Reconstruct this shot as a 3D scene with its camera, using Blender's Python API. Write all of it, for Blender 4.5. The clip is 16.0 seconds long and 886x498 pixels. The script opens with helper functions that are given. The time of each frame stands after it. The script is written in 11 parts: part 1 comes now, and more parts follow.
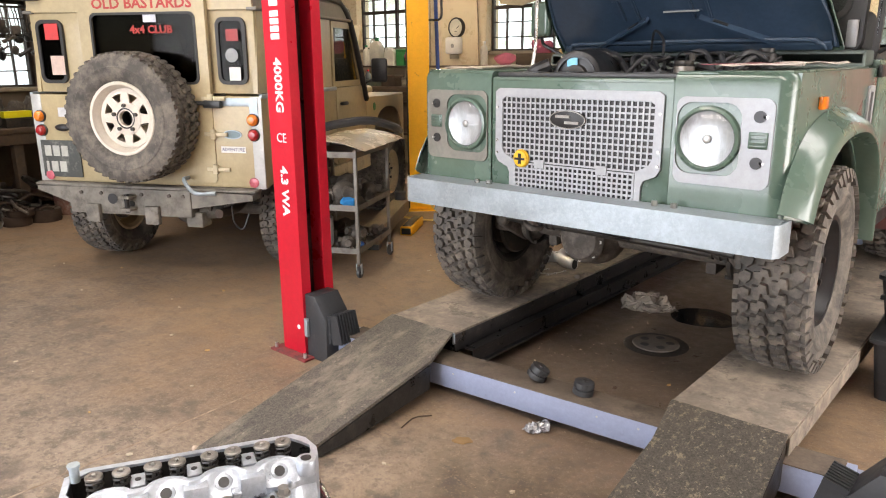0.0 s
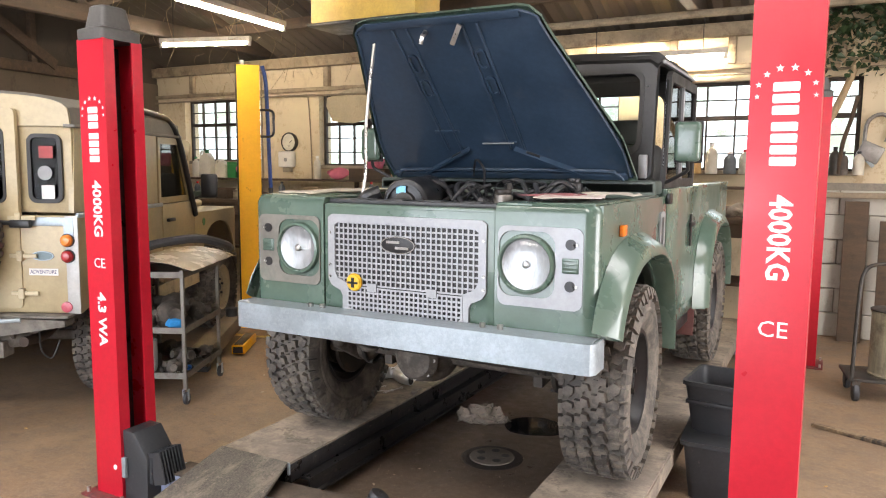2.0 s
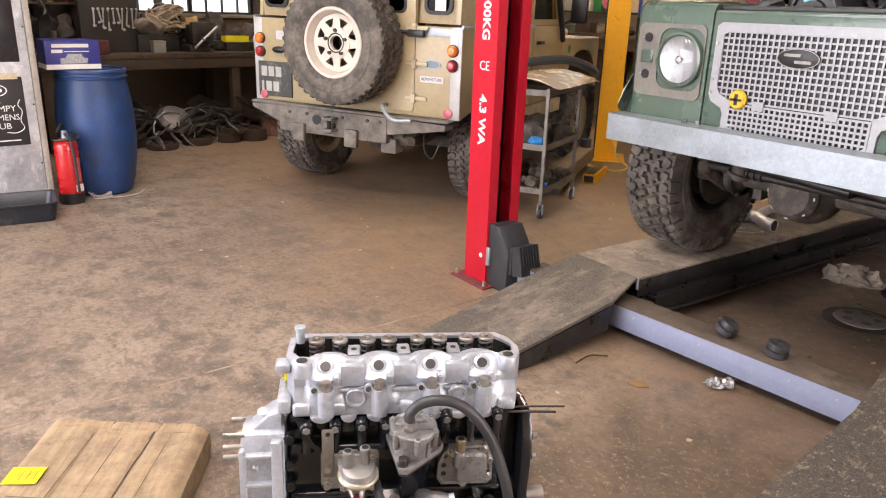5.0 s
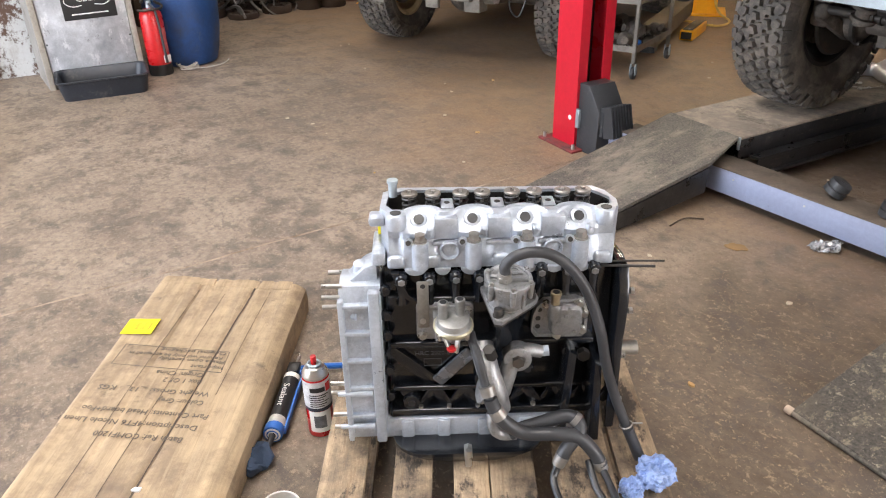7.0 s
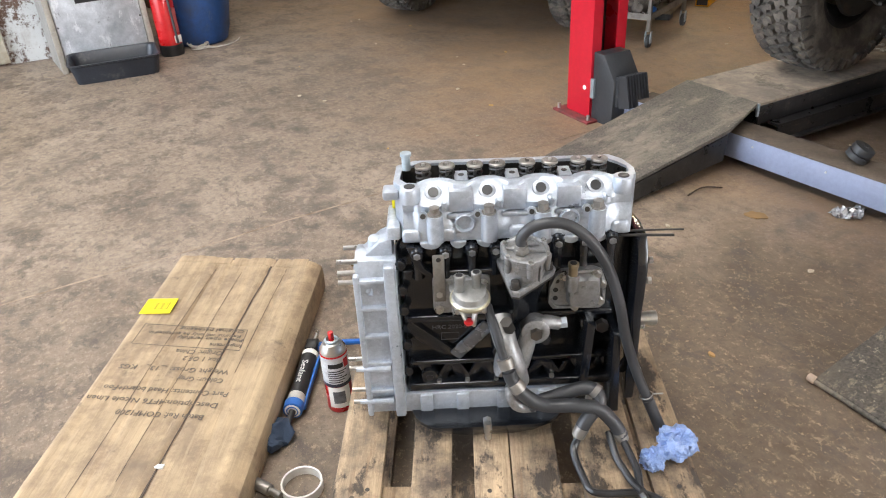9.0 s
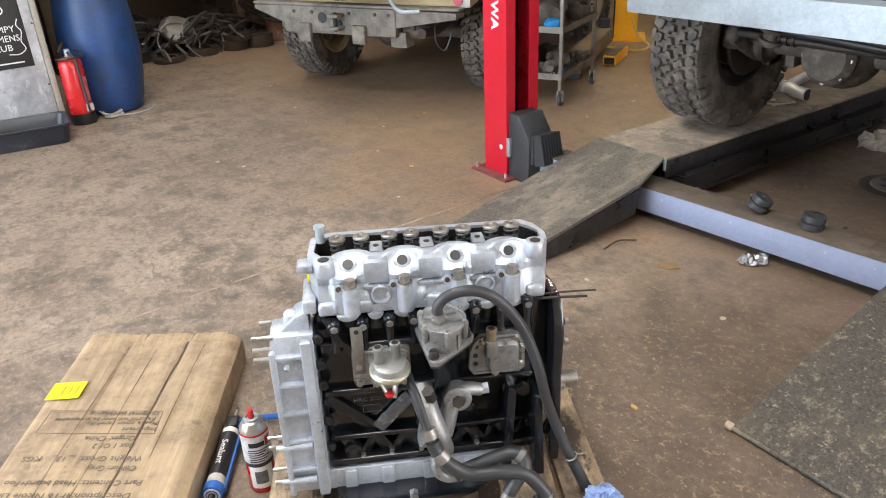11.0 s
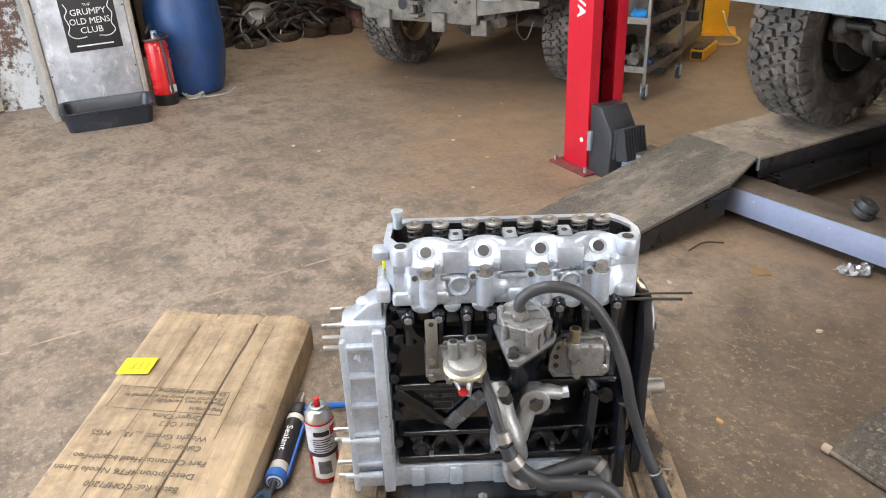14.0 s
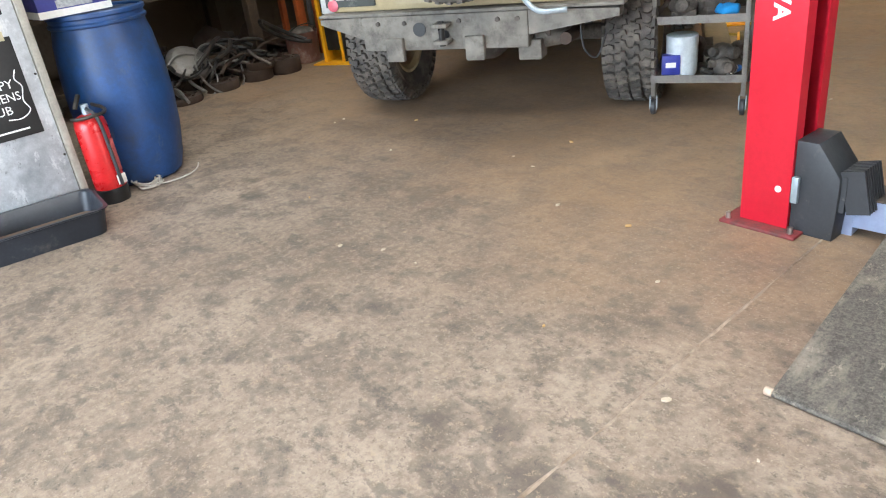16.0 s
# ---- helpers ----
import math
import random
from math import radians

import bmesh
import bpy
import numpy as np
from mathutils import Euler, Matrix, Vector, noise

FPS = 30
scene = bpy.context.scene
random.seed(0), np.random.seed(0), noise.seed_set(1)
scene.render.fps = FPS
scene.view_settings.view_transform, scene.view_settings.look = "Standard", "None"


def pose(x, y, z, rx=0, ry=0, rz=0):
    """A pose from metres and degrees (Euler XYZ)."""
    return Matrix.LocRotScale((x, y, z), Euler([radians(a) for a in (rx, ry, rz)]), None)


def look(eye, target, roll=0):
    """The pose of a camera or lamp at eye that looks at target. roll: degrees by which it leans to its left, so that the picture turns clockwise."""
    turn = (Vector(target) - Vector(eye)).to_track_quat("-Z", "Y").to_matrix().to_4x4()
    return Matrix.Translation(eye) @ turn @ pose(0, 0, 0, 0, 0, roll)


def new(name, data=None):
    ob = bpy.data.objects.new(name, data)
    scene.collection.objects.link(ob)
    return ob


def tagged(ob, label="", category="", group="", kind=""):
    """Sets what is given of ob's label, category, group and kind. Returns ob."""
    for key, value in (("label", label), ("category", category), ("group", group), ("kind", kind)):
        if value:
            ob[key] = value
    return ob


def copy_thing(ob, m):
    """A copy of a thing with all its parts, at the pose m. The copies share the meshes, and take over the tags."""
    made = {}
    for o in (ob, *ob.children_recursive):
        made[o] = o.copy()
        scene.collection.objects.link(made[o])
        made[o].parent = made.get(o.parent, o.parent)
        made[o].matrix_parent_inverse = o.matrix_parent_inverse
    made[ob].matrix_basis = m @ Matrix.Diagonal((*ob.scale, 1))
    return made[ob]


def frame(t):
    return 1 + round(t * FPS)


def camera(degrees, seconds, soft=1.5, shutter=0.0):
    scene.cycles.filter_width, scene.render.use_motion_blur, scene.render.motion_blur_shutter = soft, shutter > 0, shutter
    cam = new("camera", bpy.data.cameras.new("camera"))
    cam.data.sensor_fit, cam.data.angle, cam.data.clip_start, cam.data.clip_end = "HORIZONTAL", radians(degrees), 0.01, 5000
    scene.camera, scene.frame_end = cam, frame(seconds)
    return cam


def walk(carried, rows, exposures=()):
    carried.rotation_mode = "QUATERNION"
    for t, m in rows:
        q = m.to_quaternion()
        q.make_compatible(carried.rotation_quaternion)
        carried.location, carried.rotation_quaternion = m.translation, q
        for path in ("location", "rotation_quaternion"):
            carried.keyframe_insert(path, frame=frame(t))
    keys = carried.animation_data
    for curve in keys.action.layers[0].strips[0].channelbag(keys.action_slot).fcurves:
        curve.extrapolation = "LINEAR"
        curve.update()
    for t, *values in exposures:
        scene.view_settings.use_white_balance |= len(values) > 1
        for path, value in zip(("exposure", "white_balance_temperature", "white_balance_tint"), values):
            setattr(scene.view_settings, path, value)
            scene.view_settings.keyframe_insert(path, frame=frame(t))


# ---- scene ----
cam = camera(62.8, 16.0, 1.1)
PATH = [
    (0, (1.472, -2.09, 1.39), (0.201, -0.631, 0.882), -0.5),
    (0.5, (1.465, -2.1, 1.443), (0.373, -0.469, 1.057), -0.0),
    (1, (1.481, -2.089, 1.461), (0.498, -0.372, 1.164), 0.2),
    (1.5, (1.486, -2.092, 1.469), (0.546, -0.344, 1.219), 0.1),
    (2, (1.492, -2.095, 1.469), (0.557, -0.342, 1.243), 0.4),
    (2.5, (1.496, -2.089, 1.463), (0.515, -0.362, 1.228), 1.1),
    (3, (1.482, -2.108, 1.438), (0.401, -0.449, 1.163), 2.2),
    (3.5, (1.463, -2.13, 1.392), (0.204, -0.621, 1.024), 3.1),
    (4, (1.439, -2.152, 1.336), (0.021, -0.826, 0.854), 3.1),
    (4.5, (1.429, -2.176, 1.312), (-0.073, -0.98, 0.751), 2.6),
    (5, (1.423, -2.183, 1.295), (-0.12, -1.079, 0.663), 1.9),
    (5.2, (1.425, -2.188, 1.287), (-0.126, -1.116, 0.62), 1.7),
    (7.3, (1.39, -2.189, 1.233), (-0.153, -1.368, 0.261), -1.8),
    (7.5, (1.391, -2.187, 1.228), (-0.153, -1.377, 0.249), -2.1),
    (8, (1.388, -2.186, 1.226), (-0.155, -1.398, 0.227), -2.9),
    (8.2, (1.388, -2.186, 1.227), (-0.155, -1.405, 0.221), -3.1),
    (10.3, (1.378, -2.158, 1.234), (-0.137, -1.277, 0.27), -3.5),
    (10.5, (1.384, -2.152, 1.244), (-0.121, -1.23, 0.304), -3.2),
    (11, (1.388, -2.153, 1.254), (-0.107, -1.162, 0.369), -2.7),
    (11.5, (1.397, -2.163, 1.264), (-0.102, -1.154, 0.407), -2.7),
    (12, (1.399, -2.166, 1.255), (-0.106, -1.16, 0.404), -2.9),
    (12.5, (1.402, -2.164, 1.254), (-0.109, -1.166, 0.405), -3.1),
    (13, (1.4, -2.166, 1.255), (-0.125, -1.197, 0.398), -3.0),
    (13.5, (1.393, -2.169, 1.251), (-0.151, -1.238, 0.385), -3.0),
    (14, (1.312, -2.141, 1.213), (-0.272, -1.308, 0.32), -2.6),
    (14.5, (1.021, -2.188, 1.162), (-0.613, -1.524, 0.219), -4.5),
    (15, (0.653, -2.275, 1.158), (-0.96, -1.602, 0.186), -6.8),
    (15.5, (0.261, -2.275, 1.147), (-1.297, -1.466, 0.19), -7.6),
    (16, (-0.15, -2.269, 1.16), (-1.583, -1.192, 0.273), -7.4),
]
EXPOSURES = [
    (0, 0.18, 6900, 15), (2, 0.18, 6600, 14), (3, 0.2, 6650, 14), (4.5, 0.17, 7200, 22), (5, 0.2, 7050, 22), (7.5, 0.2, 6350, 11), (8.2, 0.15, 6300, 10), (10.5, 0.15, 6300, 10),
    (11.5, 0.25, 6400, 10), (13, 0.25, 6450, 10), (14, 0.18, 6300, 10), (15, 0.0, 6400, 11), (15.5, 0.15, 6300, 10), (16, 0.48, 5950, 6),
]
walk(cam, [(t, look(eye, aim, roll)) for t, eye, aim, roll in PATH], EXPOSURES)


# ---- light ----
world = bpy.data.worlds.new("World")
scene.world = world
world.use_nodes = True
wnt = world.node_tree
sky = wnt.nodes.new("ShaderNodeTexSky")
sky.sky_type = "NISHITA"
sky.sun_disc = False
sky.sun_elevation, sky.sun_rotation = radians(42), radians(150)
wnt.links.new(sky.outputs[0], wnt.nodes["Background"].inputs[0])
wnt.nodes["Background"].inputs[1].default_value = 0.15

sun = new("sun", bpy.data.lights.new("sun", "SUN"))
sun.data.energy, sun.data.angle, sun.data.color = 1.0, radians(12), (1.0, 0.96, 0.9)
sun.matrix_basis = look((3, -12, 10), (0, 0, 0))


def area(name, m, w, h, watts, color):
    lamp = bpy.data.lights.new(name, "AREA")
    lamp.shape, lamp.size, lamp.size_y, lamp.energy, lamp.color = "RECTANGLE", w, h, watts, color
    ob = new(name, lamp)
    ob.matrix_basis = m
    return ob


DAY = (1.0, 0.99, 0.985)
# daylight in the big doorway behind the camera
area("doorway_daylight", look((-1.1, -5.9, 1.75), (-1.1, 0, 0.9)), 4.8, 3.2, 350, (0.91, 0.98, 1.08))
# unseen fill lamps added overhead and at the right to brighten the room
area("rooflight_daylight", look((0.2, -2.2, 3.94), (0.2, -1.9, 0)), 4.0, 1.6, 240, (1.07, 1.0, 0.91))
area("right_rooflight_daylight", look((3.3, 2.2, 3.4), (2.6, 2.2, 0)), 1.4, 3.4, 110, DAY)
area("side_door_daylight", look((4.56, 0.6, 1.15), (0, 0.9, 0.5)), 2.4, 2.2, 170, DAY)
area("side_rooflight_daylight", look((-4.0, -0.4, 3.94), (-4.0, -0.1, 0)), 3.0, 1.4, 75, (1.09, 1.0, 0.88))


# ---- materials ----
def shader(name):
    m = bpy.data.materials.new(name)
    m.use_nodes = True
    nt = m.node_tree
    return m, nt, nt.nodes["Principled BSDF"]


def mix(nt, fac, a, b):
    n = nt.nodes.new("ShaderNodeMix")
    n.data_type = "RGBA"
    if hasattr(fac, "links"):
        nt.links.new(fac, n.inputs[0])
    else:
        n.inputs[0].default_value = fac
    for s, v in ((6, a), (7, b)):
        if hasattr(v, "links"):
            nt.links.new(v, n.inputs[s])
        else:
            n.inputs[s].default_value = (*v, 1)
    return n.outputs[2]


def noise_at(nt, co, scale, detail=4.0, rough=0.6, stretch=None):
    if stretch:
        mp = nt.nodes.new("ShaderNodeMapping")
        mp.inputs["Scale"].default_value = stretch
        nt.links.new(co, mp.inputs[0])
        co = mp.outputs[0]
    n = nt.nodes.new("ShaderNodeTexNoise")
    n.inputs["Scale"].default_value, n.inputs["Detail"].default_value, n.inputs["Roughness"].default_value = scale, detail, rough
    nt.links.new(co, n.inputs["Vector"])
    return n.outputs["Fac"]


def ramp(nt, fac, lo, hi, a=0.0, b=1.0):
    n = nt.nodes.new("ShaderNodeMapRange")
    n.inputs[1].default_value, n.inputs[2].default_value, n.inputs[3].default_value, n.inputs[4].default_value = lo, hi, a, b
    nt.links.new(fac, n.inputs[0])
    return n.outputs[0]


def mat(name, base, rough=0.5, metal=0.0, var=0.25, scale=6.0, dirt=None, dirt_amount=0.45, dirt_scale=4.0, bump=0.15,
        bump_scale=60.0, stretch=None, coat=0.0, spread=0.0, rvar=0.15):
    """A surface with a coarse and a fine change of tone, dirt in patches, and fine relief."""
    m, nt, b = shader(name)
    co = nt.nodes.new("ShaderNodeTexCoord").outputs["Object"]
    big = noise_at(nt, co, scale, 5, 0.65, stretch)
    dark = tuple(c * (1 - var) for c in base)
    light = tuple(min(1, c * (1 + var * 0.8) + 0.01 * var) for c in base)
    col = mix(nt, ramp(nt, big, 0.3, 0.7), dark, light)
    fine = noise_at(nt, co, bump_scale, 3, 0.6, stretch)
    grain = noise_at(nt, co, scale * 7 + 12, 6, 0.75, stretch)
    col = mix(nt, ramp(nt, grain, 0.40, 0.66, 0, 0.32 * var + 0.10), col, tuple(c * 0.45 for c in base))
    col = mix(nt, ramp(nt, grain, 0.56, 0.34, 0, 0.25 * var + 0.04), col, tuple(min(1, c * 1.5 + 0.02) for c in base))
    if dirt:
        d = noise_at(nt, co, dirt_scale, 7, 0.72)
        col = mix(nt, ramp(nt, d, 1 - dirt_amount - 0.08, 1 - dirt_amount + 0.14), col, dirt)
    if spread:
        info = nt.nodes.new("ShaderNodeObjectInfo")
        hsv = nt.nodes.new("ShaderNodeHueSaturation")
        nt.links.new(ramp(nt, info.outputs["Random"], 0, 1, 1 - spread, 1 + spread), hsv.inputs["Value"])
        nt.links.new(col, hsv.inputs["Color"])
        col = hsv.outputs[0]
    nt.links.new(col, b.inputs["Base Color"])
    b.inputs["Metallic"].default_value = metal
    nt.links.new(ramp(nt, big, 0.25, 0.75, max(0.03, rough - rvar), min(1, rough + rvar)), b.inputs["Roughness"])
    if coat:
        b.inputs["Coat Weight"].default_value, b.inputs["Coat Roughness"].default_value = coat, 0.08
    if bump:
        bp = nt.nodes.new("ShaderNodeBump")
        bp.inputs["Strength"].default_value, bp.inputs["Distance"].default_value = bump, 0.004
        nt.links.new(fine, bp.inputs["Height"])
        nt.links.new(bp.outputs[0], b.inputs["Normal"])
    return m


def glass(name, tint, rough=0.02, shine=1.0):
    """Thin glazing: clear with a gloss that grows at a slant."""
    m, nt, b = shader(name)
    nt.nodes.remove(b)
    out = nt.nodes["Material Output"]
    tr, gl, mx, fr = (nt.nodes.new(k) for k in ("ShaderNodeBsdfTransparent", "ShaderNodeBsdfGlossy", "ShaderNodeMixShader", "ShaderNodeLayerWeight"))
    tr.inputs[0].default_value = (*tint, 1)
    gl.inputs["Roughness"].default_value = rough
    gl.inputs[0].default_value = (shine, shine, shine, 1)
    nt.links.new(ramp(nt, fr.outputs["Facing"], 0.45, 1.0, 0.035, 0.6), mx.inputs[0])
    nt.links.new(tr.outputs[0], mx.inputs[1])
    nt.links.new(gl.outputs[0], mx.inputs[2])
    nt.links.new(mx.outputs[0], out.inputs[0])
    return m


def stain(m, color, scale, lo, hi, amount, stretch=None, gloss=None):
    """Lays hard-edged stains over a surface, shiny ones where gloss gives their roughness."""
    nt = m.node_tree
    b = nt.nodes["Principled BSDF"]
    co = nt.nodes.new("ShaderNodeTexCoord").outputs["Object"]
    mask = ramp(nt, noise_at(nt, co, scale, 9, 0.72, stretch), lo, hi, 0, amount)
    nt.links.new(mix(nt, mask, b.inputs["Base Color"].links[0].from_socket, color), b.inputs["Base Color"])
    if gloss is not None:
        old = b.inputs["Roughness"].links[0].from_socket
        wet = nt.nodes.new("ShaderNodeMix")
        nt.links.new(mask, wet.inputs[0])
        nt.links.new(old, wet.inputs[2])
        wet.inputs[3].default_value = gloss
        nt.links.new(wet.outputs[0], b.inputs["Roughness"])


def glow(name, color, strength):
    m, nt, b = shader(name)
    b.inputs["Base Color"].default_value = (*color, 1)
    b.inputs["Emission Color"].default_value = (*color, 1)
    b.inputs["Emission Strength"].default_value = strength
    return m


GREEN = mat("green_paint", (0.085, 0.135, 0.105), 0.28, 0, 0.12, 2.5, (0.16, 0.15, 0.12), 0.25, 3, 0.03, 90, coat=0.5)
NAVY = mat("navy_underside_paint", (0.022, 0.043, 0.075), 0.42, 0, 0.3, 3, (0.05, 0.06, 0.075), 0.35, 5, 0.05, 60)
GALV = mat("galvanised_steel", (0.37, 0.43, 0.47), 0.45, 0.45, 0.22, 9, (0.31, 0.365, 0.40), 0.45, 20, 0.10, 45)
ALU_PLATE = mat("brushed_aluminium_plate", (0.33, 0.34, 0.355), 0.45, 0.35, 0.15, 5, bump=0.06, bump_scale=90)
PRIMER = mat("scuffed_primer_plate", (0.2, 0.19, 0.165), 0.5, 0.3, 0.25, 8, (0.13, 0.16, 0.13), 0.4, 6)
CREAM = mat("cream_paint", (0.425, 0.345, 0.2), 0.42, 0, 0.13, 2, (0.30, 0.25, 0.17), 0.33, 4.5, 0.05, 70, coat=0.15)
CREAM_WORN = mat("faded_cream_paint", (0.52, 0.45, 0.30), 0.55, 0, 0.2, 5, (0.2, 0.17, 0.12), 0.42, 7)
ROOF_GREY = mat("dull_grey_roof_paint", (0.16, 0.15, 0.13), 0.6, 0, 0.2, 4)
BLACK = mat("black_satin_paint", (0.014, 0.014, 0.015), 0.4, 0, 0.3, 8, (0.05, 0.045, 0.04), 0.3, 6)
BLACK_VINYL = mat("black_vinyl_hood", (0.022, 0.021, 0.02), 0.55, 0, 0.3, 8)
RUBBER = mat("dusty_tyre_rubber", (0.075, 0.068, 0.06), 0.8, 0, 0.4, 12, (0.20, 0.172, 0.142), 0.48, 9, 0.4, 80)
RUBBER_DARK = mat("black_hose_rubber", (0.034, 0.035, 0.038), 0.48, 0, 0.3, 12, (0.06, 0.06, 0.06), 0.3, 9)
RED = mat("red_powder_coat", (0.54, 0.010, 0.028), 0.36, 0, 0.1, 3, (0.36, 0.02, 0.03), 0.3, 5, 0.04, 120)
YELLOW = mat("yellow_lift_paint", (0.86, 0.42, 0.006), 0.45, 0, 0.06, 4, (0.6, 0.28, 0.01), 0.2, 9)
DARK_PLASTIC = mat("dark_grey_plastic", (0.03, 0.032, 0.036), 0.5, 0, 0.2, 8, (0.09, 0.08, 0.07), 0.3, 9)
BLUE_GREY = mat("blue_grey_beam_paint", (0.27, 0.31, 0.44), 0.42, 0, 0.1, 5, (0.2, 0.2, 0.24), 0.28, 8)
RUN_STEEL = mat("dusty_runway_steel", (0.21, 0.175, 0.14), 0.72, 0.1, 0.3, 5, (0.36, 0.295, 0.225), 0.47, 7, 0.25, 90)


def gritty(name, base, dust, fleck, dusty, flecked, grain=26):
    """Grit-coated plate: dark coating, trodden dust in streaks and pale flecks of dirt."""
    m, nt, b = shader(name)
    co = nt.nodes.new("ShaderNodeTexCoord").outputs["Object"]
    wide, mid, tiny = noise_at(nt, co, 4, 8, 0.7, (2.0, 0.8, 1)), noise_at(nt, co, grain, 9, 0.8, (1, 0.7, 1)), noise_at(nt, co, 130, 5, 0.8)
    col = mix(nt, ramp(nt, tiny, 0.38, 0.62), tuple(c * 0.5 for c in base), tuple(c * 1.6 for c in base))
    col = mix(nt, ramp(nt, wide, 0.62 - dusty, 0.78 - dusty, 0, 0.75), col, dust)
    col = mix(nt, ramp(nt, mid, 0.66 - flecked, 0.74 - flecked, 0, 0.8), col, fleck)
    col = mix(nt, ramp(nt, tiny, 0.66, 0.74, 0, 0.6), col, fleck)
    nt.links.new(col, b.inputs["Base Color"])
    b.inputs["Roughness"].default_value = 0.56
    bp = nt.nodes.new("ShaderNodeBump")
    bp.inputs["Strength"].default_value, bp.inputs["Distance"].default_value = 0.5, 0.003
    nt.links.new(tiny, bp.inputs["Height"])
    nt.links.new(bp.outputs[0], b.inputs["Normal"])
    return m


RAMP_GRIT = gritty("dusty_gritted_ramp", (0.085, 0.076, 0.064), (0.26, 0.222, 0.174), (0.31, 0.267, 0.21), 0.14, 0.09, 34)
RAMP_MUD = gritty("mud_flecked_ramp", (0.06, 0.053, 0.044), (0.115, 0.096, 0.07), (0.27, 0.22, 0.155), 0.12, 0.12, 40)
OIL_STEEL = mat("oily_black_steel", (0.022, 0.021, 0.02), 0.35, 0.3, 0.4, 9, (0.07, 0.06, 0.05), 0.4, 9)
GRIME = mat("oily_grime", (0.085, 0.072, 0.06), 0.7, 0.15, 0.4, 14, (0.21, 0.18, 0.15), 0.44, 11, 0.4, 60)
MUDDY = mat("mud_caked_chassis", (0.19, 0.175, 0.15), 0.85, 0, 0.35, 12, (0.08, 0.072, 0.06), 0.45, 11, 0.5, 50)
CAST_ALU = mat("clean_cast_aluminium", (0.45, 0.49, 0.55), 0.38, 0.5, 0.16, 14, (0.30, 0.33, 0.375), 0.42, 22, 0.2, 150)
DULL_ALU = mat("dull_cast_aluminium", (0.32, 0.322, 0.326), 0.42, 0.65, 0.3, 18, (0.22, 0.215, 0.20), 0.42, 24, 0.3, 150)
BLOCK_BLACK = mat("gloss_black_block_paint", (0.005, 0.0066, 0.0098), 0.22, 0, 0.2, 12, bump=0.2, bump_scale=45, coat=0.4, rvar=0.07)
STEEL = mat("bright_steel", (0.5, 0.49, 0.47), 0.32, 0.95, 0.2, 14, (0.28, 0.25, 0.22), 0.3, 12)
WORN_STEEL = mat("worn_bare_steel", (0.28, 0.265, 0.245), 0.45, 0.7, 0.3, 10, (0.13, 0.10, 0.075), 0.4, 9)
DARK_METAL = mat("tarnished_dark_metal", (0.055, 0.05, 0.045), 0.5, 0.6, 0.4, 12, (0.11, 0.085, 0.06), 0.4, 12)
RUSTY = mat("rusty_iron", (0.065, 0.042, 0.03), 0.8, 0.25, 0.4, 12, (0.05, 0.035, 0.028), 0.45, 9, 0.35, 60)
PALLET_WOOD = mat("pale_pallet_pine", (0.345, 0.25, 0.155), 0.8, 0, 0.5, 4, (0.075, 0.056, 0.042), 0.49, 8, 0.4, 50, stretch=(12, 1.0, 12), spread=0.2)
OLD_WOOD = mat("dark_old_timber", (0.08, 0.052, 0.032), 0.85, 0, 0.35, 3, (0.04, 0.03, 0.022), 0.4, 6, 0.3, 40, stretch=(1.2, 8, 8), spread=0.25)
CARD = mat("brown_cardboard", (0.395, 0.29, 0.177), 0.85, 0, 0.3, 3, (0.185, 0.132, 0.088), 0.45, 6, 0.2, 50, stretch=(14, 0.8, 4))
PAPER = mat("plain_white_paper", (0.72, 0.70, 0.66), 0.8, 0, 0.06, 6, bump=0.03)
WHITE_PAINT = mat("white_lettering_paint", (0.78, 0.77, 0.76), 0.5, 0, 0.06, 9, bump=0.02)
INK = mat("black_print_ink", (0.12, 0.095, 0.072), 0.8, 0, 0.3, 30, bump=0)
LABEL_YELLOW = mat("bright_yellow_label", (0.85, 0.75, 0.01), 0.6, 0, 0.05, 9, bump=0.02)
BLUE_DRUM = mat("blue_drum_plastic", (0.014, 0.058, 0.19), 0.45, 0, 0.3, 4, (0.03, 0.042, 0.08), 0.45, 3.5, 0.08, 50)
RED_GLOSS = mat("red_gloss_enamel", (0.50, 0.012, 0.014), 0.3, 0, 0.15, 8, (0.28, 0.03, 0.025), 0.3, 9, coat=0.2)
AMBER = mat("amber_lens", (0.8, 0.19, 0.01), 0.15, 0, 0.1, 30, bump=0.3, bump_scale=200, coat=0.5)
RED_LENS = mat("red_lens", (0.36, 0.008, 0.012), 0.15, 0, 0.1, 30, bump=0.3, bump_scale=200, coat=0.5)
CHROME = mat("chrome_reflector", (0.50, 0.52, 0.54), 0.42, 0.7, 0.3, 22, bump=0.7, bump_scale=30, rvar=0.1, stretch=(1.5, 1, 0.5))
LENS = glass("headlamp_glass", (0.96, 0.97, 0.97), 0.06)
PANE = glass("window_glass", (0.93, 0.95, 0.94), 0.03)
# vehicle glass coloured dark to carry the shade of the cabins behind it
PANE_DARK = glass("darkened_vehicle_glass", (0.3, 0.32, 0.32), 0.02, 0.6)
PANE_DIM = glass("darkened_rear_glass", (0.22, 0.23, 0.24), 0.04, 0.2)
FADED_RED = mat("faded_red_lettering", (0.40, 0.045, 0.04), 0.7, 0, 0.2, 20)
BLUE_GLOVE = mat("pale_blue_nitrile", (0.22, 0.32, 0.58), 0.42, 0, 0.35, 30, (0.36, 0.45, 0.66), 0.45, 40, bump=0.6, bump_scale=60)
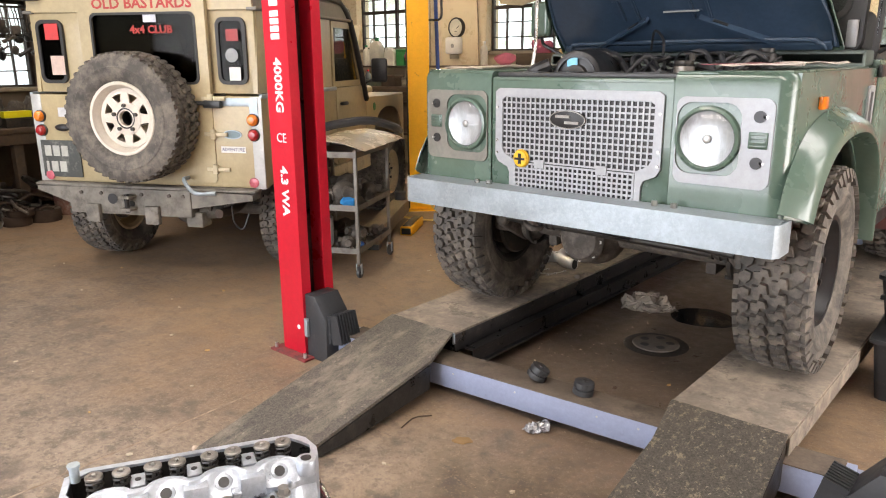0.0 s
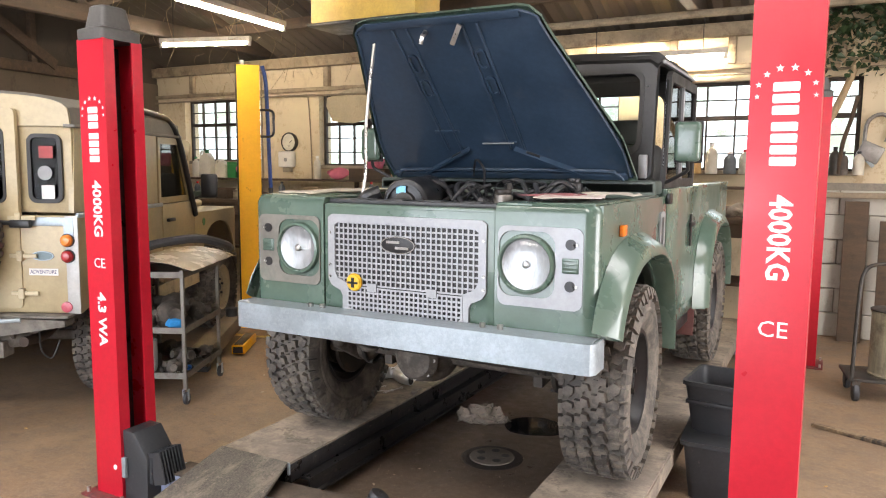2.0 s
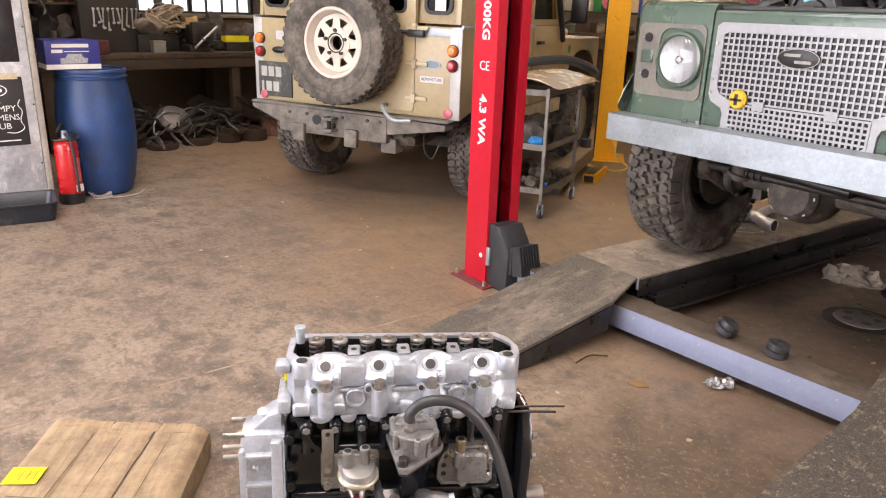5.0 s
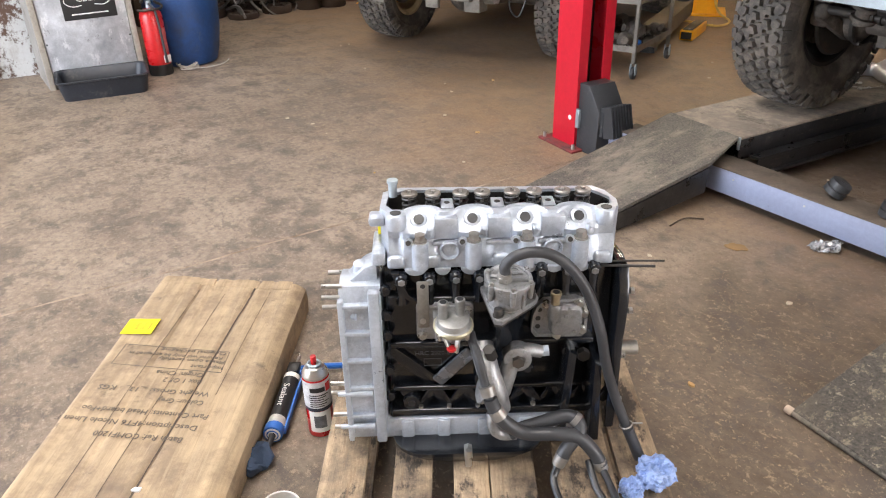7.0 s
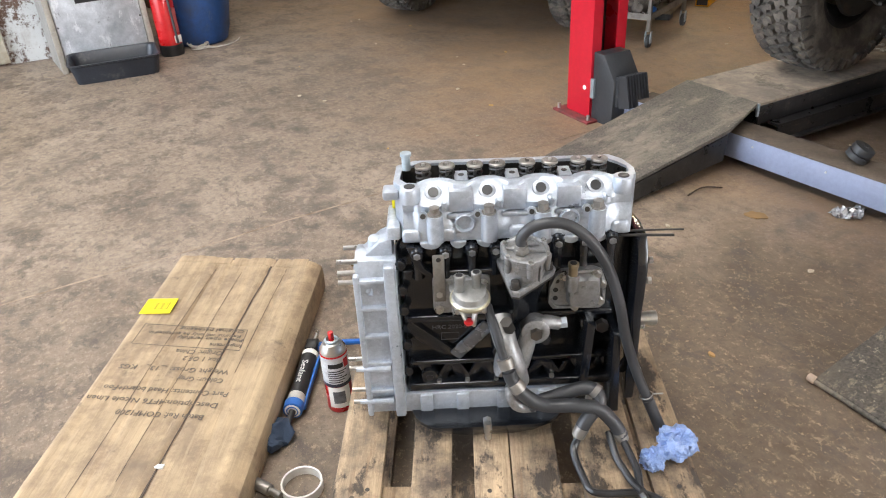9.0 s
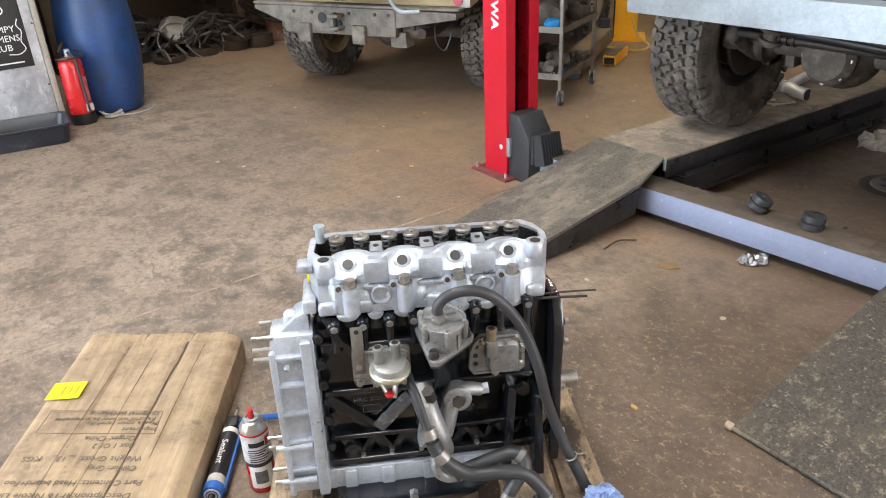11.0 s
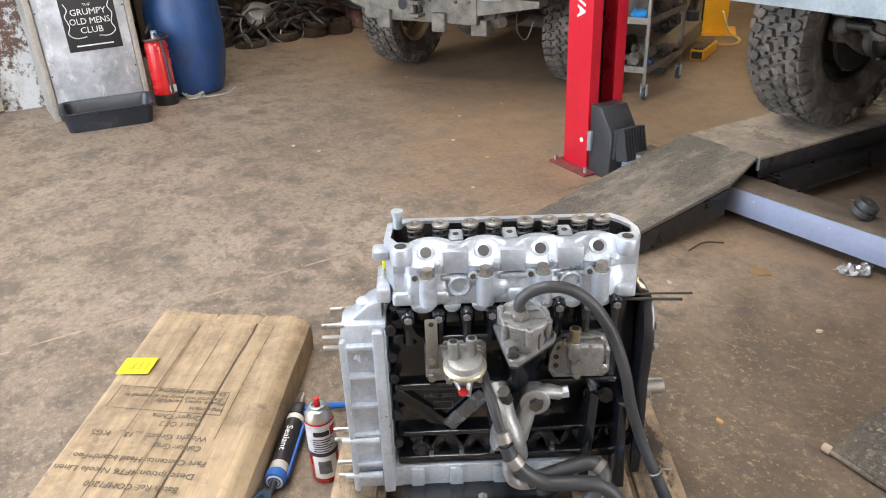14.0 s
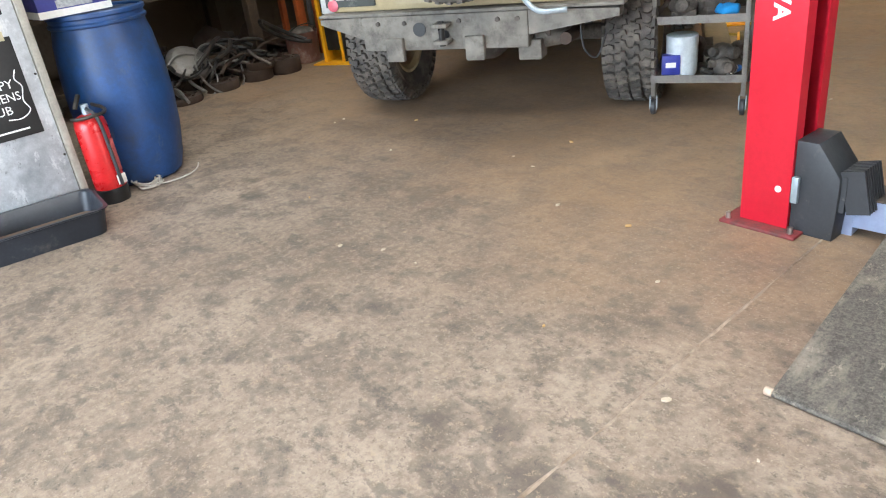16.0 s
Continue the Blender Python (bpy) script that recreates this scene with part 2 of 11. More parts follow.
BLUE_TOOL = mat("blue_tool_paint", (0.02, 0.12, 0.42), 0.4, 0, 0.15, 9)
RED_HANDLE = mat("dark_red_tool_grip", (0.12, 0.012, 0.018), 0.45, 0, 0.2, 9)
CLOTH = mat("greasy_grey_cloth", (0.30, 0.255, 0.21), 0.9, 0, 0.3, 10, (0.09, 0.07, 0.055), 0.4, 8, 0.4, 40)
PINK = mat("pink_cloth", (0.62, 0.16, 0.23), 0.85, 0, 0.25, 10)
PURPLE = mat("violet_cloth", (0.2, 0.14, 0.42), 0.85, 0, 0.25, 10)
JUG_WHITE = mat("milky_plastic", (0.62, 0.58, 0.48), 0.5, 0, 0.15, 8)
GREEN_PLASTIC = mat("green_plastic", (0.03, 0.2, 0.06), 0.45, 0, 0.15, 8)
OCHRE = mat("ochre_card", (0.5, 0.32, 0.13), 0.8, 0, 0.2, 8)
LEAF = mat("ivy_leaf", (0.03, 0.065, 0.015), 0.5, 0, 0.4, 14, bump=0.1, spread=0.3)
TWIG = mat("pale_bare_branch", (0.4, 0.29, 0.17), 0.8, 0, 0.25, 14)
stain(PALLET_WOOD, (0.028, 0.022, 0.018), 7, 0.53, 0.58, 0.88, (1.6, 0.8, 1))
stain(PALLET_WOOD, (0.16, 0.10, 0.055), 60, 0.55, 0.62, 0.6, (1, 0.05, 1))
stain(CARD, (0.25, 0.18, 0.108), 70, 0.54, 0.62, 0.5, (1, 0.03, 1))
stain(CARD, (0.10, 0.075, 0.055), 9, 0.60, 0.68, 0.75)
stain(CARD, (0.44, 0.335, 0.215), 45, 0.56, 0.66, 0.45, (1, 0.06, 1))
stain(YELLOW, (0.10, 0.06, 0.02), 26, 0.655, 0.68, 0.7, (1, 1, 0.5))
stain(RUN_STEEL, (0.075, 0.062, 0.05), 8, 0.55, 0.62, 0.6)
stain(GALV, (0.46, 0.52, 0.55), 60, 0.54, 0.60, 0.3)
stain(NAVY, (0.075, 0.085, 0.10), 70, 0.67, 0.70, 0.5)
stain(CREAM, (0.28, 0.20, 0.12), 14, 0.63, 0.70, 0.5, (1, 1, 0.4))
stain(CAST_ALU, (0.62, 0.66, 0.72), 60, 0.55, 0.66, 0.5)
stain(DULL_ALU, (0.13, 0.125, 0.115), 55, 0.56, 0.64, 0.6)
stain(BLUE_DRUM, (0.10, 0.115, 0.14), 9, 0.60, 0.70, 0.5, (1, 1, 0.5))
stain(DARK_PLASTIC, (0.12, 0.11, 0.095), 30, 0.62, 0.68, 0.5)
stain(RAMP_MUD, (0.36, 0.31, 0.24), 60, 0.60, 0.63, 0.7)
stain(RAMP_GRIT, (0.03, 0.027, 0.024), 22, 0.56, 0.62, 0.5)
stain(RED, (0.30, 0.05, 0.05), 40, 0.66, 0.69, 0.5)
stain(BLUE_GREY, (0.14, 0.13, 0.14), 30, 0.64, 0.68, 0.5)
SEAT = mat("grey_seat_vinyl", (0.06, 0.058, 0.055), 0.6, 0, 0.2, 9)


# ---- building kit ----
def join(bm, tmp, m=None):
    if m is not None:
        tmp.transform(m)
    me = bpy.data.meshes.new("tmp")
    tmp.to_mesh(me)
    tmp.free()
    bm.from_mesh(me)
    bpy.data.meshes.remove(me)
    return bm


def box(bm, x0, x1, y0, y1, z0, z1, bev=0.0, m=None, seg=2):
    t = bmesh.new()
    bmesh.ops.create_cube(t, size=1)
    t.transform(Matrix.Translation(((x0 + x1) / 2, (y0 + y1) / 2, (z0 + z1) / 2)) @ Matrix.Diagonal((x1 - x0, y1 - y0, z1 - z0, 1)))
    if bev:
        bmesh.ops.bevel(t, geom=t.edges[:], offset=bev, segments=seg, affect="EDGES", profile=0.5)
    return join(bm, t, m)


def between(p0, p1):
    a, b = Vector(p0), Vector(p1)
    d = b - a
    return Matrix.Translation((a + b) / 2) @ d.to_track_quat("Z", "Y").to_matrix().to_4x4(), d.length


def rod(bm, p0, p1, r, r2=None, seg=14, m=None, bev=0.0):
    k, length = between(p0, p1)
    t = bmesh.new()
    bmesh.ops.create_cone(t, cap_ends=True, segments=seg, radius1=r, radius2=r if r2 is None else r2, depth=length)
    if bev:
        bmesh.ops.bevel(t, geom=[e for e in t.edges if abs(e.verts[0].co.z - e.verts[1].co.z) < 1e-6], offset=bev, segments=2, affect="EDGES", profile=0.5)
    return join(bm, t, k if m is None else m @ k)


def bar(bm, p0, p1, w, h, m=None, bev=0.0):
    """A square bar from p0 to p1, w across and h high."""
    k, length = between(p0, p1)
    t = bmesh.new()
    box(t, -w / 2, w / 2, -h / 2, h / 2, -length / 2, length / 2, bev)
    return join(bm, t, k if m is None else m @ k)


def ball(bm, c, rx, ry=None, rz=None, sub=2, m=None):
    t = bmesh.new()
    bmesh.ops.create_icosphere(t, subdivisions=sub, radius=1)
    t.transform(Matrix.Translation(c) @ Matrix.Diagonal((rx, ry or rx, rz or rx, 1)))
    return join(bm, t, m)


def lathe(bm, profile, seg=32, m=None, close=False):
    """Turns (radius, z) points round the z axis."""
    t = bmesh.new()
    rings = []
    for r, z in profile:
        if r < 1e-5:
            rings.append([t.verts.new((0, 0, z))])
        else:
            rings.append([t.verts.new((r * math.cos(2 * math.pi * i / seg), r * math.sin(2 * math.pi * i / seg), z)) for i in range(seg)])
    pairs = list(zip(rings, rings[1:]))
    if close:
        pairs.append((rings[-1], rings[0]))
    for a, b in pairs:
        for i in range(seg):
            j = (i + 1) % seg
            vs = [a[i % len(a)], a[j % len(a)], b[j % len(b)], b[i % len(b)]]
            vs = list(dict.fromkeys(vs))
            if len(vs) > 2:
                t.faces.new(vs)
    return join(bm, t, m)


def prism(bm, outline, d0, d1, m=None, bev=0.0):
    """A flat outline (x, y) given depth from z = d0 to d1."""
    t = bmesh.new()
    f = t.faces.new([t.verts.new((x, y, d0)) for x, y in outline])
    up = [v for v in bmesh.ops.extrude_face_region(t, geom=[f])["geom"] if isinstance(v, bmesh.types.BMVert)]
    for v in up:
        v.co.z = d1
    if bev:
        bmesh.ops.bevel(t, geom=[e for e in t.edges if abs(e.verts[0].co.z - e.verts[1].co.z) < 1e-6], offset=bev, segments=2, affect="EDGES", profile=0.5)
    return join(bm, t, m)


def smooth_line(pts, steps=6):
    """Points on a soft curve through pts."""
    p = [Vector(q) for q in pts]
    p = [2 * p[0] - p[1], *p, 2 * p[-1] - p[-2]]
    out = []
    for i in range(1, len(p) - 2):
        for s in range(steps):
            u = s / steps
            a, b, c, d = p[i - 1:i + 3]
            out.append(0.5 * (2 * b + (c - a) * u + (2 * a - 5 * b + 4 * c - d) * u * u + (3 * b - a - 3 * c + d) * u ** 3))
    return [*out, p[-2]]


def tube(bm, pts, r, seg=8, steps=6, m=None):
    """A pipe along a soft curve through pts."""
    line = smooth_line(pts, steps) if steps > 1 else [Vector(q) for q in pts]
    t = bmesh.new()
    rings, side = [], None
    for i, q in enumerate(line):
        d = (line[min(i + 1, len(line) - 1)] - line[max(i - 1, 0)]).normalized()
        if side is None:
            side = d.orthogonal().normalized()
        side = (side - d * side.dot(d)).normalized()
        up = d.cross(side)
        rr = r(i / (len(line) - 1)) if callable(r) else r
        rings.append([t.verts.new(q + rr * (math.cos(2 * math.pi * k / seg) * side + math.sin(2 * math.pi * k / seg) * up)) for k in range(seg)])
    for a, b in zip(rings, rings[1:]):
        for k in range(seg):
            t.faces.new((a[k], a[(k + 1) % seg], b[(k + 1) % seg], b[k]))
    t.faces.new(rings[0][::-1])
    t.faces.new(rings[-1])
    return join(bm, t, m)


def loft(bm, rows, closed=False, m=None, caps=False):
    """A skin over rows of points of equal number."""
    t = bmesh.new()
    vs = [[t.verts.new(p) for p in row] for row in rows]
    for a, b in zip(vs, vs[1:]):
        n = len(a)
        for k in range(n if closed else n - 1):
            t.faces.new((a[k], a[(k + 1) % n], b[(k + 1) % n], b[k]))
    if caps:
        t.faces.new(vs[0][::-1])
        t.faces.new(vs[-1])
    return join(bm, t, m)


def solid(bm, thick):
    """Gives an open skin a thickness."""
    bmesh.ops.recalc_face_normals(bm, faces=bm.faces[:])
    bmesh.ops.solidify(bm, geom=bm.faces[:], thickness=thick)
    return bm


def round_rect(x0, x1, y0, y1, r, n=5):
    out = []
    for cx, cy, a in ((x1 - r, y1 - r, 0), (x0 + r, y1 - r, 90), (x0 + r, y0 + r, 180), (x1 - r, y0 + r, 270)):
        out += [(cx + r * math.cos(radians(a + 90 * i / n)), cy + r * math.sin(radians(a + 90 * i / n))) for i in range(n + 1)]
    return out


def ring_plate(bm, outer, inner, d0, d1, m=None):
    """A flat plate between two outlines with equal numbers of points."""
    t = bmesh.new()
    loops = [[t.verts.new((x, y, z)) for x, y in o] for o, z in ((outer, d0), (outer, d1), (inner, d1), (inner, d0))]
    for a, b in zip(loops, loops[1:] + loops[:1]):
        for i in range(len(a)):
            j = (i + 1) % len(a)
            t.faces.new((a[i], a[j], b[j], b[i]))
    return join(bm, t, m)


def crumple(bm, size, amount, seed=0):
    for v in bm.verts:
        n = noise.noise_vector(v.co * size + Vector((seed * 3.1, seed * 1.7, seed)))
        v.co += n * amount
    return bm


def mesh_from(bm, name, material):
    bmesh.ops.recalc_face_normals(bm, faces=bm.faces[:])
    for f in bm.faces:
        f.smooth = True
    for e in bm.edges:
        if len(e.link_faces) == 2 and e.calc_face_angle(0) > 0.6:
            e.smooth = False
    me = bpy.data.meshes.new(name)
    bm.to_mesh(me)
    bm.free()
    me.materials.append(material)
    return me


def part(name, bm, material, parent=None, label="", m=None):
    """Links a bmesh as one mesh object under a thing or a part."""
    ob = new(name, mesh_from(bm, name, material))
    ob.parent = parent
    if m is not None:
        ob.matrix_basis = m
    if label:
        ob["label"] = label
    return ob


def again(name, source, parent, m):
    """One more piece that shares the mesh of another."""
    ob = new(name, source.data)
    ob.parent = parent
    ob.matrix_basis = m
    return ob


def thing(name, m, label, category, group=""):
    return tagged(new(name), label, category, group) if m is None else place(tagged(new(name), label, category, group), m)


def place(ob, m):
    ob.matrix_basis = m
    return ob


def lone(name, bm, material, m, label, category, group=""):
    """A thing that is one mesh."""
    return tagged(part(name, bm, material, None, "", m), label, category, group)


def structure(name, bm, material, m=None):
    return tagged(part(name, bm, material, None, "", m), "", "", "", "structure")


def settle(before, m):
    """Moves all that has been built since `before` to where it stands."""
    for ob in scene.objects:
        if ob.name not in before and ob.parent is None:
            ob.matrix_basis = m @ ob.matrix_basis


FACE_FRONT = Matrix(((1, 0, 0, 0), (0, 0, -1, 0), (0, 1, 0, 0), (0, 0, 0, 1)))  # flat x, y drawn upright, facing -y


def lettering(name, body, size, material, parent, m, wide=None, bold=0.0):
    """Raised letters in the built-in font, centred on m, facing its z."""
    cu = bpy.data.curves.new(name, "FONT")
    cu.body, cu.size, cu.align_x, cu.align_y, cu.extrude, cu.offset = body, size, "CENTER", "CENTER", 0.0006, bold
    cu.resolution_u = 2
    ob = new(name + "_curve", cu)
    me = bpy.data.meshes.new_from_object(ob.evaluated_get(bpy.context.evaluated_depsgraph_get()))
    bpy.data.objects.remove(ob)
    if wide:
        xs = [v.co.x for v in me.vertices]
        k = wide / (max(xs) - min(xs))
        me.transform(Matrix.Diagonal((k, 1, 1, 1)))
    me.materials.clear()
    me.materials.append(material)
    out = new(name, me)
    out.parent = parent
    out.matrix_basis = m
    return out


# ---- the building ----
def floor_material():
    m, nt, b = shader("stained_workshop_concrete")
    co = nt.nodes.new("ShaderNodeTexCoord").outputs["Object"]
    n1 = noise_at(nt, co, 0.55, 6, 0.6)
    n0 = noise_at(nt, co, 0.8, 3, 0.5)
    sep0 = nt.nodes.new("ShaderNodeSeparateXYZ")
    nt.links.new(co, sep0.inputs[0])
    far = nt.nodes.new("ShaderNodeMath")
    far.operation = "MULTIPLY_ADD"
    nt.links.new(n0, far.inputs[0])
    far.inputs[1].default_value = -2.6
    nt.links.new(sep0.outputs[1], far.inputs[2])
    zone = ramp(nt, far.outputs[0], -1.2, -2.3)
    n2 = noise_at(nt, co, 3.2, 8, 0.72)
    n3 = noise_at(nt, co, 13, 8, 0.74)
    n4 = noise_at(nt, co, 95, 4, 0.7)
    n5 = noise_at(nt, co, 4.2, 7, 0.62)
    n6 = noise_at(nt, co, 42, 5, 0.7)
    near = mix(nt, ramp(nt, n1, 0.38, 0.62), (0.21, 0.161, 0.118), (0.355, 0.281, 0.217))
    tan = mix(nt, ramp(nt, n1, 0.38, 0.62), (0.25, 0.16, 0.092), (0.355, 0.243, 0.148))
    col = mix(nt, zone, tan, near)
    def where(a, low):
        """A mask kept whole in the trodden zones and thinned to low elsewhere."""
        mul = nt.nodes.new("ShaderNodeMath")
        mul.operation = "MULTIPLY"
        nt.links.new(a, mul.inputs[0])
        nt.links.new(ramp(nt, zone, 0, 1, low, 1), mul.inputs[1])
        return mul.outputs[0]

    col = mix(nt, ramp(nt, n2, 0.44, 0.66, 0, 0.6), col, (0.15, 0.108, 0.077))
    col = mix(nt, where(ramp(nt, n5, 0.51, 0.63, 0, 0.75), 0.15), col, (0.095, 0.074, 0.058))
    col = mix(nt, where(ramp(nt, n3, 0.50, 0.66, 0, 0.6), 0.35), col, (0.11, 0.082, 0.061))
    col = mix(nt, where(ramp(nt, n6, 0.52, 0.62, 0, 0.3), 0.35), col, (0.42, 0.34, 0.26))
    col = mix(nt, where(ramp(nt, n6, 0.48, 0.38, 0, 0.4), 0.4), col, (0.12, 0.088, 0.063))
    col = mix(nt, ramp(nt, n4, 0.58, 0.70, 0, 0.55), col, (0.50, 0.42, 0.33))
    # oil soaked in round the lift's well, its dark colour also carrying the crossbeam's shade
    sep = nt.nodes.new("ShaderNodeSeparateXYZ")
    nt.links.new(co, sep.inputs[0])

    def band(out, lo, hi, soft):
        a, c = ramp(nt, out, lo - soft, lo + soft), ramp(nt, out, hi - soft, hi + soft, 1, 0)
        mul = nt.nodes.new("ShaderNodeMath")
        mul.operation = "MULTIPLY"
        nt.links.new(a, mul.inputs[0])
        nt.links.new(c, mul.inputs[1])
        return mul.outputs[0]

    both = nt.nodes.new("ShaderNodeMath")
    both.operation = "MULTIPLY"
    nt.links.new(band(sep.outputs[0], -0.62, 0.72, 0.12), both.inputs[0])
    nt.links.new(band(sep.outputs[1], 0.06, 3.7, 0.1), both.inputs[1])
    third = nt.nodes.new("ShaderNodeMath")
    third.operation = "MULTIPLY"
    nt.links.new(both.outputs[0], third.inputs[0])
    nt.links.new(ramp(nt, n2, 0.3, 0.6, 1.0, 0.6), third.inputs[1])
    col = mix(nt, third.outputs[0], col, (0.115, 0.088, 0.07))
    # grease trodden between the pallet and the ramp
    grease = nt.nodes.new("ShaderNodeMath")
    grease.operation = "MULTIPLY"
    edge = []
    for axis, seed in ((0, 1.3), (1, 1.7)):
        wob = nt.nodes.new("ShaderNodeMath")
        wob.operation = "MULTIPLY_ADD"
        nt.links.new(noise_at(nt, co, seed, 7, 0.65), wob.inputs[0])
        wob.inputs[1].default_value = 1.6
        nt.links.new(sep.outputs[axis], wob.inputs[2])
        edge.append(wob.outputs[0])
    nt.links.new(band(edge[0], 0.75, 3.0, 0.25), grease.inputs[0])
    nt.links.new(band(edge[1], -1.7, 0.75, 0.2), grease.inputs[1])
    patch = nt.nodes.new("ShaderNodeMath")
    patch.operation = "MULTIPLY"
    nt.links.new(grease.outputs[0], patch.inputs[0])
    nt.links.new(ramp(nt, n2, 0.36, 0.62, 0.92, 0.6), patch.inputs[1])
    col = mix(nt, patch.outputs[0], col, (0.078, 0.054, 0.033))
    # trodden dark blotches, coarse grit and pale flecks
    col = mix(nt, where(ramp(nt, noise_at(nt, co, 4.6, 6, 0.62), 0.525, 0.64, 0, 0.75), 0.25), col, (0.10, 0.079, 0.063))
    col = mix(nt, where(ramp(nt, noise_at(nt, co, 9, 5, 0.6), 0.57, 0.64, 0, 0.55), 0.3), col, (0.095, 0.078, 0.065))
    col = mix(nt, ramp(nt, noise_at(nt, co, 60, 6, 0.75), 0.55, 0.68, 0, 0.5), col, (0.10, 0.078, 0.058))
    col = mix(nt, ramp(nt, noise_at(nt, co, 75, 4, 0.7), 0.665, 0.71, 0, 0.6), col, (0.40, 0.32, 0.225))
    # hard-edged flakes of dry dirt, small black spots and scuffs
    flake = noise_at(nt, co, 30, 9, 0.82)
    col = mix(nt, where(ramp(nt, flake, 0.565, 0.585, 0, 0.6), 0.45), col, (0.36, 0.275, 0.19))
    col = mix(nt, where(ramp(nt, flake, 0.425, 0.40, 0, 0.65), 0.4), col, (0.07, 0.056, 0.045))
    col = mix(nt, where(ramp(nt, noise_at(nt, co, 9, 10, 0.8, (0.7, 1, 1)), 0.545, 0.585, 0, 0.6), 0.25), col, (0.08, 0.066, 0.055))
    speck = nt.nodes.new("ShaderNodeMath")
    speck.operation = "MULTIPLY"
    nt.links.new(grease.outputs[0], speck.inputs[0])
    nt.links.new(ramp(nt, noise_at(nt, co, 55, 8, 0.8), 0.585, 0.605, 0, 0.7), speck.inputs[1])
    col = mix(nt, speck.outputs[0], col, (0.40, 0.30, 0.19))
    nt.links.new(col, b.inputs["Base Color"])
    wet = nt.nodes.new("ShaderNodeMix")
    nt.links.new(third.outputs[0], wet.inputs[0])
    nt.links.new(ramp(nt, n2, 0.3, 0.7, 0.68, 0.46), wet.inputs[2])
    nt.links.new(ramp(nt, n3, 0.4, 0.6, 0.22, 0.5), wet.inputs[3])
    nt.links.new(wet.outputs[0], b.inputs["Roughness"])
    bp = nt.nodes.new("ShaderNodeBump")
    bp.inputs["Strength"].default_value, bp.inputs["Distance"].default_value = 0.6, 0.006
    nt.links.new(n3, bp.inputs["Height"])
    nt.links.new(bp.outputs[0], b.inputs["Normal"])
    return m


def wall_material(name, base, stain, amount, flake=None, at=0.53):
    m, nt, b = shader(name)
    co = nt.nodes.new("ShaderNodeTexCoord").outputs["Object"]
    n1, n2, n3 = noise_at(nt, co, 0.9, 5, 0.6), noise_at(nt, co, 3.5, 9, 0.75, (1, 1, 0.6)), noise_at(nt, co, 40, 5, 0.7)
    col = mix(nt, ramp(nt, n1, 0.3, 0.7), tuple(c * 0.8 for c in base), base)
    col = mix(nt, ramp(nt, n2, 1 - amount, 1 - amount + 0.16, 0, 0.8), col, stain)
    if flake:
        col = mix(nt, ramp(nt, noise_at(nt, co, 5, 12, 0.82), at, at + 0.05), col, flake)
    nt.links.new(col, b.inputs["Base Color"])
    b.inputs["Roughness"].default_value = 0.85
    bp = nt.nodes.new("ShaderNodeBump")
    bp.inputs["Strength"].default_value, bp.inputs["Distance"].default_value = 0.4, 0.008
    nt.links.new(n3, bp.inputs["Height"])
    nt.links.new(bp.outputs[0], b.inputs["Normal"])
    return m


FLOOR = floor_material()
PLASTER = wall_material("stained_cream_wall_paint", (0.70, 0.58, 0.39), (0.38, 0.285, 0.175), 0.46, (0.50, 0.385, 0.24), 0.54)
BLOCKWORK = wall_material("whitewashed_blockwork", (0.56, 0.53, 0.46), (0.28, 0.23, 0.17), 0.44)
PEELING = wall_material("peeling_whitewash_on_brick", (0.58, 0.59, 0.58), (0.30, 0.26, 0.22), 0.45, (0.11, 0.065, 0.045), 0.485)
DARK_WALL = wall_material("dark_brown_wall", (0.15, 0.115, 0.08), (0.06, 0.045, 0.033), 0.45)
GABLE = wall_material("dark_boarding", (0.075, 0.058, 0.042), (0.03, 0.024, 0.02), 0.45)
SHEET = wall_material("stained_roof_sheet", (0.13, 0.105, 0.08), (0.30, 0.27, 0.22), 0.36)
FRAME_STEEL = mat("dark_window_steel", (0.05, 0.038, 0.03), 0.6, 0.3, 0.3, 10, (0.14, 0.08, 0.04), 0.35, 9)

BACK, LEFT, RIGHT, FRONT = 5.15, -6.97, 4.6, -6.0

bm = box(bmesh.new(), LEFT - 0.2, RIGHT + 0.2, FRONT - 0.2, BACK + 0.2, -0.12, 0)
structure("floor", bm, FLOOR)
# an old joint in the concrete, filled and trodden
bm = bmesh.new()
rows = []
for i in range(90):
    y = -5.9 + i * 0.068
    c = -1.057 - 0.043 * y + 0.012 * noise.noise(Vector((0, y * 2.3, 1))) + 0.006 * noise.noise(Vector((0, y * 13, 1)))
    w = 0.0045 + 0.005 * noise.noise(Vector((0, y * 9, 5)))
    if noise.noise(Vector((3, y * 1.7, 2))) < -0.5 and len(rows) > 1:
        loft(bm, rows)
        rows = []
        continue
    rows.append([(c - w, y, 0.001), (c, y, 0.004), (c + w, y, 0.001)])
loft(bm, rows)
structure("floor_joint", bm, mat("pale_joint_filler", (0.38, 0.30, 0.23), 0.85, 0, 0.3, 12, (0.18, 0.13, 0.09), 0.5, 9))
structure("ground", box(bmesh.new(), -60, 60, -60, 60, -0.5, -0.13), mat("yard_tarmac", (0.06, 0.058, 0.055), 0.9, 0, 0.3, 1.5))

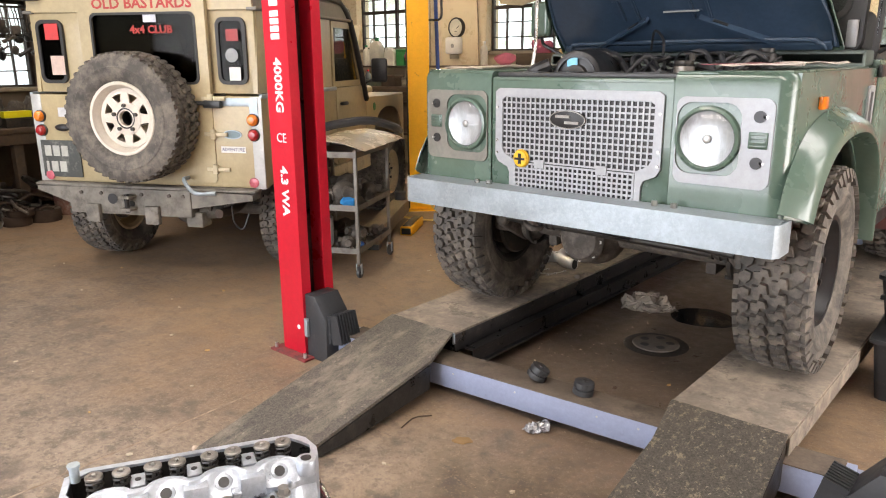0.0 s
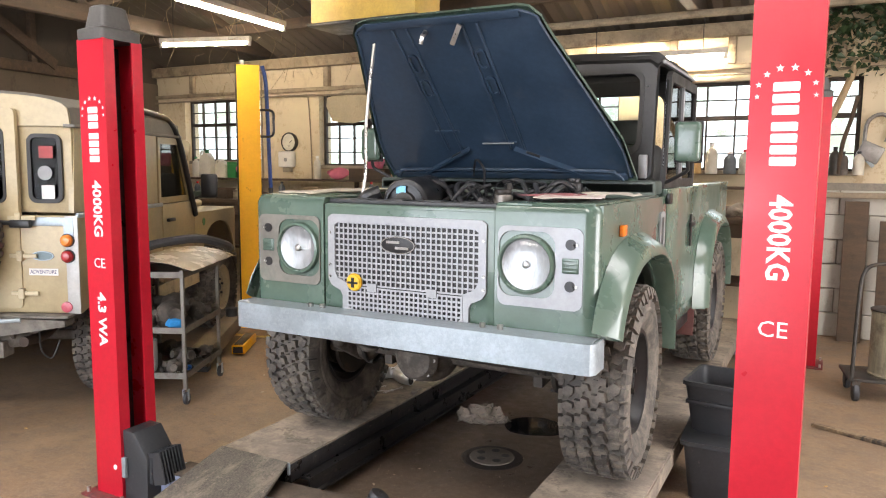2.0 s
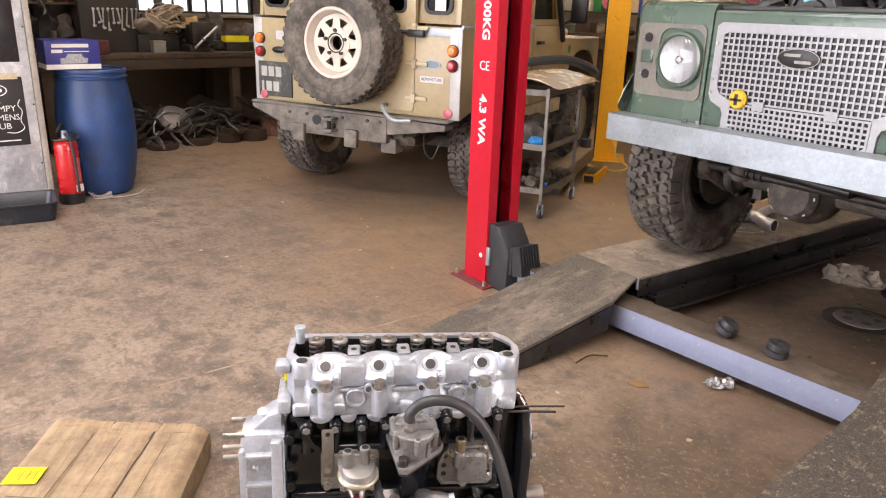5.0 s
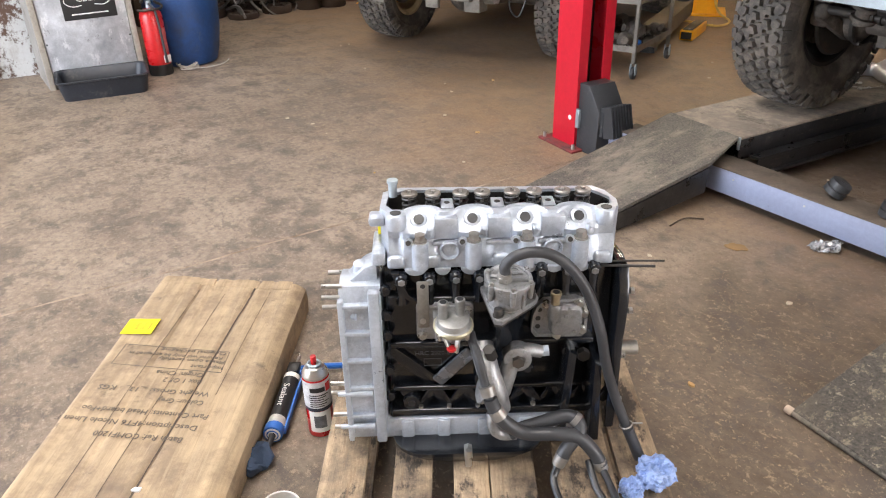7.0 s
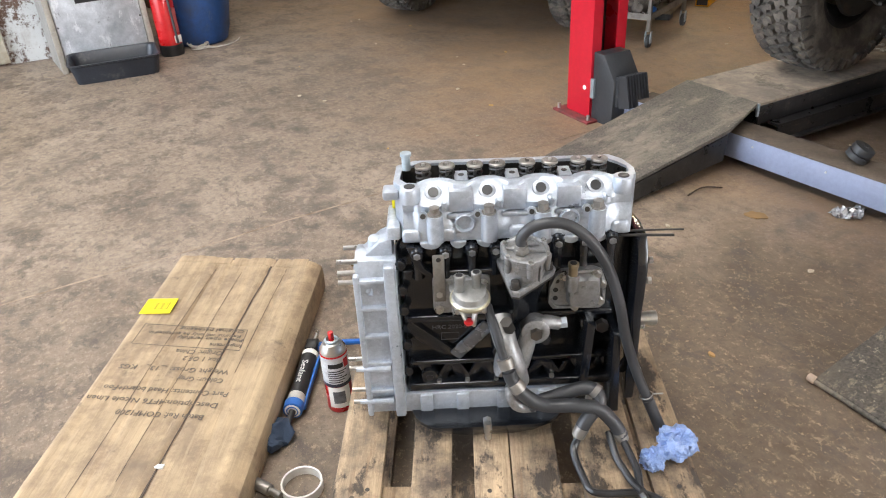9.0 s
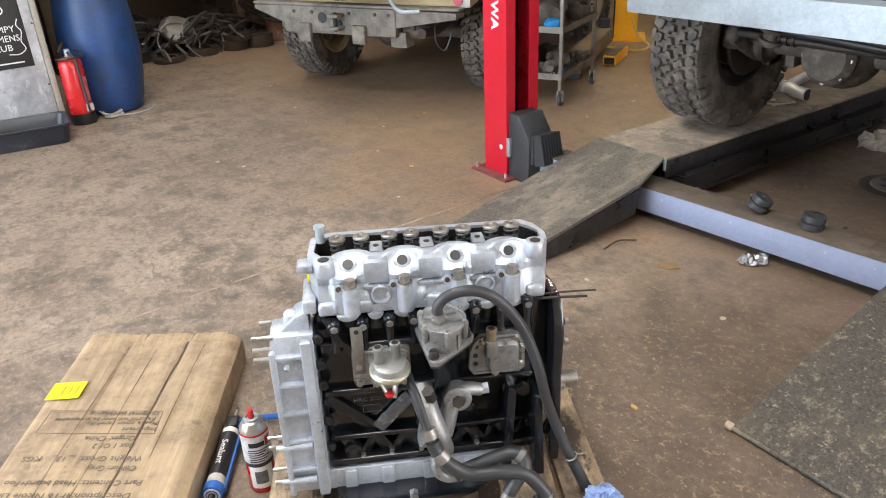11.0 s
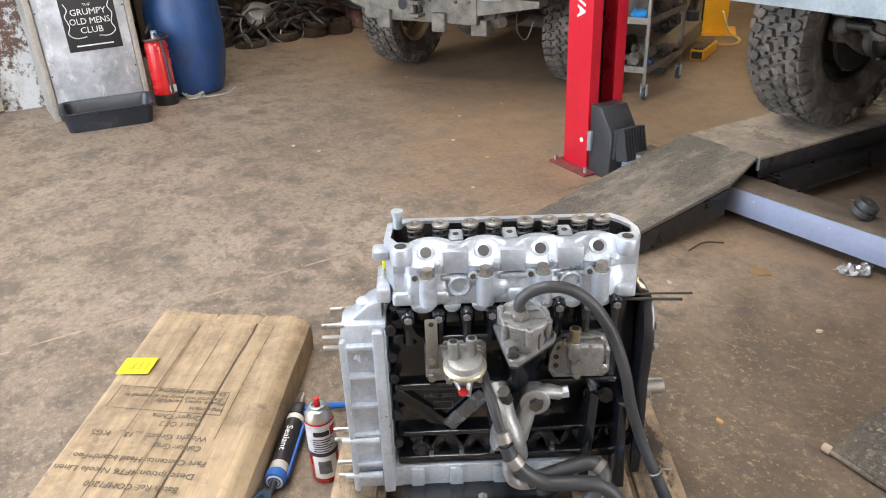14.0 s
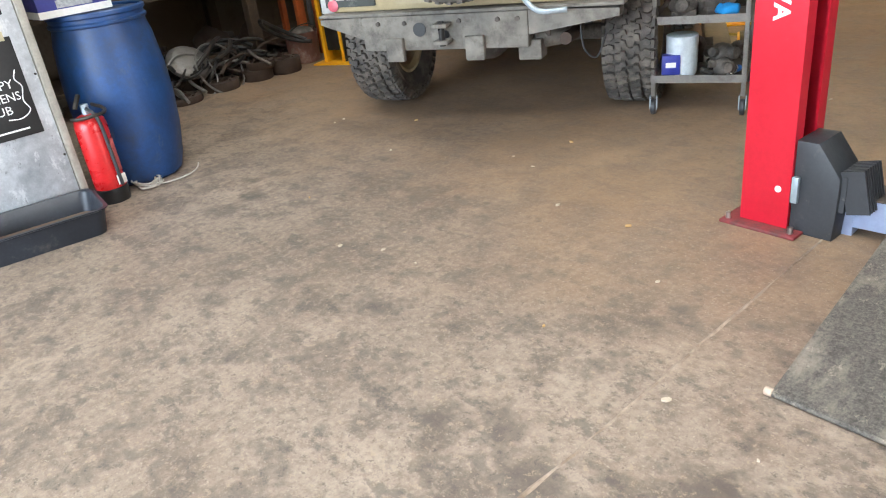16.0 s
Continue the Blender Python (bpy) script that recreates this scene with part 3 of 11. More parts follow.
# back wall with four window openings
WINS = [(-6.4, -5.05, 1.51, 2.335), (-4.11, -2.78, 1.46, 2.32), (-1.79, -0.41, 1.425, 2.24), (0.145, 1.68, 1.44, 2.27)]
bm = bmesh.new()
edges = [LEFT - 0.2] + [v for w in WINS for v in w[:2]] + [RIGHT + 0.2]
for a, b2 in zip(edges[::2], edges[1::2]):
    box(bm, a, b2, BACK, BACK + 0.24, 0, 2.8)
for x0, x1, z0, z1 in WINS:
    box(bm, x0, x1, BACK, BACK + 0.24, 0, z0)
    box(bm, x0, x1, BACK, BACK + 0.24, z1, 2.8)
structure("wall_back", bm, PLASTER)
bm = bmesh.new()
box(bm, LEFT, RIGHT, BACK - 0.09, BACK - 0.003, 2.66, 2.78, 0.008)
for x in (-6.2, -5.1, -3.95, -2.9, -1.3, 0.1, 0.62, 1.5, 2.6):
    box(bm, x - 0.035, x + 0.035, BACK - 0.07, BACK - 0.003, 2.42, 2.658, 0.006)
box(bm, LEFT, RIGHT, BACK - 0.05, BACK - 0.003, 2.37, 2.418, 0.006)
structure("trim", bm, mat("painted_old_timber", (0.36, 0.28, 0.18), 0.8, 0, 0.3, 4, (0.13, 0.09, 0.06), 0.42, 6))

# left wall with its long window over the bench, set askew to fit the camera's view
BENCH = Matrix.Translation((-5.45, 0.2, 0)) @ pose(0, 0, 0, 0, 0, 6) @ Matrix.Scale(0.92, 4) @ Matrix.Translation((5.95, -0.25, 0))
ASKEW = Matrix.Translation((-5.45, 0.2, 0)) @ pose(0, 0, 0, 0, 0, 6) @ Matrix.Diagonal((0.92, 0.92, 1, 1)) @ Matrix.Translation((5.95, -0.25, 0))
LW = (-0.4, 1.12, 1.24, 2.14)
bm = bmesh.new()
box(bm, LEFT - 0.24, LEFT, FRONT - 1.2, LW[0], 0, 2.8)
box(bm, LEFT - 0.24, LEFT, LW[1], BACK + 1, 0, 2.8)
box(bm, LEFT - 0.24, LEFT, LW[0], LW[1], 0, LW[2])
box(bm, LEFT - 0.24, LEFT, LW[0], LW[1], LW[3], 2.8)
structure("wall_left", bm, DARK_WALL, BENCH)


def roof_z(y):
    return 4.5 - (y * 1.7 / 5.4 if y > 0 else -y * 1.0 / 6.2)


bm = bmesh.new()
prism(bm, [(FRONT - 1.2, 2.55), (BACK + 1, 2.55), (BACK + 1, 3.2), (0, 4.6), (FRONT - 1.2, 3.7)], LEFT - 0.2, LEFT - 0.02, Matrix(((0, 0, 1, 0), (1, 0, 0, 0), (0, 1, 0, 0), (0, 0, 0, 1))))
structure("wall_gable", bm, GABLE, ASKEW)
bm = bmesh.new()
for i in range(9):
    y = -3.5 + i * 1.02
    box(bm, LEFT - 0.02, LEFT + 0.05, y - 0.04, y + 0.04, 2.55, roof_z(y) - 0.05, 0.005)
bar(bm, (LEFT + 0.08, 0.9, 4.2), (LEFT + 0.08, 3.9, 2.62), 0.07, 0.12)
box(bm, LEFT - 0.02, LEFT + 0.09, FRONT, BACK, 2.5, 2.62, 0.008)
structure("gable_studs", bm, OLD_WOOD, ASKEW)
# right wall, unseen; its opening is added to hold the side fill lamp
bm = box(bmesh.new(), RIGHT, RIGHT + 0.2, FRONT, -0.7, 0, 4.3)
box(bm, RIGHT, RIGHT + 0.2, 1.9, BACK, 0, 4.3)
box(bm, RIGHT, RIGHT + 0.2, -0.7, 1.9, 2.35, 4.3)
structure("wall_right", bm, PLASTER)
bm = bmesh.new()
box(bm, LEFT - 0.2, -4.3, FRONT - 0.2, FRONT, 0, 3.6)
box(bm, 1.1, RIGHT + 0.2, FRONT - 0.2, FRONT, 0, 3.6)
box(bm, -4.3, 1.1, FRONT - 0.2, FRONT, 3.4, 3.6)
structure("wall_front", bm, PLASTER)

# office corner on the left: flaking brick, and the wall behind the drum
bm = bmesh.new()
box(bm, -4.32, -4.2, FRONT, -1.66, 0, 3.2)
structure("wall_office", bm, PEELING)
# this wall's dark colour stands for the shaded space behind the drum
bm = bmesh.new()
box(bm, LEFT, -4.2, -1.66, -1.54, 0, 3.2)
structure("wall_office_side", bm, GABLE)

# corrugated roof
bm = bmesh.new()
xs = [LEFT - 0.3 + i * 0.0375 for i in range(int((RIGHT - LEFT + 0.6) / 0.0375))]
for ya, yb in ((BACK + 0.3, 0.0), (0.0, FRONT - 0.3)):
    loft(bm, [[(x, y, roof_z(y) + 0.018 * math.cos(i * math.pi / 2)) for i, x in enumerate(xs)] for y in (ya, yb)])
structure("ceiling", bm, SHEET)
bm = bmesh.new()
for y in (4.4, 3.5, 2.6, 1.7, 0.8, -0.9, -2.0, -3.2, -4.4):
    box(bm, LEFT, RIGHT, y - 0.035, y + 0.035, roof_z(y) - 0.15, roof_z(y) - 0.035, 0.005)
structure("purlins", bm, OLD_WOOD)
for k, x in enumerate((-4.9, -2.35, 0.35, 2.9)):
    bm = bmesh.new()
    box(bm, x - 0.05, x + 0.05, FRONT, BACK, 2.82, 2.97, 0.008)
    bar(bm, (x, BACK, 2.9), (x, 0, 4.3), 0.08, 0.12)
    bar(bm, (x, 0, 4.3), (x, FRONT, 3.3), 0.08, 0.12)
    bar(bm, (x, 0, 2.95), (x, 0, 4.3), 0.07, 0.09)
    bar(bm, (x, 2.6, 2.95), (x, 1.3, 3.95), 0.06, 0.08)
    bar(bm, (x, 2.6, 2.95), (x, 3.4, 3.35), 0.06, 0.08)
    bar(bm, (x, -2.8, 2.95), (x, -1.2, 4.0), 0.06, 0.08)
    structure("roof_truss", bm, mat("weathered_truss_timber", (0.085, 0.06, 0.04), 0.85, 0, 0.3, 3, (0.06, 0.045, 0.03), 0.42, 5, 0.3, 40, stretch=(8, 1.2, 8)))
# glowing panels added out of view above two of the fill lamps
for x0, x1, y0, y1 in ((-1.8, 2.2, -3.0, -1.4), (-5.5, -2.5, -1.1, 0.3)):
    structure("rooflight", box(bmesh.new(), x0, x1, y0, y1, 3.96, 3.97), glow("fill_panel_glow", (0.9, 0.95, 1.0), 1.2))

# conduit and old pipework along the back wall
bm = bmesh.new()
tube(bm, [(LEFT, BACK - 0.06, 2.31), (-5, BACK - 0.05, 2.33), (-3.4, BACK - 0.06, 2.31), (-2.2, BACK - 0.05, 2.32), (RIGHT, BACK - 0.06, 2.33)], 0.012, 6, 4)
tube(bm, [(-5.0, BACK - 0.03, 2.65), (-5.0, BACK - 0.03, 1.3)], 0.012, 6, 1)
tube(bm, [(-4.25, BACK - 0.03, 2.3), (-4.22, BACK - 0.03, 1.9), (-4.2, BACK - 0.03, 1.3)], 0.008, 6, 4)
tube(bm, [(-2.4, 4.6, 2.78), (0.3, 4.62, 2.79), (2.8, 4.6, 2.78), (RIGHT, 4.6, 2.78)], 0.035, 10, 3)
structure("pipework", bm, mat("dusty_pipe_paint", (0.3, 0.24, 0.16), 0.7, 0.1, 0.3, 7, (0.12, 0.09, 0.06), 0.4, 9))


def window(name, x0, x1, z0, z1, cols, rows, thick_row, m=None):
    """A steel casement: outer members, mullions, thin glazing bars and one pane to each light."""
    w = structure(name, box(box(bmesh.new(), x0, x1, 0.1, 0.14, z0, z0 + 0.035, 0.004), x0, x1, 0.1, 0.14, z1 - 0.035, z1, 0.004), FRAME_STEEL, m)
    for x in (x0 + 0.0175, x1 - 0.0175):
        part("window_jamb", box(bmesh.new(), x - 0.0175, x + 0.0175, 0.098, 0.142, z0 + 0.03, z1 - 0.03, 0.004), FRAME_STEEL, w)
    part("window_sill", box(bmesh.new(), x0 + 0.002, x1 - 0.002, -0.05, 0.1, z0 - 0.03, z0 + 0.012, 0.008), mat("sooty_sill_paint", (0.3, 0.25, 0.18), 0.8, 0, 0.3, 6), w)
    for i in range(1, cols):
        x = x0 + (x1 - x0) * i / cols
        wide = 0.022 if i == cols // 2 else 0.007
        part("mullion", box(bmesh.new(), x - wide, x + wide, 0.102, 0.138, z0 + 0.03, z1 - 0.03), FRAME_STEEL, w)
    for j in range(1, rows):
        z = z0 + (z1 - z0) * j / rows
        wide = 0.022 if j == thick_row else 0.006
        part("glazing_bar", box(bmesh.new(), x0 + 0.03, x1 - 0.03, 0.104, 0.136, z - wide, z + wide), FRAME_STEEL, w)
    px, pz = (x1 - x0) / cols, (z1 - z0) / rows
    src = None
    for i in range(cols):
        for j in range(rows):
            k = Matrix.Translation((x0 + px * i, 0.119, z0 + pz * j))
            if src is None:
                src = part("pane", box(bmesh.new(), 0.004, px - 0.004, 0, 0.003, 0.004, pz - 0.004), PANE, w, "", k)
                src.visible_shadow = False
            else:
                again("pane", src, w, k).visible_shadow = False
    return w


BACK_M = Matrix.Translation((0, BACK, 0))
for k, (x0, x1, z0, z1) in enumerate(WINS):
    window("window_%d" % (k + 1), x0, x1, z0, z1, 6, 5, 3, BACK_M)
window("window_5", LW[0], LW[1], LW[2], LW[3], 8, 5, 3, BENCH @ Matrix(((0, -1, 0, LEFT), (1, 0, 0, 0), (0, 0, 1, 0), (0, 0, 0, 1))))


def outside(name, m, w, h, bright, leafy):
    """Bright overcast sky with blurred foliage, beyond a window."""
    mt, nt, b = shader(name)
    co = nt.nodes.new("ShaderNodeTexCoord").outputs["Object"]
    n = noise_at(nt, co, 1.6, 9, 0.72)
    col = mix(nt, ramp(nt, n, leafy, leafy + 0.13), (0.86, 0.94, 1.0), (0.34, 0.40, 0.32))
    em = nt.nodes.new("ShaderNodeEmission")
    nt.links.new(col, em.inputs[0])
    em.inputs[1].default_value = bright
    nt.links.new(em.outputs[0], nt.nodes["Material Output"].inputs[0])
    structure("backdrop", box(bmesh.new(), -w / 2, w / 2, -0.01, 0, -h / 2, h / 2), mt, m)


outside("daylight_behind_back_windows", Matrix.Translation((-2.0, 7.4, 2.0)), 22, 6, 3.0, 0.47)
outside("daylight_behind_left_window", Matrix.Translation((-9.3, 0.5, 2.0)) @ pose(0, 0, 0, 0, 0, 90), 14, 6, 1.8, 0.52)


# ---- the four-post lift ----
def upright(x, y, z, turn=0.0):
    """A pose for flat shapes that face -y, turned in their own plane."""
    return Matrix.Translation((x, y, z)) @ FACE_FRONT @ Matrix.Rotation(radians(turn), 4, "Z")


def star(r):
    return [(r * (1 if i % 2 == 0 else 0.42) * math.sin(math.pi * i / 5), r * (1 if i % 2 == 0 else 0.42) * math.cos(math.pi * i / 5)) for i in range(10)]


def name_bars(parent, x, z0, z1, w):
    """The maker's name as plain bars, in two groups."""
    n, gap = 7, 0.006
    step = (z1 - z0) / (n + 0.4)
    for i in range(n):
        z = z0 + step * (i + (0.4 if i > 3 else 0))
        part("name_bar", prism(bmesh.new(), round_rect(x - w / 2, x + w / 2, z, z + step - gap, 0.004, 2), 0, 0.0012, upright(0, -0.0005, 0)), WHITE_PAINT, parent)


def lift_post(x, y, side, words, label):
    """A C-section column that opens towards the runways; side 1 opens to +x. Its outer face stands at x."""
    p = thing("lift_post", pose(x, y, 0), label, "lift post", "posts of the four-post lift")
    s, top = side, 1.985

    def bx(bm, a, b, *rest):
        return box(bm, min(a * s, b * s), max(a * s, b * s), *rest)

    bm = bmesh.new()
    c_shape = [(0.165, 0.052), (0.165, 0), (0, 0), (0, 0.19), (0.165, 0.19), (0.165, 0.138), (0.157, 0.138), (0.157, 0.182), (0.008, 0.182), (0.008, 0.008), (0.157, 0.008), (0.157, 0.052)]
    prism(bm, [(a * s, b) for a, b in c_shape], 0.012, top, None, 0.002)
    part("column", bm, RED, p, "bright red steel column")
    bm = bmesh.new()
    rod(bm, (0.08 * s, 0.095, 0.05), (0.08 * s, 0.095, top - 0.05), 0.014)
    bx(bm, 0.04, 0.055, 0.03, 0.16, 0.05, top - 0.02)
    part("safety_ladder", bm, OIL_STEEL, p)
    bm = bmesh.new()
    bx(bm, -0.05, 0.215, -0.05, 0.24, 0, 0.012, 0.003)
    part("base_plate", bm, mat("grimy_red_plate", (0.22, 0.025, 0.028), 0.6, 0, 0.3, 9, (0.06, 0.04, 0.035), 0.45, 9), p)
    for bxx, by in ((-0.03, -0.025), (-0.03, 0.21), (0.19, -0.025)):
        bm = rod(bmesh.new(), (bxx * s, by, 0.012), (bxx * s, by, 0.035), 0.009, seg=6)
        part("anchor_bolt", bm, STEEL, p)
    bm = bmesh.new()
    rows = []
    for g, z in ((0.002, top - 0.004), (0.003, top + 0.04), (-0.02, top + 0.052), (-0.034, top + 0.135), (-0.042, top + 0.142)):
        rows.append([(a * s, b, z) for a, b in round_rect(-g, 0.165 + g, -g, 0.19 + g, 0.02, 3)])
    loft(bm, rows, True, None, True)
    part("cap", bm, mat("grey_moulded_cap", (0.085, 0.08, 0.075), 0.6, 0, 0.2, 8), p, "grey moulded plastic cap")
    bm = prism(bmesh.new(), [(0.166 * s, 0), (0.305 * s, 0), (0.31 * s, 0.09), (0.31 * s, 0.215), (0.235 * s, 0.318), (0.166 * s, 0.318)][::s], -0.16, -0.012, FACE_FRONT, 0.004)
    part("carriage_cover", bm, DARK_PLASTIC, p, "black angular carriage cover")
    fins = part("fin_frame", box(bmesh.new(), min(0.30 * s, 0.326 * s), max(0.30 * s, 0.326 * s), 0.026, 0.150, 0.10, 0.22), DARK_PLASTIC, p)
    for i in range(8):
        k = Matrix.Translation((0.318 * s, 0.028 + i * 0.016, 0.165)) @ Matrix.Rotation(radians(-14 * s), 4, "Y")
        bx2 = (0.0, 0.07) if s > 0 else (-0.07, 0.0)
        part("fin", box(bmesh.new(), bx2[0], bx2[1], 0, 0.006, -0.07, 0.07, 0, k), DARK_PLASTIC, fins)
    bm = bmesh.new()
    bx(bm, 0.168, 0.19, -0.004, 0.012, 0.11, 0.2, 0.002)
    part("latch_plate", bm, GALV, p)
    part("level_mark", rod(bmesh.new(), (0.125 * s, -0.002, 0.147), (0.125 * s, 0.002, 0.147), 0.011), WHITE_PAINT, p)
    if words:
        c = (0.083 if s > 0 else -0.08)
        name_bars(p, c, words[0], words[1], 0.062)
        for i in range(8):
            a = radians(-10 + 200 * i / 7)
            part("star", prism(bmesh.new(), star(0.011 - 0.0012 * abs(i - 3.5)), 0, 0.0012, upright(c + 0.068 * math.cos(a), -0.0005, words[1] - 0.03 + 0.06 * math.sin(a))), WHITE_PAINT, p)
        lettering("load_mark", "4000KG", 0.075, WHITE_PAINT, p, upright(c, -0.001, (words[2] + words[3]) / 2, -90), words[3] - words[2], 0.002)
        lettering("ce_mark", "CE", 0.06, WHITE_PAINT, p, upright(c, -0.001, words[4]), 0.07)
        if len(words) > 5:
            lettering("length_mark", "4.3 WA", 0.07, WHITE_PAINT, p, upright(c, -0.001, (words[5] + words[6]) / 2, -90), words[6] - words[5], 0.002)
    return p


lift_post(-1.335, -0.07, 1, (1.477, 1.712, 1.16, 1.398, 1.046, 0.684, 0.921), "tall red steel lift post with white lettering beside the ramp")
lift_post(1.458, -0.07, -1, (1.476, 1.69, 1.183, 1.402, 1.054), "tall red steel lift post with white lettering and stars")
lift_post(-1.335, 3.85, 1, None, "red steel lift post at the far end of the lift")
lift_post(1.46, 3.85, -1, None, "red steel lift post at the far end of the lift")

cb = thing("lift_crossbeam", pose(0, 0.087, 0, 0, 0, 4.6), "blue-grey steel crossbeam lying between the lift posts", "crossbeam", "crossbeams of the lift")
part("beam_box", box(bmesh.new(), -1.0, 1.13, 0.0, 0.132, 0.036, 0.136, 0.004), BLUE_GREY, cb, "blue-grey painted box beam")
part("top_plate", box(bmesh.new(), -0.98, 1.1, -0.003, 0.134, 0.1365, 0.142, 0.002), mat("dirty_brown_beam_top", (0.13, 0.10, 0.075), 0.85, 0.1, 0.35, 9, (0.05, 0.042, 0.035), 0.4, 8), cb, "top caked in brown dirt")
for x in (-0.35, -0.05, 0.3, 0.46):
    part("rivet", rod(bmesh.new(), (x, -0.003, 0.108), (x, 0.004, 0.108), 0.004, seg=8), STEEL, cb)
for x0, x1 in ((-1.17, -1.0), (1.13, 1.29)):
    part("beam_end", box(bmesh.new(), x0, x1, 0.01, 0.12, 0.0, 0.13, 0.004), BLUE_GREY, cb)
copy_thing(cb, pose(0, 3.82, 0))

for x, y, lean in ((-0.008, 0.165, 24), (0.198, 0.18, 6)):
    pk = thing("lift_pad", pose(x, y, 0.142 + 0.04 * math.sin(radians(lean)), -lean * 0.6, lean, 0), "round black rubber lift pad standing on the crossbeam", "rubber pad", "rubber lift pads")
    part("pad", lathe(bmesh.new(), [(0, 0.052), (0.03, 0.052), (0.038, 0.048), (0.04, 0.03), (0.033, 0.028), (0.033, 0.022), (0.04, 0.02), (0.04, 0), (0, 0)], 24), RUBBER_DARK, pk)
    part("centre_hole", lathe(bmesh.new(), [(0, 0.0545), (0.01, 0.0545), (0.012, 0.051)], 12), BLACK, pk)


RAIL = mat("greasy_rail_steel", (0.022, 0.021, 0.022), 0.34, 0.2, 0.35, 9, (0.09, 0.074, 0.06), 0.36, 9)
stain(RAIL, (0.13, 0.10, 0.075), 40, 0.60, 0.66, 0.6, (1, 0.3, 1))


def runway(x0, x1, inner):
    """A drive-on deck with a folded edge and a jack rail on its inner side (-1: at x0, 1: at x1)."""
    r = thing("lift_runway", pose(0, 0, 0), "long dusty steel runway carrying the green vehicle", "runway", "runways of the lift")
    part("deck", box(bmesh.new(), x0, x1, 0.205, 4.35, 0.205, 0.2165, 0.002), RUN_STEEL, r, "dusty brown deck plate")
    xi, xo = (x1, x0) if inner > 0 else (x0, x1)
    for nm, xx, mt in (("inner_flange", xi, RAIL), ("outer_flange", xo, RUN_STEEL)):
        part(nm, box(bmesh.new(), xx - 0.004, xx + 0.004, 0.21, 4.345, 0.13, 0.2055, 0.001), mt, r)
    a, b2 = sorted((xi, xi + 0.05 * inner))
    part("jack_rail", box(bmesh.new(), a, b2, 0.28, 4.3, 0.118, 0.128), RAIL, r, "black oily jack rail")
    part("rail_web", box(bmesh.new(), b2 - 0.006 if inner > 0 else a, b2 if inner > 0 else a + 0.006, 0.28, 4.3, 0.065, 0.1175), RAIL, r)
    part("rail_foot", box(bmesh.new(), a + 0.002, b2 + 0.022 * (inner > 0), 0.295, 4.28, 0.055, 0.0645), RAIL, r)
    part("deck_lip", box(bmesh.new(), xi - 0.004, xi + 0.006, 0.197, 0.209, 0.165, 0.2175, 0.002), GALV, r, "bare bright end of the folded deck edge")
    part("side_channel", box(bmesh.new(), x0 + 0.06, x1 - 0.06, 0.25, 4.3, 0.08, 0.205), OIL_STEEL, r)
    a, b2 = sorted((xi + 0.002 * inner, xi - 0.03 * inner))
    part("stop_block", box(bmesh.new(), a, b2, 1.27, 1.35, 0.2165, 0.235, 0.003), RUN_STEEL, r)
    return r


runway(-0.845, -0.468, 1)
runway(0.541, 0.93, -1)


HINGE = 0.2


def ramp_plate(side, f0, f1, t0, t1, foot):
    """A hinged drive-on ramp from x f0..f1 at its foot to t0..t1 at the hinge; side -1 is the left one."""
    r = thing("drive_on_ramp", pose(0, 0, 0), "gritty dark steel drive-on ramp sloping to the floor", "ramp", "drive-on ramps")
    bm = bmesh.new()
    rise = (0.222 - 0.018) / (HINGE - foot)
    # the plate's inner rear corner is cut back to fit the camera's view
    plan = [(f0, foot), (f1, foot), (f1 - 0.006, -0.02), (t1, HINGE), (t0, HINGE)] if side < 0 else [(f0, foot), (f1, foot), (t1, HINGE), (t0, HINGE), (f0 - 0.015, -0.02)]
    loft(bm, [[(x, y, 0.018 + rise * (y - foot) - d) for x, y in plan] for d in (0.013, 0.0)], True, None, True)
    part("plate", bm, RAMP_GRIT if side < 0 else RAMP_MUD, r, "grit-coated plate scuffed with dust")
    for x, top in ((f0, t0), (f1 - 0.008, t1 - 0.008)):
        inner = (x > f0) == (side < 0)
        back = -0.03 if inner else 0.18
        bend = Matrix(((1, 0 if inner else (top - x) / (HINGE - foot), 0, 0), (0, 1, 0, 0), (0, 0, 1, 0), (0, 0, 0, 1)))
        bm = prism(bmesh.new(), [(back, 0.002 + rise * (back - foot)), (back - 0.01, 0.06), (foot + 0.42, 0.012), (foot + 0.06, 0.012)], x, x + 0.008, Matrix(((0, 0, 1, 0), (1, 0, 0, 0), (0, 1, 0, 0), (0, 0, 0, 1))))
        bm.transform(Matrix.Translation((0, foot, 0)) @ bend @ Matrix.Translation((0, -foot, 0)))
        part("skirt", bm, OIL_STEEL, r, "black side skirt")
    part("foot_bar", rod(bmesh.new(), (f0, foot, 0.009), (f1, foot, 0.009), 0.007), RAMP_GRIT, r)
    part("bar_tip", rod(bmesh.new(), (f0 - 0.018, foot, 0.011), (f0 + 0.002, foot, 0.011), 0.011, seg=12, bev=0.003), mat("beige_plastic_tip", (0.55, 0.43, 0.33), 0.6), r, "beige plastic end cap")
    part("hinge_tube", rod(bmesh.new(), (t0 + 0.01, 0.215, 0.19), (t1 - 0.01, 0.215, 0.19), 0.012), OIL_STEEL, r)
    return r


ramp_plate(-1, -0.785, -0.395, -0.845, -0.47, -0.885)
ramp_plate(1, 0.59, 1.0, 0.54, 0.93, -0.775)


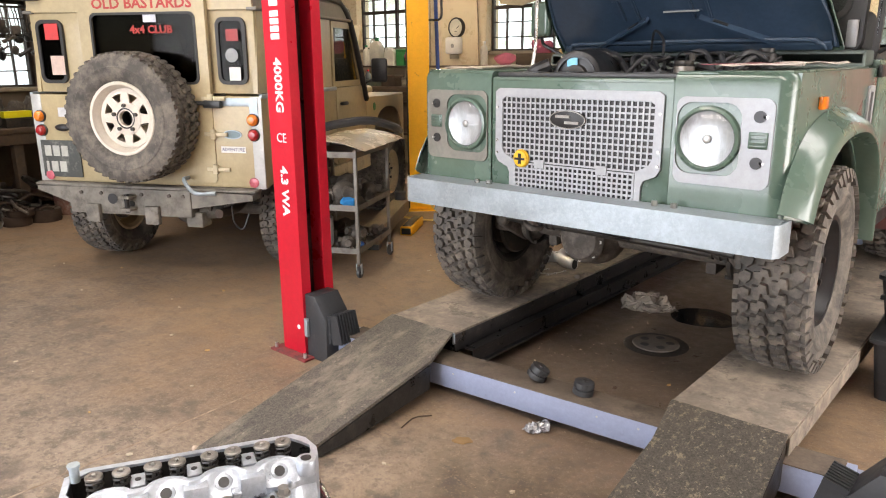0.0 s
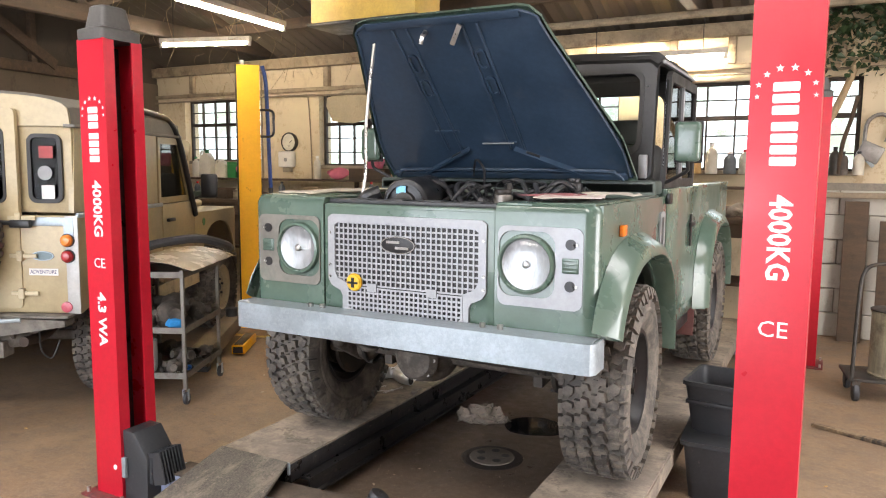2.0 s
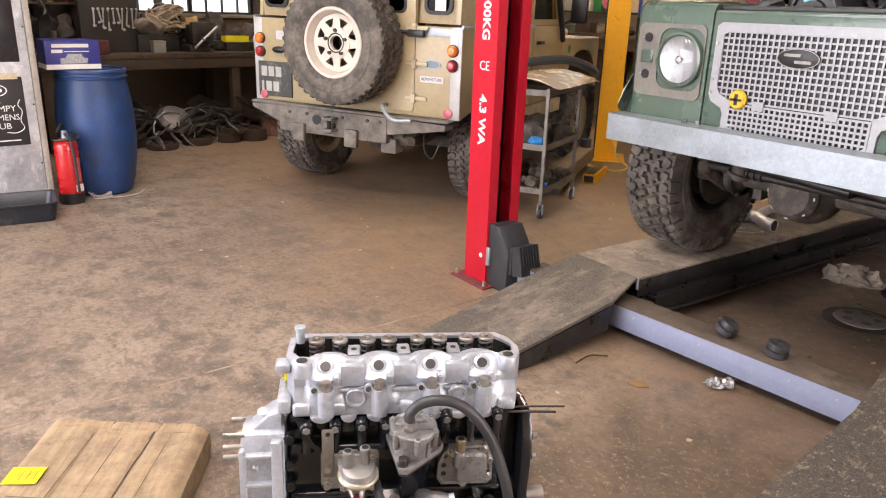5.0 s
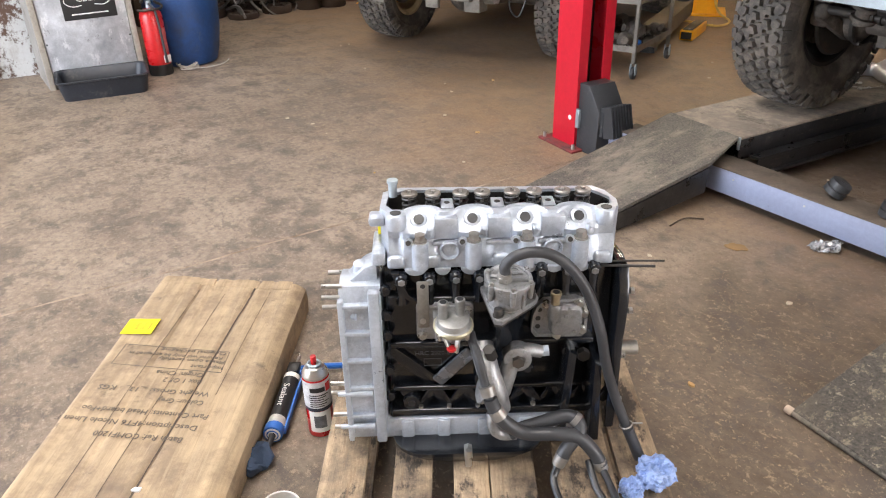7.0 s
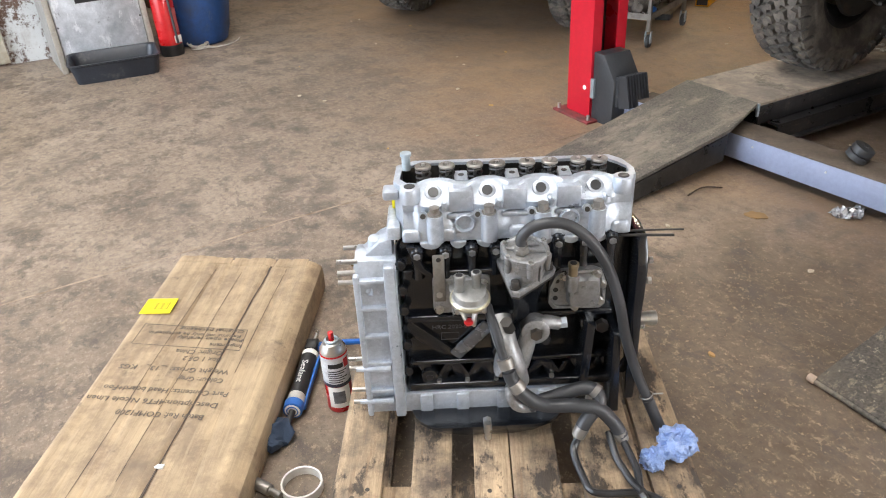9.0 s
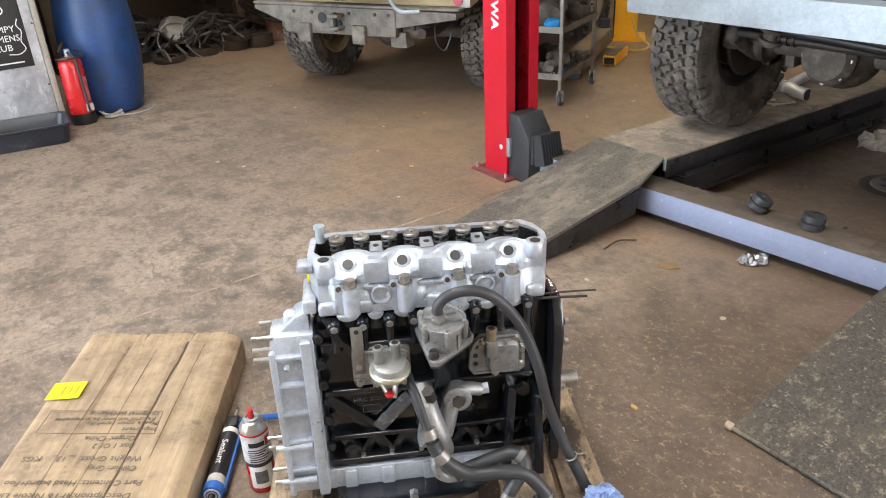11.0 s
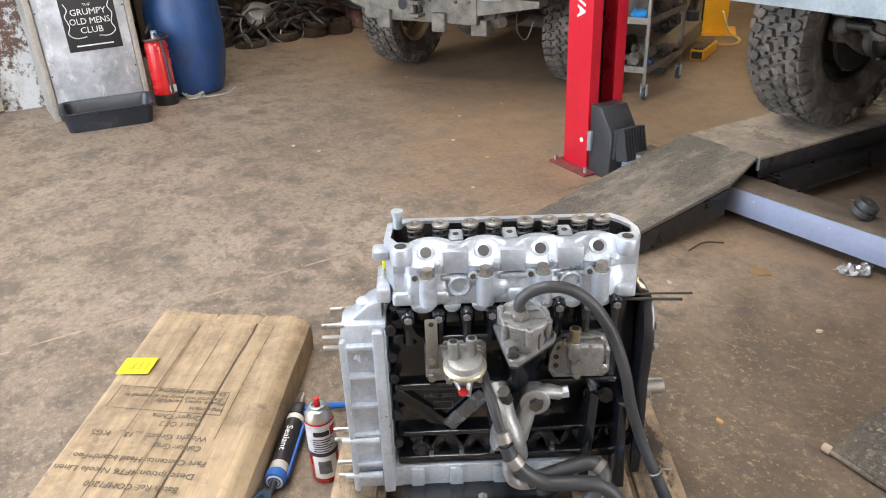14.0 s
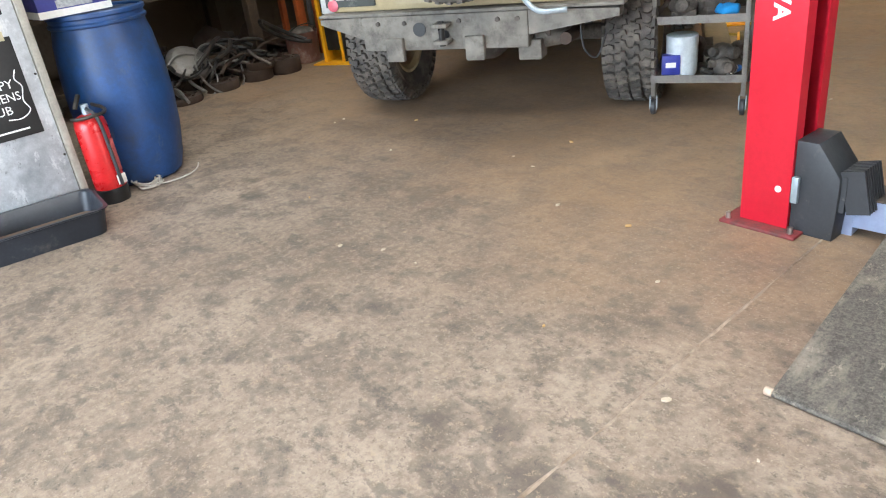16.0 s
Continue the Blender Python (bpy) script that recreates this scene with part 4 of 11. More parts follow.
# ---- wheels ----
def tyre_bm(radius, half, rim, lug=1.0):
    """An off-road tyre about the x axis: bent tread blocks with narrow grooves, and stepped shoulder lugs."""
    bm = bmesh.new()
    r = radius - 0.022 * lug - 0.006 * (1 - lug)
    prof = [(rim, half * 0.72), (rim + 0.012, half * 0.86), (rim + 0.05, half * 1.03), (rim + (r - rim) * 0.55, half * 1.07), (r - 0.03, half * 1.02), (r - 0.006, half * 0.93), (r, half * 0.8)]
    prof = prof + [(a, -b) for a, b in reversed(prof)]
    lathe(bm, prof, 48, Matrix.Rotation(radians(90), 4, "Y"))
    count = 44
    pitch = 2 * math.pi * radius / count
    # outlines in parts of the half width and of the pitch
    hook = [(-0.50, -0.46), (-0.08, -0.62), (0.06, -0.30), (0.50, -0.42), (0.50, 0.30), (0.10, 0.56), (-0.04, 0.26), (-0.50, 0.42)]
    tooth = [(-0.50, -0.34), (0.20, -0.52), (0.50, -0.10), (0.44, 0.44), (-0.16, 0.52), (-0.50, 0.20)]
    wild = random.Random(3)
    for k in range(count):
        for row, (xc, w, shape, off, turn) in enumerate(((-0.27, 0.48, hook, 0.0, 14), (0.27, 0.48, hook, 0.5, 194), (-0.74, 0.40, tooth, 0.30, -10), (0.74, 0.40, tooth, 0.8, 170))):
            a = 2 * math.pi * (k + off) / count
            j, u = 0.92 + 0.13 * math.sin(k * 2.4 + row * 1.7), wild.uniform(-6, 6)
            drop = 0.0 if row < 2 else 0.005
            t = bmesh.new()
            prism(t, [(qx * w * half * 0.94, qy * pitch * 0.80 * j) for qx, qy in shape], -0.026, 0.0)
            for v in t.verts:
                if v.co.z > -0.001:
                    v.co.x *= 0.93
                    v.co.y *= 0.90
            join(bm, t, Matrix.Rotation(a, 4, "X") @ Matrix.Translation((xc * half, 0, radius - drop)) @ Matrix.Rotation(radians(turn + u), 4, "Z"))
        for side in (-1, 1) if lug == 1.0 else ():
            a = 2 * math.pi * (k + (0.55 if side < 0 else 0.05)) / count
            long = 0.046 if k % 2 else 0.030
            t = bmesh.new()
            prism(t, [(-0.021, 0.0), (0.019, 0.0), (0.016, -long), (-0.012, -long - 0.006)], -0.009, 0.009)
            m = Matrix.Rotation(a, 4, "X") @ Matrix.Translation((side * half * 0.99, 0, radius - 0.014)) @ Matrix.Rotation(radians(-15 * side), 4, "Y")
            join(bm, t, m @ Matrix(((0, 0, 1, 0), (1, 0, 0, 0), (0, 1, 0, 0), (0, 0, 0, 1))))
    # raised rings on the sidewalls
    for side in (-1, 1):
        lathe(bm, [(rim + (r - rim) * 0.45, side * half * 1.06), (rim + (r - rim) * 0.5, side * half * 1.1), (rim + (r - rim) * 0.54, side * half * 1.1), (rim + (r - rim) * 0.58, side * half * 1.06)], 48, Matrix.Rotation(radians(90), 4, "Y"))
    return bm


def rim_bm(rim, half, spokes):
    """A steel rim; the outer face points to +x."""
    turn = Matrix.Rotation(radians(90), 4, "Y")
    bm = bmesh.new()
    lathe(bm, [(rim + 0.008, half * 0.8), (rim + 0.004, half * 0.86), (rim - 0.012, half * 0.84), (rim - 0.02, half * 0.6), (rim - 0.035, half * 0.4), (rim - 0.035, -half * 0.6), (rim - 0.01, -half * 0.8), (rim + 0.008, -half * 0.8)], 40, turn)
    lathe(bm, [(rim - 0.035, half * 0.42), (rim - 0.05, half * 0.46), (rim - 0.065, half * 0.45), (rim - 0.065, half * 0.40)], 40, turn)
    hub = rim * 0.47
    lathe(bm, [(hub, half * 0.42), (hub, half * 0.48), (hub * 0.9, half * 0.52), (hub * 0.46, half * 0.52), (hub * 0.44, half * 0.3), (hub, half * 0.36)], 40, turn)
    for k in range(spokes):
        a = 2 * math.pi * k / spokes
        w0, w1 = math.pi * hub / spokes * 0.8, math.pi * (rim - 0.06) / spokes * 0.36
        t = bmesh.new()
        prism(t, [(-w0, hub * 0.95), (w0, hub * 0.95), (w1, rim - 0.05), (-w1, rim - 0.05)], half * 0.4, half * 0.46)
        join(bm, t, turn @ Matrix.Rotation(a, 4, "Z"))
    return bm


WHEELS = {}


def wheel(kind, parent, m, paint, radius, half, rim, spokes, label):
    turn = Matrix.Rotation(radians(90), 4, "Y")
    if kind not in WHEELS:
        w = part("wheel", rim_bm(rim, half, spokes), paint, parent, label, m)
        t = part("tyre", tyre_bm(radius, half, rim, 0.35 if kind == "spare" else 1.0), RUBBER, w, "chunky off-road tyre with dusty tread")
        h = None if kind == "spare" else part("hub", lathe(bmesh.new(), [(0.0, half * 0.62), (0.028, half * 0.62), (0.036, half * 0.56), (0.04, half * 0.3), (0.045, -half * 0.9), (0, -half * 0.9)], 20, turn), BLACK, w)
        n = part("wheel_nut", rod(bmesh.new(), (half * 0.5, 0, 0), (half * 0.66, 0, 0), 0.012, seg=6), DARK_METAL, w, "", Matrix.Translation((0, 0, rim * 0.36)))
        for k in range(1, 5):
            again("wheel_nut", n, w, Matrix.Rotation(2 * math.pi * k / 5, 4, "X") @ Matrix.Translation((0, 0, rim * 0.36)))
        b = None if kind == "spare" else part("brake_drum", lathe(bmesh.new(), [(0, half * 0.1), (rim * 0.55, half * 0.1), (rim * 0.6, -half * 0.2), (rim * 0.6, -half * 0.35), (rim * 0.4, -half * 0.45), (0, -half * 0.5)], 24, turn), GRIME, w)
        if kind == "spare":
            # black cup put behind the bore to stand for its shade
            part("centre_bore", lathe(bmesh.new(), [(0.064, half * 0.535), (0.058, half * 0.545), (0.055, half * 0.52), (0.053, -half * 0.3), (0, -half * 0.3)], 28, turn), BLACK, w, "centre bore closed by a black cup as its shade")
        WHEELS[kind] = (w, t, h, n, b)
        return w
    w0, t, h, n, b = WHEELS[kind]
    w = again("wheel", w0, parent, m)
    w["label"] = label
    again("tyre", t, w, Matrix.Rotation(0.13, 4, "X"))["label"] = "chunky off-road tyre with dusty tread"
    again("hub", h, w, Matrix())
    again("brake_drum", b, w, Matrix())
    for k in range(5):
        again("wheel_nut", n, w, Matrix.Rotation(2 * math.pi * k / 5, 4, "X") @ Matrix.Translation((0, 0, rim * 0.36)))
    return w


FLIP = Matrix.Rotation(math.pi, 4, "Z")


def arch(yc, zc, r, n=14, a0=-12, a1=192, p=2.5, wide=1.1):
    """A squarish wheel arch, as (y, z) points from its front foot over the top to its rear foot."""
    out = []
    for i in range(n + 1):
        a = radians(a1 + (a0 - a1) * i / n)
        c, s = math.cos(a), math.sin(a)
        k = (abs(c) ** p + abs(s) ** p) ** (-1 / p)
        out.append((yc + wide * r * k * c, zc + r * k * s))
    return out


# ---- the green pick-up on the lift ----
XZ = Matrix(((0, 0, 1, 0), (1, 0, 0, 0), (0, 1, 0, 0), (0, 0, 0, 1)))  # flat (y, z) outlines, depth along x
G = thing("green_pickup", pose(0.045, 0, 0), "green short-wheelbase off-road pickup with its bonnet open, parked on the lift", "pickup truck")
GW = 0.765
FA, RA, AX = 0.80, 2.86, 0.612


for s in (1, -1):
    # wing: side skin with its arch, rounded front, and flat top
    low = arch(FA, 0.66, 0.45, 16, -2, 152)
    bm = bmesh.new()
    side = [(0.345, 0.875)] + [q for q in low if q[1] > 0.70 and 0.36 < q[0]] + [(1.41, 0.70), (1.41, 1.338), (0.345, 1.338)]
    a, b2 = sorted((s * (GW - 0.012), s * GW))
    prism(bm, side, a, b2, XZ)
    rows = []
    for z in (0.875, 0.9, 1.31, 1.33, 1.342):
        d = 0.0 if z < 1.32 else (0.008 if z < 1.335 else 0.026)
        row = [(s * (GW - d - 0.005), 0.40, z), (s * (GW - d - 0.0005), 0.3445, z)]
        row += [(s * (GW - 0.055 + (0.055 - d) * math.cos(t)), 0.345 - (0.05 - d) * math.sin(t), z) for t in (0.4, 0.8, 1.2)]
        row += [(s * (GW - 0.055), 0.295 + d, z), (s * 0.385, 0.295 + d, z), (s * 0.385, 0.34, z)]
        rows.append(row)
    loft(bm, rows)
    a, b2 = sorted((s * 0.50, s * (GW - 0.02)))
    box(bm, a, b2, 0.33, 1.41, 1.333, 1.345, 0.004)
    a, b2 = sorted((s * 0.385, s * 0.52))
    box(bm, a, b2, 0.31, 0.62, 1.328, 1.341, 0.004)
    part("wing", bm, GREEN, G)
    # inner wing and wheel-box, dark
    bm = bmesh.new()
    a, b2 = sorted((s * 0.485, s * 0.497))
    box(bm, a, b2, 0.34, 1.40, 0.78, 1.335)
    a, b2 = sorted((s * 0.50, s * (GW - 0.014)))
    box(bm, a, b2, 1.30, 1.40, 0.70, 1.33)
    part("inner_wing", bm, mat("blue_grey_inner_wing", (0.05, 0.07, 0.085), 0.6, 0, 0.25, 6, (0.09, 0.08, 0.07), 0.35, 6), G)
    # arch flares
    for yc, zc, r, a0, a1, nm in ((FA, 0.67, 0.455, -4, 154, "front_flare"), (RA, 0.67, 0.45, -2, 182, "rear_flare")):
        bm = bmesh.new()
        rows = []
        for rr, xx in ((r + 0.085, GW + 0.002), (r + 0.07, GW + 0.022), (r + 0.045, GW + 0.068), (r + 0.012, GW + 0.086), (r, GW + 0.086), (r - 0.004, GW + 0.078), (r + 0.004, GW - 0.05)):
            out = GW + (xx - GW) * (1.0 if s > 0 or xx < GW else 0.35)
            rows.append([(s * out, y, z) for y, z in arch(yc, zc, rr, 20, a0, a1)])
        loft(bm, rows)
        part(nm, solid(bm, 0.004), GREEN, G)
    # front lamp plate, lamp, and its holes
    bright = s > 0
    cx = s * 0.51
    x0, x1 = sorted((s * 0.405, s * 0.735))
    if bright:
        x0, x1 = 0.40, 0.715
    else:
        x0, x1 = -0.725, -0.40
    outer = round_rect(x0, x1, 0.975, 1.262, 0.03, 5)
    hole = round_rect(cx - 0.106, cx + 0.106, 1.127 - 0.118, 1.127 + 0.118, 0.05, 5)
    part("lamp_plate", ring_plate(bmesh.new(), outer, hole, 0, 0.006, upright(0, 0.294, 0)), ALU_PLATE if bright else PRIMER, G, "bright aluminium lamp surround" if bright else "scuffed bare lamp surround")
    lamp = part("headlamp", lathe(bmesh.new(), [(0.109, 0.0), (0.106, 0.016), (0.096, 0.02), (0.091, 0.012), (0.091, -0.01)], 36, upright(cx, 0.29, 1.127)), GREEN, G, "round headlamp in a painted bezel")
    part("reflector", lathe(bmesh.new(), [(0.09, 0.006), (0.075, -0.001), (0.04, -0.006), (0.0, -0.007)], 32, upright(cx, 0.286, 1.127)), CHROME, lamp)
    part("bulb", ball(bmesh.new(), (cx, 0.282, 1.127), 0.015, 0.008, 0.015), STEEL, lamp)
    part("lens", lathe(bmesh.new(), [(0.09, 0.0), (0.087, 0.012), (0.07, 0.022), (0.04, 0.03), (0.0, 0.033)], 36, upright(cx, 0.288, 1.127)), LENS, lamp)
    hx = s * 0.672
    for z in (1.205, 1.060):
        part("lamp_hole", rod(bmesh.new(), (hx, 0.284, z), (hx, 0.29, z), 0.019, seg=20), BLACK, G)
        part("lamp_clip", box(bmesh.new(), hx + s * 0.018 - 0.008, hx + s * 0.018 + 0.008, 0.284, 0.289, z - 0.004, z + 0.004), STEEL, G)
    vent = part("vent", box(bmesh.new(), hx - 0.03, hx + 0.03, 0.283, 0.29, 1.105, 1.158, 0.003), GREEN, G)
    for k in range(4):
        part("slat", box(bmesh.new(), hx - 0.025, hx + 0.025, 0.278, 0.284, 1.111 + 0.012 * k, 1.117 + 0.012 * k, 0.001), GREEN, vent)
    part("side_repeater", box(bmesh.new(), *sorted((s * (GW + 0.001), s * (GW + 0.018))), 0.555, 0.625, 1.215, 1.258, 0.005), AMBER, G, "orange indicator lens")
    part("wing_vent", ring_plate(bmesh.new(), round_rect(1.255, 1.355, 1.06, 1.27, 0.02, 4), round_rect(1.28, 1.33, 1.09, 1.245, 0.01, 4), s * (GW + 0.001), s * (GW + 0.01), XZ), ALU_PLATE, G)
    part("vent_recess", box(bmesh.new(), *sorted((s * (GW + 0.0005), s * (GW + 0.003))), 1.275, 1.335, 1.085, 1.25), BLACK, G)
    # door: skin, frame, glass
    d = part("door", box(bmesh.new(), *sorted((s * (GW - 0.04), s * (GW + 0.004))), 1.425, 2.26, 0.725, 1.372, 0.008), GREEN, G, "green door with a black framed top")
    part("door_handle", box(bmesh.new(), *sorted((s * (GW + 0.004), s * (GW + 0.02))), 2.02, 2.15, 1.15, 1.175, 0.004), BLACK, d)
    part("keyhole_plate", box(bmesh.new(), *sorted((s * (GW + 0.004), s * (GW + 0.012))), 2.06, 2.1, 1.04, 1.22, 0.004), BLACK, d)
    outer = [(1.43, 1.372), (1.46, 1.40), (1.53, 1.905), (1.56, 1.93), (2.24, 1.93), (2.26, 1.91), (2.26, 1.372), (2.2, 1.372)]
    inner = [(1.475, 1.415), (1.49, 1.44), (1.56, 1.86), (1.58, 1.88), (2.2, 1.88), (2.215, 1.865), (2.215, 1.43), (2.2, 1.415)]
    part("window_surround", ring_plate(bmesh.new(), outer, inner, s * (GW - 0.045), s * (GW - 0.02), XZ), BLACK_VINYL, d)
    part("slider_bar", box(bmesh.new(), *sorted((s * (GW - 0.04), s * (GW - 0.02))), 1.86, 1.885, 1.41, 1.885), ALU_PLATE, d)
    g = part("door_glass", box(bmesh.new(), *sorted((s * (GW - 0.036), s * (GW - 0.032))), 1.47, 2.22, 1.41, 1.885), PANE_DARK, d)
    g.visible_shadow = False
    for z in (0.95, 1.3):
        part("hinge", box(bmesh.new(), *sorted((s * (GW + 0.004), s * (GW + 0.02))), 1.385, 1.46, z, z + 0.05, 0.004), BLACK, d)
    # rear tub side
    low = arch(RA, 0.66, 0.45, 16, -2, 182)
    bm = prism(bmesh.new(), [(2.275, 0.725)] + [q for q in low if q[1] > 0.72] + [(3.62, 0.80), (3.62, 1.362), (2.275, 1.362)], *sorted((s * (GW - 0.012), s * GW)), XZ)
    box(bm, *sorted((s * (GW - 0.09), s * (GW + 0.006))), 2.275, 3.62, 1.352, 1.372, 0.004)
    part("tub_side", bm, GREEN, G)
    part("sill", box(bmesh.new(), *sorted((s * (GW - 0.05), s * (GW - 0.004))), 1.42, 2.4, 0.655, 0.72, 0.006), GREEN, G)
    part("sill_rail", box(bmesh.new(), *sorted((s * (GW - 0.12), s * (GW - 0.03))), 1.36, 2.36, 0.56, 0.64, 0.008), BLACK, G)
    # mirror
    mi = part("door_mirror", box(bmesh.new(), *sorted((s * 0.80, s * 0.917)), 1.335, 1.385, 1.498, 1.678, 0.022, None, 3), GREEN, G, "green-backed door mirror")
    part("mirror_edge", box(bmesh.new(), *sorted((s * 0.795, s * 0.922)), 1.375, 1.39, 1.493, 1.683, 0.006), BLACK, mi)
    part("mirror_glass", box(bmesh.new(), *sorted((s * 0.805, s * 0.912)), 1.391, 1.394, 1.505, 1.671), CHROME, mi)
    part("mirror_arm", tube(bmesh.new(), [(s * 0.86, 1.37, 1.50), (s * 0.858, 1.385, 1.46), (s * 0.82, 1.40, 1.435), (s * (GW - 0.01), 1.42, 1.40)], 0.009, 8, 5), BLACK, mi)
    # mud flap
    part("mud_flap", box(bmesh.new(), *sorted((s * 0.63, s * 0.77)), 2.33, 2.345, 0.48, 0.72, 0.004), mat("rust_red_flap", (0.11, 0.04, 0.035), 0.7), G)
    for y, nm in ((FA, "front"), (RA, "rear")):
        wheel("green", G, Matrix.Translation((s * 0.705, y, AX)) @ (Matrix.Rotation(radians(2) if nm == "front" else 0, 4, "Z")) @ (Matrix() if s > 0 else FLIP), BLACK, 0.396, 0.114, 0.205, 8, "black steel wheel with a mud tyre")

# nose: grille panel, slam panel, mesh grille
bm = bmesh.new()
box(bm, -0.383, 0.383, 0.30, 0.36, 0.868, 1.31, 0.006)
box(bm, -0.383, 0.383, 0.30, 0.37, 1.295, 1.318, 0.008, None, 3)
part("nose_panel", bm, GREEN, G)
bm = box(bmesh.new(), -0.375, 0.375, 0.325, 0.42, 1.3185, 1.334, 0.004)
for x in (-0.28, -0.12, 0.05, 0.22):
    box(bm, x, x + 0.09, 0.335, 0.405, 1.3335, 1.338, 0.002)
part("slam_panel", bm, mat("dull_black_slam_panel", (0.045, 0.047, 0.05), 0.5, 0, 0.3, 6), G)


def grille_outline(g):
    return [(-0.355 + g, 1.262 - g), (-0.335 + g, 1.275 - g), (0.335 - g, 1.275 - g), (0.355 - g, 1.262 - g), (0.355 - g, 1.01 + g), (0.34 - g, 0.985 + g), (0.295 - g, 0.965 + g), (0.285 - g, 0.945 + g), (0.285 - g, 0.87 + g),
            (0.27 - g, 0.858 + g), (-0.27 + g, 0.858 + g), (-0.285 + g, 0.87 + g), (-0.285 + g, 0.945 + g), (-0.295 + g, 0.965 + g), (-0.34 + g, 0.985 + g), (-0.355 + g, 1.01 + g)]


grille = part("grille", ring_plate(bmesh.new(), grille_outline(0), grille_outline(0.032), 0, 0.012, upright(0, 0.298, 0)), ALU_PLATE, G, "silver metal mesh grille with a stepped lower edge")
# black sheet painted in as the shade behind the mesh
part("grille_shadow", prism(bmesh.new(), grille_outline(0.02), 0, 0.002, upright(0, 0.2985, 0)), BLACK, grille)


def cell_bars(z0, z1, half, step, wide, y0, y1):
    bm = bmesh.new()
    n = round(2 * half / step)
    for i in range(n + 1):
        x = -half + 2 * half * i / n
        box(bm, x - wide, x + wide, y0, y1, z0, z1)
    k = round((z1 - z0) / step)
    for j in range(k + 1):
        z = z0 + (z1 - z0) * j / k
        box(bm, -half, half, y0 + 0.0005, y1 + 0.0005, z - wide, z + wide)
    return bm


part("upper_mesh", cell_bars(0.995, 1.243, 0.325, 0.0225, 0.0034, 0.289, 0.292), ALU_PLATE, grille)
part("lower_mesh", cell_bars(0.888, 0.985, 0.257, 0.0205, 0.0038, 0.283, 0.286), ALU_PLATE, grille)
part("side_mesh", box(box(bmesh.new(), -0.262, -0.257, 0.284, 0.29, 0.885, 0.99), 0.257, 0.262, 0.284, 0.29, 0.885, 0.99), ALU_PLATE, grille)
for x, z in ((-0.345, 1.2), (-0.345, 1.07), (0.345, 1.2), (0.345, 1.07), (0.345, 1.02), (-0.15, 0.988), (0.12, 0.988), (-0.345, 1.02)):
    part("grille_screw", rod(bmesh.new(), (x, 0.281, z), (x, 0.288, z), 0.006, seg=8), STEEL, grille)
for x in (-0.14, 0.13):
    part("grille_tab", box(bmesh.new(), x - 0.022, x + 0.022, 0.280, 0.284, 0.972, 1.005), ALU_PLATE, grille)
oval = [(0.078 * math.cos(2 * math.pi * i / 28), 0.034 * math.sin(2 * math.pi * i / 28)) for i in range(28)]
badge = part("nose_badge", prism(bmesh.new(), oval, 0, 0.006, upright(-0.02, 0.288, 1.165), 0.002), BLACK, grille, "dark oval badge with a silver rim")
part("badge_rim", ring_plate(bmesh.new(), oval, [(x * 0.95, y * 0.91) for x, y in oval], 0.006, 0.0085, upright(-0.02, 0.288, 1.165)), WORN_STEEL, badge)
for dx, dz, w in ((-0.02, 0.011, 0.06), (0.02, -0.011, 0.06)):
    part("badge_bar", box(bmesh.new(), -0.02 + dx - w / 2, -0.02 + dx + w / 2, 0.278, 0.282, 1.165 + dz - 0.005, 1.165 + dz + 0.005), WORN_STEEL, badge)
yb = part("round_badge", lathe(bmesh.new(), [(0, 0.016), (0.03, 0.014), (0.036, 0.006), (0.036, 0)], 28, upright(-0.222, 0.283, 1.005)), mat("amber_yellow_enamel", (0.72, 0.42, 0.02), 0.35, 0, 0.3, 40), grille, "round yellow enamel badge")
part("badge_bar", box(box(bmesh.new(), -0.245, -0.199, 0.264, 0.268, 1.0, 1.008, 0, None), -0.228, -0.216, 0.264, 0.268, 0.985, 1.025), BLACK, yb)

# bumper
bm = prism(bmesh.new(), [(-0.77, 0.30), (-0.77, 0.205), (-0.755, 0.182), (-0.73, 0.175), (0.755, 0.175), (0.78, 0.182), (0.795, 0.205), (0.795, 0.30), (0.787, 0.30), (0.787, 0.21), (0.75, 0.185), (-0.725, 0.185), (-0.762, 0.21), (-0.762, 0.30)], 0.786, 0.892)
box(bm, -0.755, 0.78, 0.185, 0.29, 0.884, 0.892)
box(bm, -0.755, 0.78, 0.185, 0.29, 0.787, 0.794)
part("front_bumper", bm, GALV, G, "galvanised steel front bumper")
for x in (-0.42, -0.36, 0.36, 0.43):
    part("bumper_bolt", rod(bmesh.new(), (x, 0.25, 0.892), (x, 0.25, 0.908), 0.012, seg=6), STEEL, G)

# engine bay
bm = bmesh.new()
box(bm, -0.49, 0.49, 0.42, 1.30, 0.86, 0.90)
box(bm, -0.37, 0.37, 0.375, 0.42, 0.9, 1.33, 0.01)
part("radiator", bm, GRIME, G)
bm = bmesh.new()
box(bm, -0.74, 0.74, 1.28, 1.31, 0.9, 1.40, 0.006)
box(bm, -0.30, 0.45, 1.20, 1.285, 1.12, 1.37, 0.02)
part("bulkhead", bm, mat("dusty_green_bulkhead", (0.10, 0.125, 0.11), 0.55, 0, 0.2, 4, (0.06, 0.06, 0.055), 0.38, 5), G)
rocker = part("rocker_cover", box(bmesh.new(), -0.1, 0.12, 0.5, 1.1, 1.08, 1.26, 0.03), GRIME, G)
ac = part("air_cleaner", rod(bmesh.new(), (-0.13, 0.52, 1.315), (-0.2, 0.86, 1.325), 0.104, seg=32, bev=0.02), BLACK, G, "round black air cleaner with a blue sticker")
